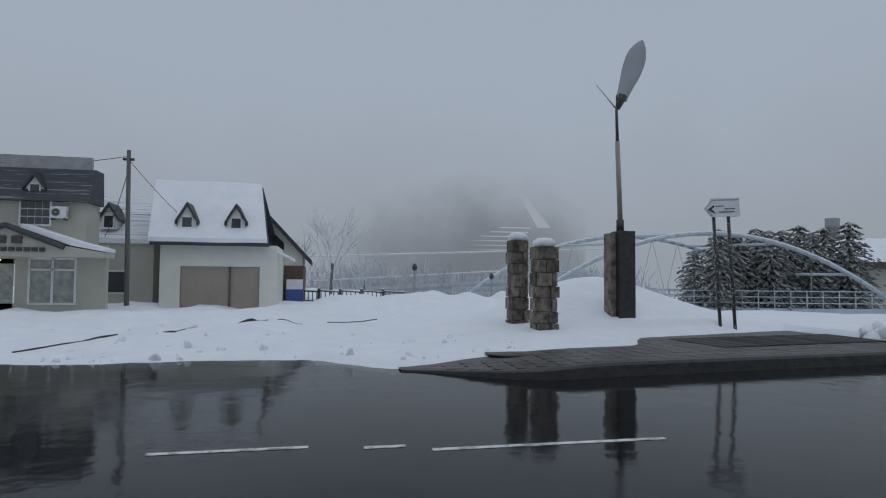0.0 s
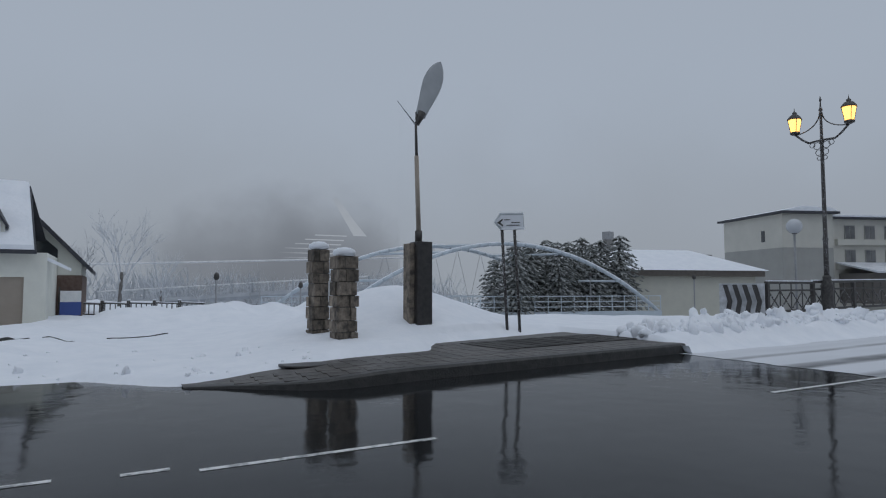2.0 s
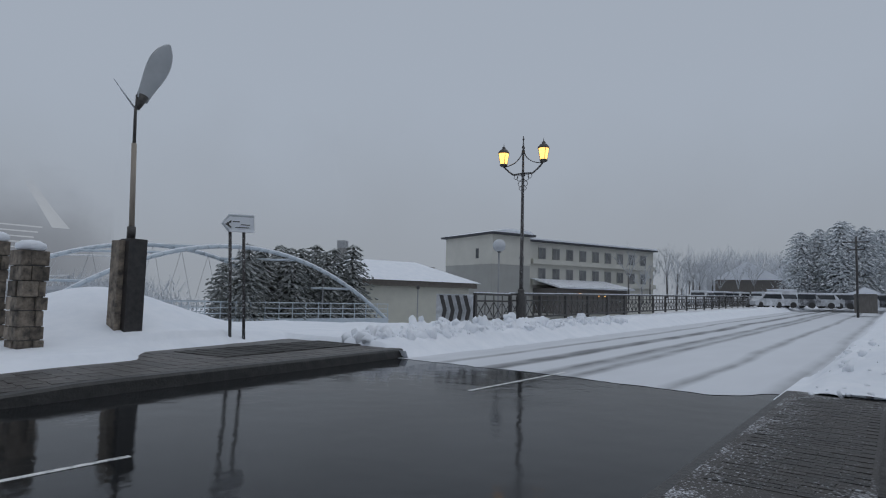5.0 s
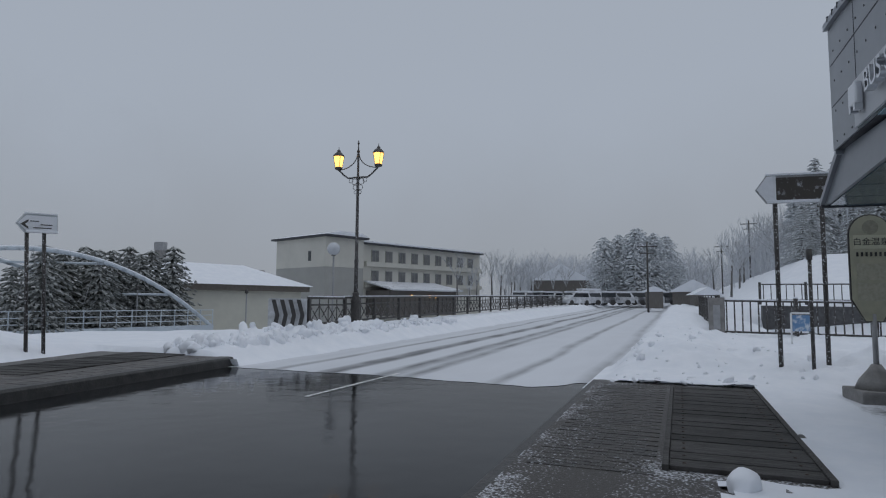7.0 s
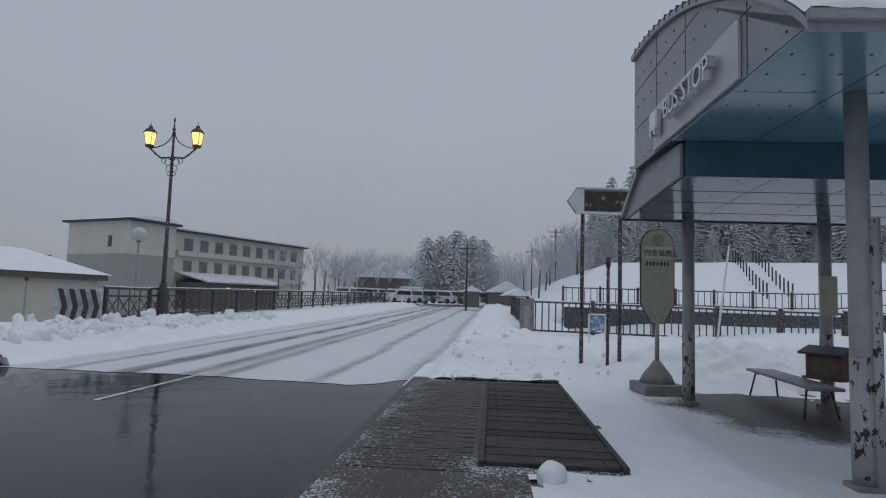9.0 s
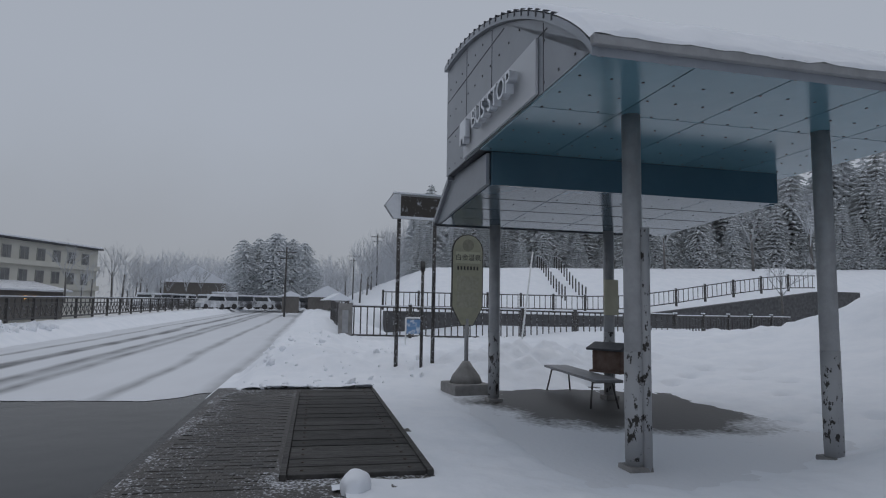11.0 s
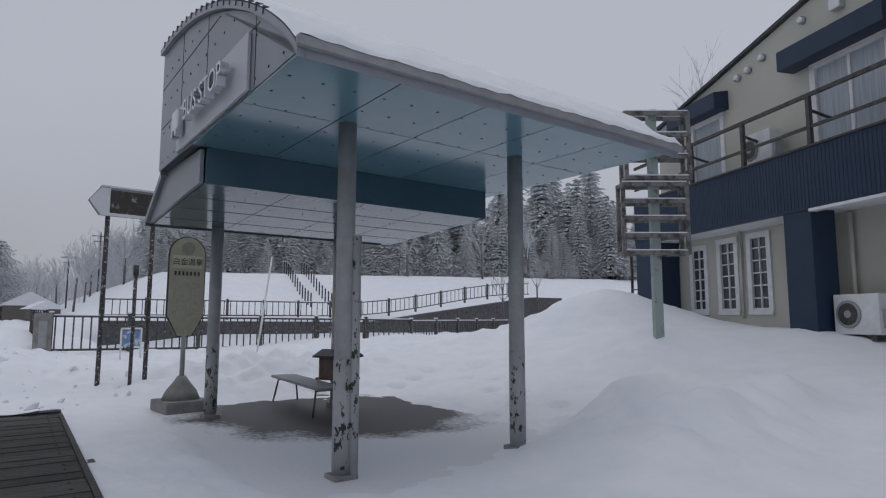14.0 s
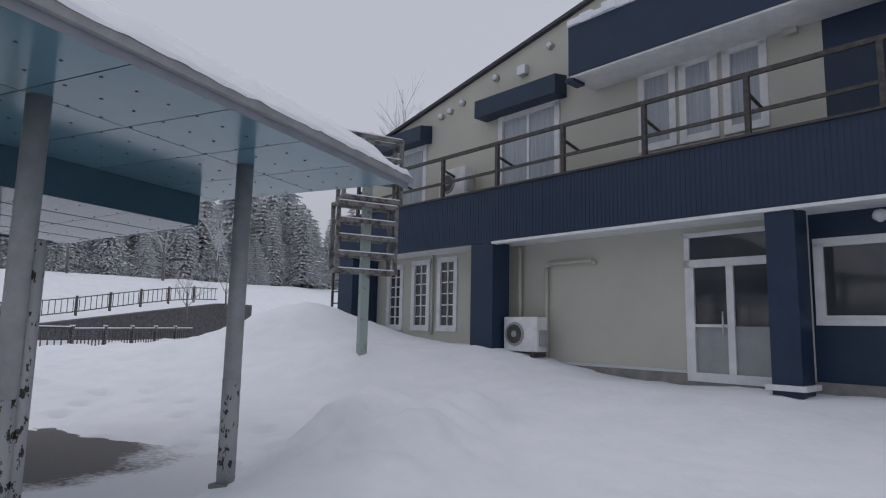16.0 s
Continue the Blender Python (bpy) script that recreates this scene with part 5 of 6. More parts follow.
def dormer(parent, x, y, z, w, h, snow=True):
    d = part("dormer", prism(bmesh.new(), [(x - w / 2, z), (x + w / 2, z), (x + w / 2, z + h * 0.55), (x, z + h), (x - w / 2, z + h * 0.55)], "y", y, y + 1.2), SIDING, parent, "small gabled dormer with dark trim")
    bm = bmesh.new()
    e = w * 0.64
    for s in (-1, 1):
        prism(bm, [(x, z + h + 0.10), (x + s * e, z + h * 0.42), (x + s * e, z + h * 0.30), (x, z + h - 0.05)], "y", y - 0.12, y + 1.2)
    part("dormer_trim", bm, ROOFDARK, d)
    part("dormer_pane", bx(x - w * 0.26, x + w * 0.26, y - 0.02, y + 0.02, z + 0.08, z + h * 0.55), GLASSDARK, d)
    bm = bx(x - w * 0.34, x - w * 0.26, y - 0.04, y, z, z + h * 0.6)
    box(bm, x + w * 0.26, x + w * 0.34, y - 0.04, y, z, z + h * 0.6)
    box(bm, x - w * 0.34, x + w * 0.34, y - 0.04, y, z + h * 0.55, z + h * 0.62)
    box(bm, x - w * 0.34, x + w * 0.34, y - 0.06, y, z, z + 0.06)
    part("dormer_frame", bm, WHITEPAINT, d)


gh = thing("garage_house", pose(0, 0, 0), "small cream house with a snowy roof, two dormers and tan shutters", "house")
part("wall", bx(-6.95, -2.95, 23.4, 23.6, 1.72, 2.5), SIDING, gh)
part("wall", bx(-6.95, -6.27, 23.4, 23.6, -0.1, 1.72), SIDING, gh)
part("wall", bx(-3.55, -2.95, 23.4, 23.6, -0.1, 1.72), SIDING, gh)
part("side_wall", bx(-3.15, -2.95, 23.6, 28.2, -0.1, 2.5), SIDING, gh)
part("side_wall", bx(-6.95, -6.75, 23.6, 28.2, -0.1, 2.5), SIDING, gh)
part("gable_wall", prism(bmesh.new(), [(23.5, 2.4), (28.3, 2.4), (25.9, 4.6)], "x", -3.95, -3.8), SIDING, gh)
for x0, x1 in ((-6.25, -4.62), (-4.58, -3.56)):
    sh = part("shutter", bx(x0, x1, 23.5, 23.56, 0.0, 1.72), TAN, gh, "tan roller shutter")
    for k in range(9):
        part("slat_line", bx(x0, x1, 23.493, 23.5, 0.18 * k + 0.1, 0.18 * k + 0.115), TAN, sh)
part("shutter_post", bx(-4.63, -4.56, 23.44, 23.6, 0.0, 1.72), BRICK, gh)
bm = bmesh.new()
gable_roof(bm, -7.2, -3.2, 23.0, 25.9, 2.44, 4.86, 0.10)
for v in bm.verts:
    v.co.x -= 0.20 * (v.co.z - 2.44)
part("roof", bm, ROOFDARK, gh, "dark roof edge")
bm = bmesh.new()
gable_roof(bm, -7.22, -3.24, 23.0, 25.9, 2.56, 4.98, 0.16)
bmesh.ops.subdivide_edges(bm, edges=bm.edges, cuts=4, use_grid_fill=True)
for v in bm.verts:
    v.co.z += 0.03 * noise.noise(v.co * 1.6)
    v.co.x -= 0.20 * (v.co.z - 2.44)
part("roof_snow", bm, SNOW, gh, "thick snow on the roof slope")
for x in (-6.1, -4.42):
    dormer(gh, x, 23.5, 2.92, 0.62, 1.0)
part("side_canopy", prism(bmesh.new(), [(-3.05, 2.3), (-2.35, 1.95), (-2.35, 2.05), (-3.05, 2.42)], "y", 23.5, 25), SNOW, gh)

mh = thing("rear_house", pose(0, 0, 0), "olive house with a lightly snowed slate roof and one dormer", "house")
part("wall", bx(-10.4, -7.4, 26.0, 26.2, -0.1, 2.7), OLIVE, mh)
part("annex_wall", bx(-9.35, -7.45, 24.6, 25.9, -0.1, 2.55), OLIVE, mh)
part("annex_roof", bx(-9.45, -7.4, 24.5, 26.0, 2.55, 2.68, 0.02), SNOW, mh)
bm = bmesh.new()
gable_roof(bm, -11.0, -7.3, 25.7, 28.2, 2.66, 4.55, 0.1)
SLATE = mat("snow_streaked_slate", (0.72, 0.74, 0.78), 0.8, color2=(0.12, 0.13, 0.15), scale=2.2, stretch=(0.15, 7, 7), fac=(0.52, 0.66))
part("roof", bm, SLATE, mh)
part("eave_trim", bx(-11.0, -7.3, 25.62, 25.72, 2.58, 2.72), ROOFDARK, mh)
dormer(mh, -9.45, 26.0, 3.15, 0.62, 0.95)
for x0, x1, z0, z1, y in ((-10.0, -9.5, 0.8, 1.9, 25.99), (-8.95, -8.4, 0.75, 1.5, 24.59)):
    w = part("window", bx(x0 - 0.06, x1 + 0.06, y - 0.04, y, z0 - 0.06, z1 + 0.06), WHITEPAINT, mh)
    part("pane", bx(x0, x1, y - 0.05, y - 0.042, z0, z1), GLASSDARK, w)

rh = thing("gabled_house", pose(0, 0, 0), "pale steep-gabled house with a brick base", "house")
part("wall", prism(bmesh.new(), [(-7.0, 1.85), (-2.15, 1.85), (-2.15, 2.3), (-4.15, 4.45), (-7.0, 1.9)], "y", 28.0, 34.0), SIDING, rh)
part("brick_base", bx(-6.5, -2.1, 27.95, 33.9, -0.2, 1.85), BRICK, rh, "brown brick base")
bm = bmesh.new()
for s, xe, ze in ((1, -1.75, 2.1), (-1, -7.4, 1.2)):
    prism(bm, [(-4.1, 4.62), (xe, ze), (xe, ze - 0.2), (-4.1, 4.38)], "y", 27.6, 34.2)
part("roof", bm, ROOFDARK, rh, "dark steep roof edge")
part("window", prism(bmesh.new(), [(-3.75, 2.35), (-2.95, 2.35), (-2.95, 2.85), (-3.75, 3.6)], "y", 27.95, 28.0), GLASSDARK, rh)
bn = thing("notice_banner", pose(-2.45, 27.6, 0.2), "blue and white notice banner by the brick base", "banner")
part("cloth", bx(-0.35, 0.35, -0.02, 0.02, 0.1, 1.05), mat("banner_blue", (0.05, 0.09, 0.30), 0.6), bn)
part("white_band", bx(-0.35, 0.35, -0.03, -0.022, 0.62, 1.05), WHITEPAINT, bn)
part("post", tb((-0.38, 0, 0), (-0.38, 0, 1.2), 0.025), DARKMETAL, bn)

sp = thing("shop_building", pose(0, 0, 0), "olive souvenir shop with dark mansard roof and snowy canopy", "shop")
part("wall", bx(-15, -8.55, 21.0, 21.25, 1.7, 4.0), OLIVE, sp)
part("wall", bx(-8.75, -7.92, 20.98, 21.2, -0.1, 2.3), OLIVE, sp)
part("wall", bx(-15, -8.55, 21.0, 21.25, -0.1, 0.5), OLIVE, sp)
part("side_wall", bx(-8.8, -8.55, 21.25, 22.2, -0.1, 4.0), OLIVE, sp)
part("pier", bx(-10.45, -10.06, 20.98, 21.25, 0.5, 1.9), OLIVE, sp)
bm = prism(bmesh.new(), [(20.75, 3.62), (21.5, 4.72), (22.2, 4.72), (22.3, 3.62)], "x", -15, -8.46)
part("mansard", bm, mat("dark_snow_streaked_shingle", (0.035, 0.04, 0.055), 0.6, color2=(0.5, 0.52, 0.56), scale=2.5, stretch=(0.2, 6, 8), fac=(0.58, 0.72)), sp, "dark shingled mansard with snow streaks")
part("parapet", bx(-15, -8.62, 21.5, 21.7, 4.65, 5.12), GREYPOST, sp, "grey flat parapet")
dormer(sp, -10.0, 21.0, 3.75, 0.5, 0.7)
w = part("window", bx(-10.4, -9.5, 20.94, 21.0, 2.86, 3.66), WHITEPAINT, sp)
for k in range(4):
    for r in range(3):
        part("pane", bx(-10.34 + 0.2 * k, -10.16 + 0.2 * k, 20.925, 20.938, 2.92 + 0.24 * r, 3.13 + 0.24 * r), GLASSDARK, w)
part("canopy", prism(bmesh.new(), [(-13, 1.98), (-10.35, 2.78), (-9.9, 2.72), (-8.7, 2.22), (-7.7, 2.05), (-7.7, 1.9), (-13, 1.9)], "y", 20.0, 21.0), OLIVE, sp, "gabled shop canopy")
part("canopy_trim", pipe(bmesh.new(), [(-12.2, 19.96, 2.25), (-10.3, 19.96, 2.80), (-8.75, 19.96, 2.18)], 0.09, 6), ROOFDARK, sp)
part("canopy_snow", prism(bmesh.new(), [(-9.95, 2.75), (-8.6, 2.24), (-7.68, 2.07), (-7.68, 2.17), (-8.6, 2.42), (-9.9, 2.86)], "y", 20.02, 21.0), SNOW, sp)
for k in range(2):
    part("sign_character_bar", bx(-10.55 + 0.42 * k, -10.28 + 0.42 * k, 19.93, 19.985, 2.28, 2.5), DARKMETAL, sp)
for k in range(9):
    part("sign_character_bar", bx(-11.0 + 0.2 * k, -10.86 + 0.2 * k, 19.93, 19.985, 2.05, 2.17), DARKMETAL, sp)
w = part("shop_window", bx(-10.08, -8.74, 20.96, 21.02, 0.46, 0.52), WHITEPAINT, sp, "white framed shop window with goods behind")
bm = bmesh.new()
for x in (-10.06, -9.42, -8.78):
    box(bm, x - 0.03, x + 0.03, 20.95, 21.05, 0.5, 1.88)
box(bm, -10.06, -8.78, 20.95, 21.05, 1.5, 1.56)
box(bm, -10.06, -8.78, 20.95, 21.05, 1.84, 1.9)
part("frame", bm, WHITEPAINT, w)
for x0, x1 in ((-10.03, -9.45), (-9.39, -8.81)):
    part("pane", bx(x0, x1, 20.99, 21.0, 0.52, 1.84), SHOPGLASS, w)
part("door_pane", bx(-12.2, -10.5, 21.0, 21.02, 0.1, 1.85), SHOPGLASS, sp, "lit glazed shop door")
tubel = part("ceiling_light", bx(-11.3, -10.7, 20.6, 20.66, 1.78, 1.82), mat("lit_tube", (1.0, 0.85, 0.6), 0.4, emit=2.0), sp)
aircon(pose(-9.25, 20.85, 3.1), "white outdoor air conditioner fixed on the shop wall").scale = (0.5, 0.5, 0.5)

pl = thing("utility_pole", pose(-7.65, 22.2, 0.0), "weathered grey utility pole with wires", "utility pole", "utility poles")
part("shaft", tb((0, 0, 0), (-0.08, 0, 5.55), 0.085, 0.065, 12), mat("grey_timber", (0.17, 0.165, 0.16), 0.85, color2=(0.11, 0.105, 0.1), scale=5, stretch=(6, 6, 0.4)), pl)
for z, e in ((5.35, (-5, -1, 4.9)), (3.6, (-4.5, -1.0, 3.3)), (5.0, (-2.0, 4.0, 2.7)), (5.2, (2.3, 4.2, 2.6))):
    pts = []
    for k in range(9):
        t = k / 8
        pts.append((-0.05 + e[0] * t, e[1] * t, z + (e[2] - z) * t - 0.25 * math.sin(math.pi * t)))
    part("wire", pipe(bmesh.new(), pts, 0.012, 4), DARKMETAL, pl)
part("insulator", bx(-0.25, 0.1, -0.04, 0.04, 5.2, 5.28), DARKMETAL, pl)

# snow-edged gutter line of the side street
bm = bmesh.new()
for k in range(60):
    if k % 30 in range(11, 17) or k in (34, 35, 44):
        continue
    a, b = Vector((-6.5, 11.9, 0)), Vector((0.3, 18.8, 0))
    p, q = a.lerp(b, k / 60), a.lerp(b, (k + 1) / 60)
    w = 0.035 + 0.03 * wob(p.x, p.y, 1.3, 17)
    base = [(p.x, p.y, north(p.x, p.y)), (q.x, q.y, north(q.x, q.y)), (q.x - w, q.y + w, north(q.x, q.y)), (p.x - w, p.y + w, north(p.x, p.y))]
    up = [bm.verts.new((x, y, z + 0.022)) for x, y, z in base]
    down = [bm.verts.new((x, y, z - 0.05)) for x, y, z in base]
    bm.faces.new(up)
    for i in range(4):
        bm.faces.new((down[i], down[(i + 1) % 4], up[(i + 1) % 4], up[i]))
solid("trim_gutter", bm, KERB, "dark strip of kerb showing through the snow", "kerb", kind="structure")

# ---- arched footbridge ----
fb = thing("arched_footbridge", pose(0, 0, 0), "pale blue steel arched footbridge over the valley", "footbridge")
RIBS = (((36.9, 34.0), (12.0, 40.0)), ((33.4, 39.0), (8.5, 45.0)))


def rib_at(i, s):
    (x0, y0), (x1, y1) = RIBS[i]
    return (x0 + (x1 - x0) * s, y0 + (y1 - y0) * s, -0.7 + 5.2 * 4 * s * (1 - s))


for i in range(2):
    bm = bmesh.new()
    pipe(bm, [rib_at(i, k / 36) for k in range(37)], 0.14, 10)
    part("arch_rib", bm, ARCHPAINT, fb)
    bm = bmesh.new()
    pipe(bm, [tuple(Vector(rib_at(i, k / 36)) + Vector((0, 0, 0.115))) for k in range(3, 34)], 0.075, 6)
    part("arch_snow", bm, SNOW, fb)
    (x0, y0), (x1, y1) = RIBS[i]
    for z in (0.15, 0.55, 0.95):
        part("hand_rail", tb((x0, y0, z - 0.3), (x1, y1, z - 0.3), 0.035, n=6), ARCHPAINT, fb)
    for k in range(25):
        s = k / 24
        part("rail_post", tb((x0 + (x1 - x0) * s, y0 + (y1 - y0) * s, -0.5), (x0 + (x1 - x0) * s, y0 + (y1 - y0) * s, 0.7), 0.04, n=5), ARCHPAINT, fb)
    part("deck_beam", bx(0, math.hypot(x1 - x0, y1 - y0), -0.15, 0.15, -0.9, -0.5), ARCHPAINT, fb).matrix_basis = pose(x0, y0, 0, 0, 0, math.degrees(math.atan2(y1 - y0, x1 - x0)))
    for s in (0.35, 0.5, 0.65):
        p = rib_at(i, s)
        part("hanger", tb(p, (p[0] + 1.2, p[1], -0.5), 0.014, n=5), GREYPOST, fb)
        part("hanger", tb(p, (p[0] - 1.2, p[1], -0.5), 0.014, n=5), GREYPOST, fb)
for s in (0.14, 0.32, 0.5, 0.68, 0.86):
    part("cross_brace", tb(rib_at(0, s), rib_at(1, s), 0.085, n=8), ARCHPAINT, fb)

# ---- low hall and hotel ----
hall = thing("low_hall", pose(38.5, 40.5, 0.1, 0, 0, -14), "long low cream hall with a broad snowy hipped roof", "hall")
part("wall", bx(0, 15, 0, 9, -1.5, 2.2), CREAM, hall)
part("fascia", bx(-0.6, 15.6, -0.6, 9.6, 2.2, 2.75, 0.02), mat("brown_fascia", (0.16, 0.14, 0.12), 0.8, color2=(0.12, 0.105, 0.09), scale=3), hall)
bm = bmesh.new()
lo = [bm.verts.new(p) for p in ((-0.9, -0.9, 2.75), (15.9, -0.9, 2.75), (15.9, 10, 2.75), (-0.9, 10, 2.75))]
hi = [bm.verts.new(p) for p in ((3.2, 4.4, 4.9), (11, 4.4, 4.9), (11, 4.8, 4.9), (3.2, 4.8, 4.9))]
bm.faces.new(hi)
bm.faces.new(lo[::-1])
for i in range(4):
    bm.faces.new((lo[i], lo[(i + 1) % 4], hi[(i + 1) % 4], hi[i]))
part("roof_snow", bm, SNOW, hall, "broad hipped roof under smooth snow")
part("door", bx(13.2, 13.7, -0.06, 0.0, -0.2, 1.3), DARKMETAL, hall)
part("roof_unit", bx(12.5, 15, 6, 8, 3.6, 4.6, 0.05), CONCRETE, hall)
ch = thing("chimney_stack", pose(44.0, 47.0, -4, 0, 0, 20), "square concrete chimney behind the conifers", "chimney")
part("shaft", bx(-0.4, 0.4, -0.4, 0.4, 0, 10.2, 0.02), CONCRETE, ch)
part("louvre", bx(-0.44, 0.44, -0.44, 0.44, 10.2, 11.0, 0.02), GREYPOST, ch)

hotel = thing("resort_hotel", pose(65.6, 40.8, 0.5, 0, 0, -21), "three-storey cream hotel with grey lower band and snowy roof", "hotel")
HOTELWALL = mat("hotel_wall", (0.60, 0.585, 0.53), 0.85, color2=(0.54, 0.53, 0.48), scale=0.4)
# window panes greyed for mist: the haze is part of the colour
HOTELGLASS = mat("hotel_glass", (0.12, 0.125, 0.13), 0.25, color2=(0.22, 0.22, 0.22), scale=0.7)
HOTELGREY = mat("hotel_grey_band", (0.37, 0.37, 0.35), 0.85, color2=(0.33, 0.33, 0.31), scale=0.4)
part("end_block", bx(-1.5, 6.5, 0, 11, 5.2, 9.0), HOTELWALL, hotel)
part("end_block_base", bx(-1.48, 6.48, 0.02, 10.98, -2, 5.2), HOTELGREY, hotel)
part("end_roof", bx(-2.2, 7.0, -0.7, 11.6, 9.0, 9.25, 0.02), ROOFDARK, hotel)
part("end_roof_snow", prism(bmesh.new(), [(-2.2, 9.25), (7.0, 9.25), (5.5, 9.7), (1.0, 9.8)], "y", -0.6, 11.5), SNOW, hotel)
part("main_block", bx(6.5, 40, 1.2, 12, -2, 8.6), HOTELWALL, hotel)
part("main_roof", bx(6.5, 40.4, 0.5, 12, 8.6, 8.8, 0.02), ROOFDARK, hotel)
part("main_roof_snow", bx(6.5, 40.3, 0.6, 12, 8.8, 9.05, 0.05), SNOW, hotel)
for z in (3.1, 5.9):
    part("floor_ledge", bx(8, 40, 0.7, 1.2, z - 0.3, z + 0.35), HOTELWALL, hotel)
    for k in range(9):
        x = 9.6 + 3.3 * k
        w = part("window", bx(x, x + 1.7, 1.1, 1.2, z + 0.35, z + 2.0), HOTELGREY, hotel)
        part("pane", bx(x + 0.1, x + 0.8, 1.07, 1.095, z + 0.45, z + 1.9), HOTELGLASS, w)
        part("pane", bx(x + 0.9, x + 1.6, 1.07, 1.095, z + 0.45, z + 1.9), HOTELGLASS, w)
part("window", bx(-1.56, -1.5, 3.0, 3.6, 6.0, 7.3), GLASSDARK, hotel)
hotel.scale = (0.78, 1, 1)
part("porch_roof", prism(bmesh.new(), [(-4.5, 2.3), (1.2, 3.5), (1.2, 3.65), (-4.5, 2.5)], "x", 8.0, 26.0), SLATE, hotel, "snow-streaked porch roof")
# porch shadow is put into this wall's dark colour
part("porch_wall", bx(8.5, 25.5, -3.5, 1.2, -1.0, 2.3), mat("porch_shade", (0.13, 0.12, 0.11), 0.8), hotel)
for x in (18.0, 19.6, 13.5):
    part("porch_light", bx(x, x + 0.35, -3.6, -3.52, 1.4, 1.75), LAMPGLOW, hotel, "small lit porch lamp")

# ---- trees ----
NEEDLE = mat("conifer_needles", (0.085, 0.10, 0.085), 0.9, color2=(0.13, 0.145, 0.13), scale=3)
FROSTN = mat("snowy_needles", (0.80, 0.82, 0.85), 0.85, color2=(0.52, 0.55, 0.57), scale=2.5)
# frost tone lightened further: mist over far branches is put into the colour
TWIG = mat("frost_and_haze_twigs", (0.30, 0.30, 0.305), 0.9, color2=(0.55, 0.57, 0.60), scale=4)


# grey frost tone raised so the hillside's haze sits in the needle colour
MIDNEEDLE = mat("frost_and_haze_needles", (0.36, 0.365, 0.36), 0.9, color2=(0.46, 0.465, 0.455), scale=3)
# far-tree copies of needles and twigs, with haze mixed into the colour
PALENEEDLE = mat("haze_paled_needles", (0.66, 0.68, 0.70), 0.9, color2=(0.74, 0.76, 0.78), scale=3)
PALETWIG = mat("haze_paled_twigs", (0.50, 0.52, 0.55), 0.9, color2=(0.60, 0.62, 0.65), scale=2)


def conifer(m, h, r, seed, label, group, full=False, needle=None, frost=None):
    rnd = random.Random(seed)
    t = thing("conifer", m, label, "tree", group)
    part("trunk", tb((0, 0, 0), (0, 0, h * 0.96), 0.018 * h, 0.02, 7), BARK, t)
    dark, white = [], []
    tiers = int(h * 2.4)
    for k in range(tiers):
        f = k / tiers
        z = h * (0.08 + 0.90 * f)
        rr = r * ((1 - f) ** 0.8 if not full else (1 - f ** 2.2) ** 0.7) * rnd.uniform(0.78, 1.15) + 0.12
        n = max(6, int(11 * rr + 6))
        for b in range(n):
            a = 6.2832 * (b + rnd.random()) / n
            L = rr * rnd.uniform(0.6, 1.1)
            droop = rnd.uniform(0.15, 0.4) * L
            segs = 4 if L > 0.6 else 2
            for s in range(segs):
                u = (s + 0.6) / segs
                c = Vector((math.cos(a) * L * u, math.sin(a) * L * u, z - droop * u * u + rnd.uniform(-0.08, 0.08)))
                w = rnd.uniform(0.07, 0.17) * (0.6 + 0.12 * h / 3)
                o = Vector((math.cos(a), math.sin(a), -0.35)) * w * 1.5
                q = Vector((-math.sin(a), math.cos(a), rnd.uniform(-0.25, 0.25))) * w
                dark.append((c - o * 0.6 - q * 0.8, c + o, c - o * 0.6 + q * 0.8, c - Vector((0, 0, w * 0.45))))
                # snow tufts on most twigs also whiten the tree in place of haze
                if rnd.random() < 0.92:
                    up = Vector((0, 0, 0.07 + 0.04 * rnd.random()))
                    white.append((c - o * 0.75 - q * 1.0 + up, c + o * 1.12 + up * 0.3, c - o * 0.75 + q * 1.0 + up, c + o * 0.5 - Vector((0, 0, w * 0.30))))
    for nm, lst, mt in (("crown", dark, needle or NEEDLE), ("branch_snow", white, frost or FROSTN)):
        vs, fs = [], []
        for a, b, c, d in lst:
            i = len(vs)
            vs += [tuple(a), tuple(b), tuple(c), tuple(d)]
            fs += [(i, i + 1, i + 2), (i, i + 3, i + 1), (i + 1, i + 3, i + 2), (i + 2, i + 3, i)]
        me = bpy.data.meshes.new(nm)
        me.from_pydata(vs, [], fs)
        me.materials.append(mt)
        tagged(new(nm, me), kind="stuff").parent = t
    return t


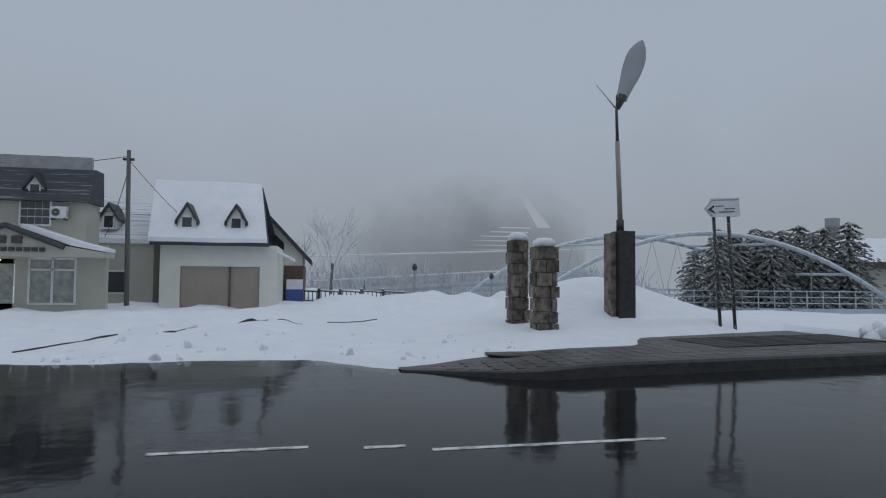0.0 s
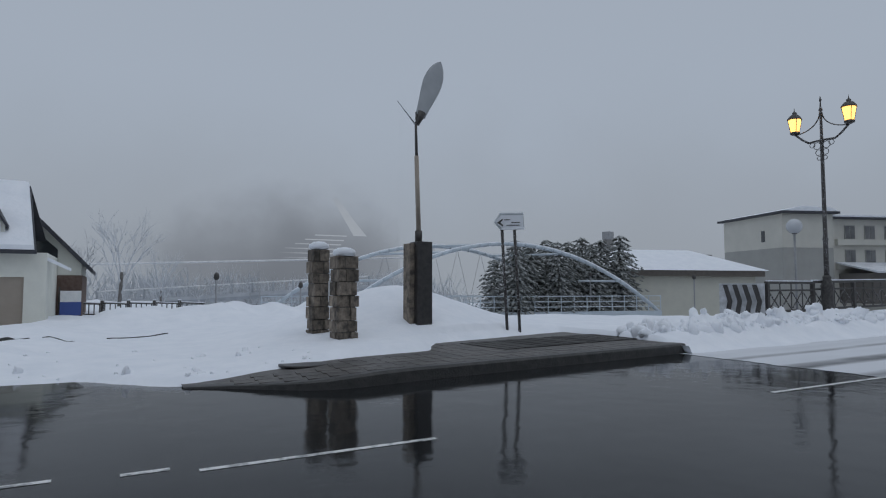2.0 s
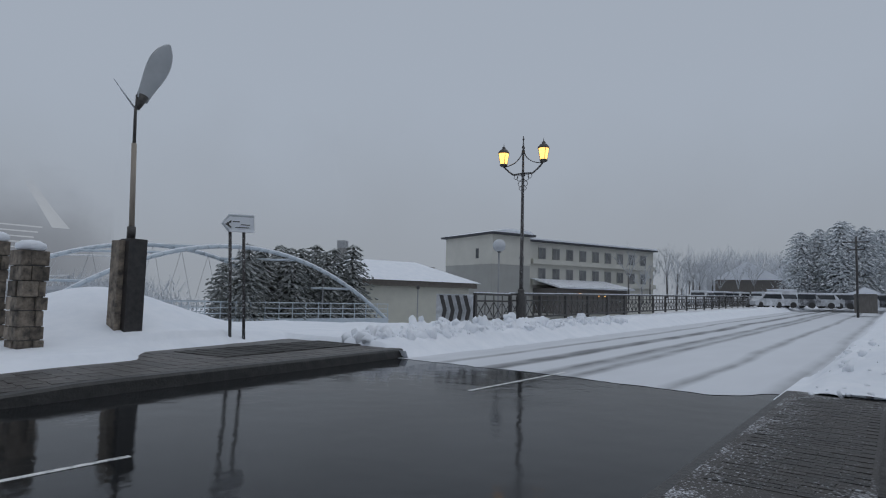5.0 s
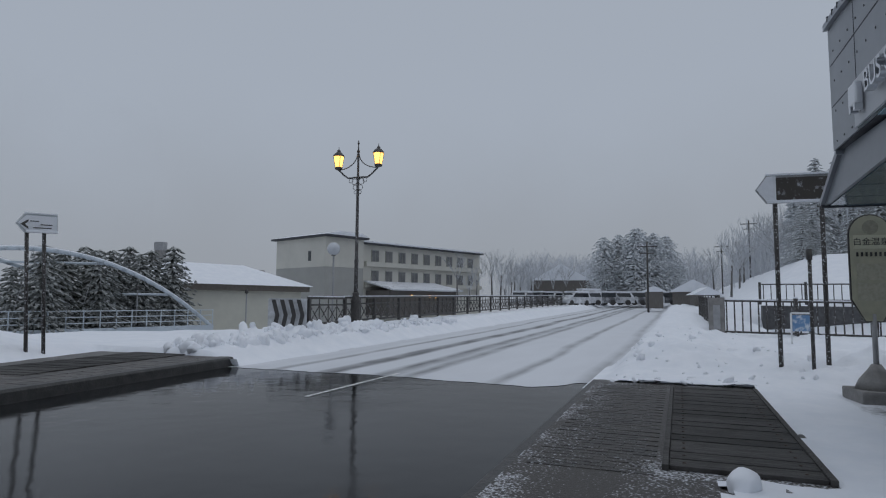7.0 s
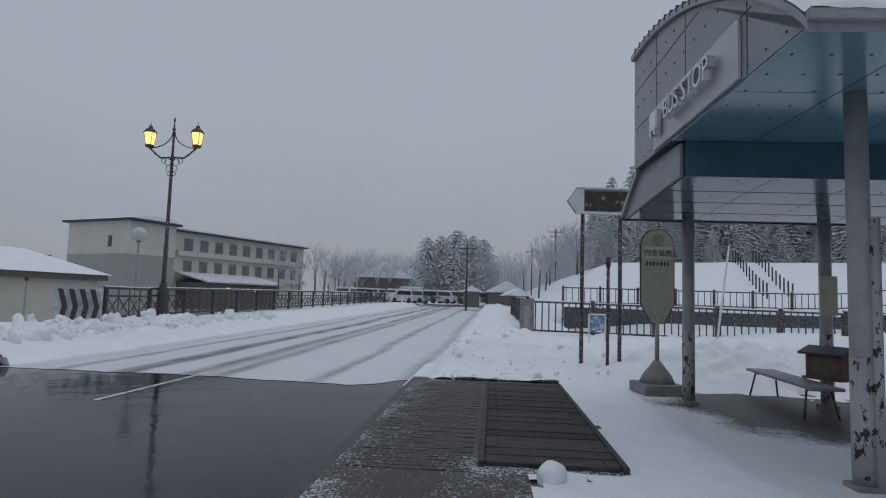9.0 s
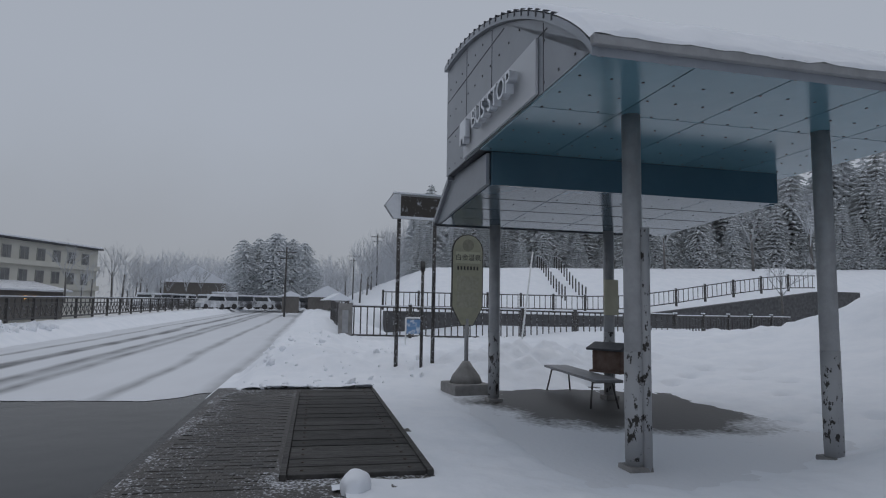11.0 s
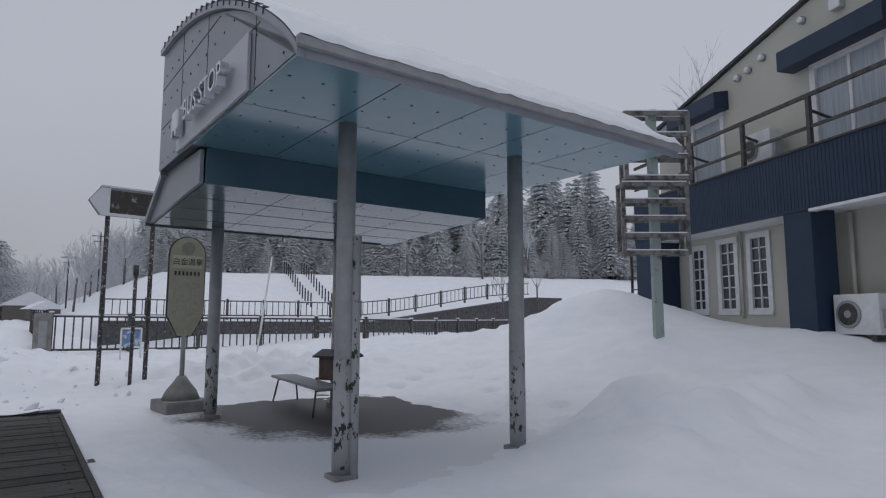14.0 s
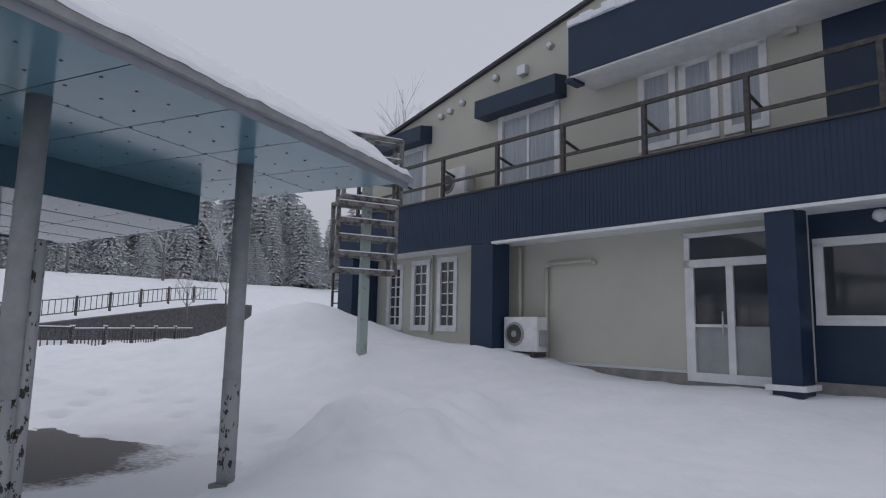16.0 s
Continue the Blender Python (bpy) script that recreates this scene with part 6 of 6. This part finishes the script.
def bare_tree(m, h, seed, label, group, spread=0.5, twig=None, forks=3):
    rnd = random.Random(seed)
    t = thing("bare_tree", m, label, "tree", group)
    part("trunk", tb((0, 0, 0), (0.02 * h, 0, h * 0.45), 0.016 * h, 0.011 * h, 7), BARK, t)
    bm = bmesh.new()

    def grow(p, d, L, r, lv):
        q = p + d * L
        tube(bm, p, q, r, r * 0.6, 4 if lv > 1 else 5)
        if lv == 0:
            return
        for _ in range(3 if lv > 1 else 4):
            e = (d + Vector((rnd.uniform(-1, 1), rnd.uniform(-1, 1), rnd.uniform(-0.3, 0.7))) * spread * 1.3).normalized()
            grow(p.lerp(q, rnd.uniform(0.45, 1.0)), e, L * rnd.uniform(0.5, 0.78), r * 0.5, lv - 1)

    for k in range(5):
        a = 6.2832 * k / 5 + rnd.random()
        d = Vector((math.cos(a) * spread, math.sin(a) * spread, 1.0)).normalized()
        grow(Vector((0.02 * h * 0.8, 0, h * rnd.uniform(0.22, 0.42))), d, h * 0.27, 0.007 * h, forks)
    tagged(part("bare_crown", bm, twig or TWIG, t, "frosted bare branches"), kind="stuff")
    return t


rnd = random.Random(4)
protos = [conifer(pose(55, -18, 4.2), 9.5, 2.6, 1, "snow-laden conifer on the wooded hillside", "hillside conifers", False, MIDNEEDLE),
          conifer(pose(57, -26, 4.8), 8.0, 2.3, 2, "snow-laden conifer on the wooded hillside", "hillside conifers", False, MIDNEEDLE),
          conifer(pose(56, -33, 5.2), 11.0, 2.9, 3, "snow-laden conifer on the wooded hillside", "hillside conifers", False, MIDNEEDLE)]
protos.append(conifer(pose(66, -30, 5.4), 10.5, 3.0, 4, "tall conifer on the hillside, paled in colour for the mist", "hillside conifers", False, PALENEEDLE))
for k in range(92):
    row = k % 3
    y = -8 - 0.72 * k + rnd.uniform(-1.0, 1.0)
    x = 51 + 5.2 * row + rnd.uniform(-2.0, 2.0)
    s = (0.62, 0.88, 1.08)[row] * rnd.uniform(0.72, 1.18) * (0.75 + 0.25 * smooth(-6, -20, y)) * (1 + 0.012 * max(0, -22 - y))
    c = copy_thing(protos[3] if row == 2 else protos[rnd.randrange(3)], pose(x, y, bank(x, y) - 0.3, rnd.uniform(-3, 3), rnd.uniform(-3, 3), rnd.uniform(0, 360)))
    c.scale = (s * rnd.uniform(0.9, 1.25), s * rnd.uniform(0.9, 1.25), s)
birch = bare_tree(pose(-0.6, 45, -1.5), 8.5, 5, "frosted bare birch, paled in colour for the mist", "frosted bare trees", 0.42, PALETWIG, 4)
bare2 = bare_tree(pose(46, -38, 5.0), 8.0, 6, "frosted bare tree on the hillside", "frosted bare trees")
bare3 = bare_tree(pose(30, -27, 1.5), 4.6, 7, "small spreading bare tree dusted with snow", "frosted bare trees", 0.75)
spots = [(48, -46, 5.5, 1.1), (47, -30, 4.8, 0.9), (33, -33, 2.0, 0.6), (52, -12, 4.0, 0.9), (66, -9, 3.0, 1.0), (72, -14, 3.5, 1.1), (60, -4.5, 2.0, 0.75), (76, -7, 3.0, 0.9), (90, -8, 3, 1.0), (84, -12, 3.5, 1.2), (99, -5, 3, 1.0),
         (-3.2, 47, -1.5, 0.9), (2.5, 52, -2, 0.8), (6, 56, -3, 0.8), (16, 52, -4, 0.9), (21, 50, -4, 0.9), (24, 54, -4.5, 0.9), (11, 60, -4, 1.0), (19, 58, -4, 1.0),
         (74, 27, 1.5, 0.95), (79, 26, 1.5, 0.8), (84, 24, 1.6, 0.95), (90, 24, 1.6, 0.8), (96, 25, 1.8, 1.0), (104, 24, 2, 1.0), (110, 22, 2, 1.0), (100, 30, 2, 1.2), (70, 24, 1.0, 0.55), (118, 20, 2, 1.1), (125, 28, 2, 1.3), (120, -3, 2.5, 1.2), (112, 8, 2.5, 0.9), (72, 20, 0.8, 0.6), (76, 19, 1.0, 0.7), (80, 20, 1.2, 0.75), (86, 19, 1.3, 0.7), (92, 18, 1.5, 0.8), (98, 17, 1.6, 0.85), (104, 15, 1.8, 0.8), (95, 12, 1.7, 0.7), (91, 10.5, 1.6, 0.8), (93, 4, 1.6, 0.9), (97, -2, 1.6, 0.9), (82, -3, 1.4, 0.7), (70, -6, 2.2, 0.8), (11.6, -24.4, 1.0, 1.45), (58, -8, 3.4, 0.9), (63, -12, 4.0, 1.0)]
for k, (x, y, z, s) in enumerate(spots):
    c = copy_thing((birch, bare2, bare2)[k % 3], pose(x, y, z, 0, 0, 47 * k))
    c.scale = (s, s, s)


def misty_woods(name, spots, label):
    """Far bare woods as one mass of thin leaning stems and twigs."""
    rnd = random.Random(name)
    vs, fs = [], []
    for x, y, z, h in spots:
        for _ in range(90):
            u = rnd.random() ** 0.7
            a = rnd.uniform(0, 6.2832)
            p = Vector((x + rnd.gauss(0, 0.16) * h, y + rnd.gauss(0, 0.16) * h, z + h * 0.85 * u))
            q = p + Vector((math.cos(a) * 0.10 * h, math.sin(a) * 0.10 * h, h * rnd.uniform(0.06, 0.24)))
            w = rnd.uniform(0.02, 0.055)
            i = len(vs)
            vs += [(p.x - w, p.y, p.z), (p.x + w, p.y - w, p.z), (p.x, p.y + w, p.z), tuple(q)]
            fs += [(i, i + 1, i + 3), (i + 1, i + 2, i + 3), (i + 2, i, i + 3)]
        i = len(vs)
        vs += [(x - 0.12, y, z), (x + 0.12, y - 0.1, z), (x, y + 0.12, z), (x, y, z + h)]
        fs += [(i, i + 1, i + 3), (i + 1, i + 2, i + 3), (i + 2, i, i + 3)]
    me = bpy.data.meshes.new(name)
    me.from_pydata(vs, [], fs)
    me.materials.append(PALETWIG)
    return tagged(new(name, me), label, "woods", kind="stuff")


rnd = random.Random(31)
misty_woods("far_woods", [(rnd.uniform(100, 150), rnd.uniform(-22, 34), 1.5, rnd.uniform(6, 10)) for _ in range(230)], "frosted bare woods, paled in colour for the mist")
misty_woods("slope_woods", [(rnd.uniform(66, 100), rnd.uniform(-34, -8), 3.0, rnd.uniform(5, 9)) for _ in range(200)], "frosted bare woods on the slope, paled in colour for the mist")
misty_woods("valley_woods", [(rnd.uniform(-6, 40), rnd.uniform(66, 84), -5.0, rnd.uniform(5, 8.5)) for _ in range(150)], "bare woods across the valley, paled in colour for the mist")
cedar = conifer(pose(25.5, 37.5, -2.4), 7.6, 2.2, 11, "dense dark conifer dusted with snow by the footbridge", "footbridge conifers", True, mat("cedar_needles", (0.16, 0.165, 0.15), 0.9, color2=(0.23, 0.235, 0.215), scale=3), mat("dusted_cedar", (0.42, 0.44, 0.44), 0.9, color2=(0.22, 0.23, 0.22), scale=3))
for k, (x, y, s) in enumerate(((27.6, 38.5, 0.97), (29.6, 37.6, 1.0), (31.6, 38.6, 1.02), (33.6, 38.2, 1.0), (35.4, 39, 1.06), (37.0, 38.4, 1.12), (24.2, 38.4, 0.8), (30.5, 40, 1.05), (38.2, 39.4, 0.8), (28.6, 40, 1.0), (34.6, 40.5, 1.1))):
    c = copy_thing(cedar, pose(x, y, -2.4, 0, 0, 63 * k))
    c.scale = (s, s, s)
for k, (x, y, s) in enumerate(((84, 3, 0.95), (82, 5.2, 1.05), (85, 7.5, 1.0), (83, 9.2, 0.95), (88, 1.5, 1.0), (86, 5, 1.1), (96, 0, 0.7))):
    if k == 0:
        far_fir = conifer(pose(x, y, 1.5), 9.6, 3.3, 21, "broad frosted conifer, paled for haze, at the far end of the bridge", "far conifers", True, PALENEEDLE)
    else:
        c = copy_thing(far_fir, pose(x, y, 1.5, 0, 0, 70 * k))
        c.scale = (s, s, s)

# ---- far end of the bridge: cars, huts, poles ----
CARPAINT = mat("snowy_car_paint", (0.45, 0.46, 0.48), 0.4, color2=(0.75, 0.77, 0.80), scale=2)
CARDARK = mat("dark_car_paint", (0.10, 0.10, 0.11), 0.4, color2=(0.7, 0.72, 0.75), scale=1.6, fac=(0.5, 0.7))


def car(m, paint, label, van=False):
    c = thing("car", m, label, "car", "parked cars")
    body = [(-2.1, 0.25), (2.1, 0.25), (2.15, 0.7), (1.3, 0.95), (0.7, 1.5 + 0.3 * van), (-1.7, 1.52 + 0.35 * van), (-2.15, 0.9)]
    part("body", prism(bmesh.new(), body, "y", -0.82, 0.82), paint, c)
    part("roof_snow", bx(-1.75, 0.75, -0.8, 0.8, 1.5 + 0.33 * van, 1.66 + 0.33 * van, 0.05), SNOW, c)
    for s in (-1, 1):
        part("side_window", prism(bmesh.new(), [(-1.75, 0.98), (1.1, 0.98), (0.65, 1.42), (-1.6, 1.45)], "y", s * 0.825, s * 0.835), GLASSDARK, c)
        for x in (-1.35, 1.35):
            wh = part("wheel", lathe(bmesh.new(), [(0.32, -0.1), (0.33, 0.1)], 14), BLACKSTONE, c)
            wh.matrix_basis = pose(x, s * 0.75, 0.32, 90, 0, 0)
    part("windscreen", prism(bmesh.new(), [(-0.72, 1.0), (0.72, 1.0), (0.62, 1.45), (-0.62, 1.45)], "x", 1.0, 1.02), GLASSDARK, c)
    return c


cars = [(70, 11.3, 150, 0, 0), (77, 12.5, 172, 1, 0), (74, 10.6, 120, 0, 1), (75, 8.8, 98, 1, 0), (76, 7.1, 95, 0, 0), (77, 5.4, 88, 1, 0), (77, 3.7, 92, 0, 0), (76, 15.0, 170, 0, 0), (70, 15.5, 175, 1, 0), (64, 16.0, 178, 0, 0), (78, 2.0, 90, 1, 0)]
for x, y, a, d, v in cars:
    car(pose(x, y, 0.35 + rise(x), 0, 0, a), CARDARK if d else CARPAINT, "snow-covered dark parked car" if d else "snow-covered pale parked car", v)


HUTWOOD = mat("weathered_hut_boards", (0.20, 0.185, 0.17), 0.85, color2=(0.13, 0.12, 0.11), scale=4, stretch=(6, 6, 0.5))


def hut(m, w, d, h, label):
    b = thing("hut", m, label, "hut", "far huts")
    part("wall", bx(-w / 2, w / 2, -d / 2, d / 2, 0, h), HUTWOOD, b)
    part("roof", prism(bmesh.new(), [(-w / 2 - 0.4, h - 0.1), (w / 2 + 0.4, h - 0.1), (0, h + w * 0.3)], "y", -d / 2 - 0.3, d / 2 + 0.3), SNOW, b)
    part("door", bx(-0.4, 0.4, -d / 2 - 0.03, -d / 2, 0, h * 0.7), DARKMETAL, b)
    return b


hut(pose(62, 2.2, 0.9, 0, 0, 90), 1.6, 1.6, 1.7, "tiny dark hut with a snowy gabled roof")
hut(pose(76, -1.6, 1.2, 0, 0, 90), 4.5, 4, 1.6, "low brown hut with a snowy gabled roof")
hut(pose(70, -2.6, 1.2, 0, 0, 100), 2.4, 3, 1.2, "low brown hut with a snowy gabled roof")
hut(pose(105, 19, 1.5, 0, 0, 100), 9, 10, 3.6, "distant lodge with a broad snowy roof")
hut(pose(112, 12, 1.5, 0, 0, 80), 12, 8, 3.4, "distant lodge with a broad snowy roof")
for x, y, h in ((79, -8.0, 10.5), (88, -5.5, 8.5), (58, 2.6, 6.5)):
    p = thing("utility_pole", pose(x, y, rise(x)), "distant dark utility pole", "utility pole", "utility poles")
    part("shaft", tb((0, 0, 0), (0, 0, h), 0.10, 0.07, 8), DARKMETAL, p)
    part("cross_arm", bx(-0.05, 0.05, -0.9, 0.9, h - 0.48, h - 0.39), DARKMETAL, p)
    part("cross_arm", bx(-0.05, 0.05, -0.6, 0.6, h - 1.1, h - 1.02), DARKMETAL, p)

# ---- valley behind the island ----
vb = thing("valley_bridge", pose(0, 0, 0), "distant concrete road bridge with snowy railing in the mist", "bridge")
# far steelwork, its grey lifted to hold the haze
FARGREY = mat("haze_greyed_steel", (0.36, 0.38, 0.41), 0.8, color2=(0.48, 0.50, 0.53), scale=1)
part("deck", tb((-2, 62, -0.3), (22, 58, 1.2), 0.35, n=6), FARGREY, vb)
part("pipe_line", tb((-4, 60, 3.2), (30, 60, 4.6), 0.10, n=6), WHITEPAINT, vb)
for k in range(14):
    t = k / 13
    part("rail_post", tb((-2 + 24 * t, 62 - 4 * t, -0.3 + 1.5 * t), (-2 + 24 * t, 62 - 4 * t, 0.9 + 1.5 * t), 0.12, n=5), FARGREY, vb)
part("top_rail", tb((-2, 62, 0.9), (22, 58, 2.4), 0.07, n=5), WHITEPAINT, vb)
for k in range(5):
    fence_run((-2.4 + 1.0 * k, 30.5 - 0.25 * k, 0.1), (-1.4 + 1.0 * k, 30.25 - 0.25 * k, 0.1 - 0.05), 0.6, "low dark fence half buried in snow", 5, "lane fences")
for x, y, h in ((3.2, 30, 2.0), (8.0, 33, 1.6), (10.2, 34, 1.7), (36.5, 30.5, 2.2), (31.5, 36, 2.4)):
    p = thing("post_lamp", pose(x, y, -0.3), "slim distant post lamp", "street lamp", "path lamps")
    part("pole", tb((0, 0, 0), (0, 0, h), 0.05, n=6), GREYPOST, p)
    part("head", lathe(bmesh.new(), [(0.05, h), (0.14, h + 0.1), (0.1, h + 0.3), (0.02, h + 0.36)], 8), DARKMETAL, p)


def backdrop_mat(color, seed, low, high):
    """Glowing backdrop paint: grey haze that thins out with height."""
    m = bpy.data.materials.new("painted_mist")
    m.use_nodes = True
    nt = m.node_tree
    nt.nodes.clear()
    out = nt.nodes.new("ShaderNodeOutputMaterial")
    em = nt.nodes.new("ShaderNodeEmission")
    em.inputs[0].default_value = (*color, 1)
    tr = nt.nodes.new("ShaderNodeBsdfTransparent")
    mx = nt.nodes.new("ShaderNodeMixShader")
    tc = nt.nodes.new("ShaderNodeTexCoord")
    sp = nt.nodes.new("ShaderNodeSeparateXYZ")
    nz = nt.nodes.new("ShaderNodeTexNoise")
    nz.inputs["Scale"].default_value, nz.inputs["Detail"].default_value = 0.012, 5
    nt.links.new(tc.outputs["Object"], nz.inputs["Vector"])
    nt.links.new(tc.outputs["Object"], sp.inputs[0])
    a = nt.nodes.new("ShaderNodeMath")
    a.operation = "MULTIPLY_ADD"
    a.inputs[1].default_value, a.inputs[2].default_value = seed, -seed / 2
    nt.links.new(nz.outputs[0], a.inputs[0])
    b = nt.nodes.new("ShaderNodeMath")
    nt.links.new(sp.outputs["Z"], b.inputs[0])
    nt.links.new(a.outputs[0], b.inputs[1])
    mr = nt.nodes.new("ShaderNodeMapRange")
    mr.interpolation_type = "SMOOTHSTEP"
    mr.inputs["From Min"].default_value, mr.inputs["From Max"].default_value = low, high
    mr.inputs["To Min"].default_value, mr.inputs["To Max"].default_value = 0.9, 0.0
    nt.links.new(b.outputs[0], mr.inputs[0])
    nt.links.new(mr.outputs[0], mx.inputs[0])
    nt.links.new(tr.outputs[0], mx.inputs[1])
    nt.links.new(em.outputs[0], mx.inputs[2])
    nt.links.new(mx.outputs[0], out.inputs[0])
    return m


def ring(name, r, z0, z1, a0, a1, material, label):
    bm = bmesh.new()
    n = 60
    lo = [bm.verts.new((r * math.cos(a0 + (a1 - a0) * k / n), r * math.sin(a0 + (a1 - a0) * k / n), z0)) for k in range(n + 1)]
    hi = [bm.verts.new((v.co.x, v.co.y, z1)) for v in lo]
    for k in range(n):
        bm.faces.new((lo[k], lo[k + 1], hi[k + 1], hi[k]))
    solid(name, bm, material, label, "backdrop", kind="structure")


# mist painted on a glowing ring round the whole scene
ring("backdrop_mist", 330, -20, 150, 0, 6.2832, backdrop_mat((0.285, 0.315, 0.355), 60, -10, 120), "glowing ring of painted grey mist round the distance")
# the hill in the valley: glowing cards, their mist painted as a fade


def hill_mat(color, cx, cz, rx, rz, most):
    m = bpy.data.materials.new("painted_misty_hill")
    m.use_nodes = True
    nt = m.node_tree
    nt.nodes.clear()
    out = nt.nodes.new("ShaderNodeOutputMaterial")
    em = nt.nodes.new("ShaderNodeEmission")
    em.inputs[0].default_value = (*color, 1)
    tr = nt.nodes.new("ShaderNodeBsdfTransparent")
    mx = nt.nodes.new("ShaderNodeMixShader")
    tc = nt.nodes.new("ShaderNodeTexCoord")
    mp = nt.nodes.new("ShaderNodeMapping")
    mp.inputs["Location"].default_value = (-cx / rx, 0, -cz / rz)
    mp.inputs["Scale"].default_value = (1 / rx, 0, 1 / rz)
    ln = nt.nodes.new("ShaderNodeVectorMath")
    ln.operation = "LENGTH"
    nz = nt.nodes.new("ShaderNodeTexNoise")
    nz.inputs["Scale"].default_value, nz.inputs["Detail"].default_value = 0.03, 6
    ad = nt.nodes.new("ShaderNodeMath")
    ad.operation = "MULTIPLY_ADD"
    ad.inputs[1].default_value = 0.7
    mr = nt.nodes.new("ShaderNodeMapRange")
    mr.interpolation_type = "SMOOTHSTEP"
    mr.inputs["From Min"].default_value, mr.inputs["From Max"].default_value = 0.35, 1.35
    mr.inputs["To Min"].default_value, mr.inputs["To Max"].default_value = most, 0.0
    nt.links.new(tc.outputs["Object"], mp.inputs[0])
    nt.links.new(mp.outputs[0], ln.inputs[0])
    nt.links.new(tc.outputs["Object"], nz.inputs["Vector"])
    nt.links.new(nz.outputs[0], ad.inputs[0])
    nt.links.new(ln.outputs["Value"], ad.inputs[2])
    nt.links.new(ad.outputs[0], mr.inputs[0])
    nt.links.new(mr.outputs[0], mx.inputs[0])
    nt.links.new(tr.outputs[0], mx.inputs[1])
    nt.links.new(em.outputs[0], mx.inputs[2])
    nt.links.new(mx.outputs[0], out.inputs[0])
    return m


solid("backdrop_hill", bx(-120, 280, 300, 300.5, -12, 120), hill_mat((0.15, 0.165, 0.19), 78, 0, 92, 58, 0.75), "glowing card of a dark wooded hill with painted mist", "backdrop", kind="structure")
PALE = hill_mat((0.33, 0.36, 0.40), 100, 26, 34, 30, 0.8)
solid("backdrop_ski_run", prism(bmesh.new(), [(97, 46), (100, 46.5), (108, 36), (116, 27), (109, 27), (104, 35)], "y", 296, 296.4), PALE, "glowing card of a pale ski run with painted mist", "backdrop", kind="structure")
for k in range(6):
    solid("backdrop_terrace", bx(64 + 5 * k, 98 + 1.5 * k, 297, 297.3, 15 + 2.3 * k, 15.5 + 2.3 * k), PALE, "glowing card of a pale snowy terrace with painted mist", "backdrop", kind="structure")

# ---- paving blocks between the kerb and the plank cover ----
PAVER = mesh_of("paving_block", bx(-0.046, 0.046, -0.096, 0.096, -0.03, 0.0, 0.006), NEARPAVE)
rnd = random.Random(77)
for i in range(54):
    for j in range(5):
        y = 1.045 - 0.2 * j - (0.1 if i % 2 else 0.0)
        if y > 0.22:
            block = new("paving_block", PAVER)
            block.parent = near_pave
            block.location = (3.75 + 0.1 * i, y, 0.1555 + rnd.uniform(-0.002, 0.002))

# ---- paving blocks of the traffic island ----
ISLAND = mat("wet_paving_block", (0.046, 0.040, 0.035), 0.5, color2=(0.095, 0.085, 0.077), scale=6, bump=0.4, bscale=40, rand=0.3)
BLOCK = mesh_of("paving_block", bx(-0.145, 0.145, -0.145, 0.145, -0.03, 0.0, 0.008), ISLAND)
island = bpy.data.objects["pavement_island"]
for i in range(30):
    for j in range(9):
        x = 0.55 + 0.3 * i
        y = kerb_y(x) + 0.32 + 0.3 * j
        if y < pave_edge(x) - 0.05 and math.hypot(x - 1.65, y - 10.05) > 0.6:
            block = new("paving_block", BLOCK)
            block.parent = island
            block.location = (x, y, 0.2 * drop(x) + 0.006 + rnd.uniform(-0.002, 0.002))
            block.rotation_euler = (0, -0.03 * (x < 2.6), 0.1 if x > 2.8 else -0.15)
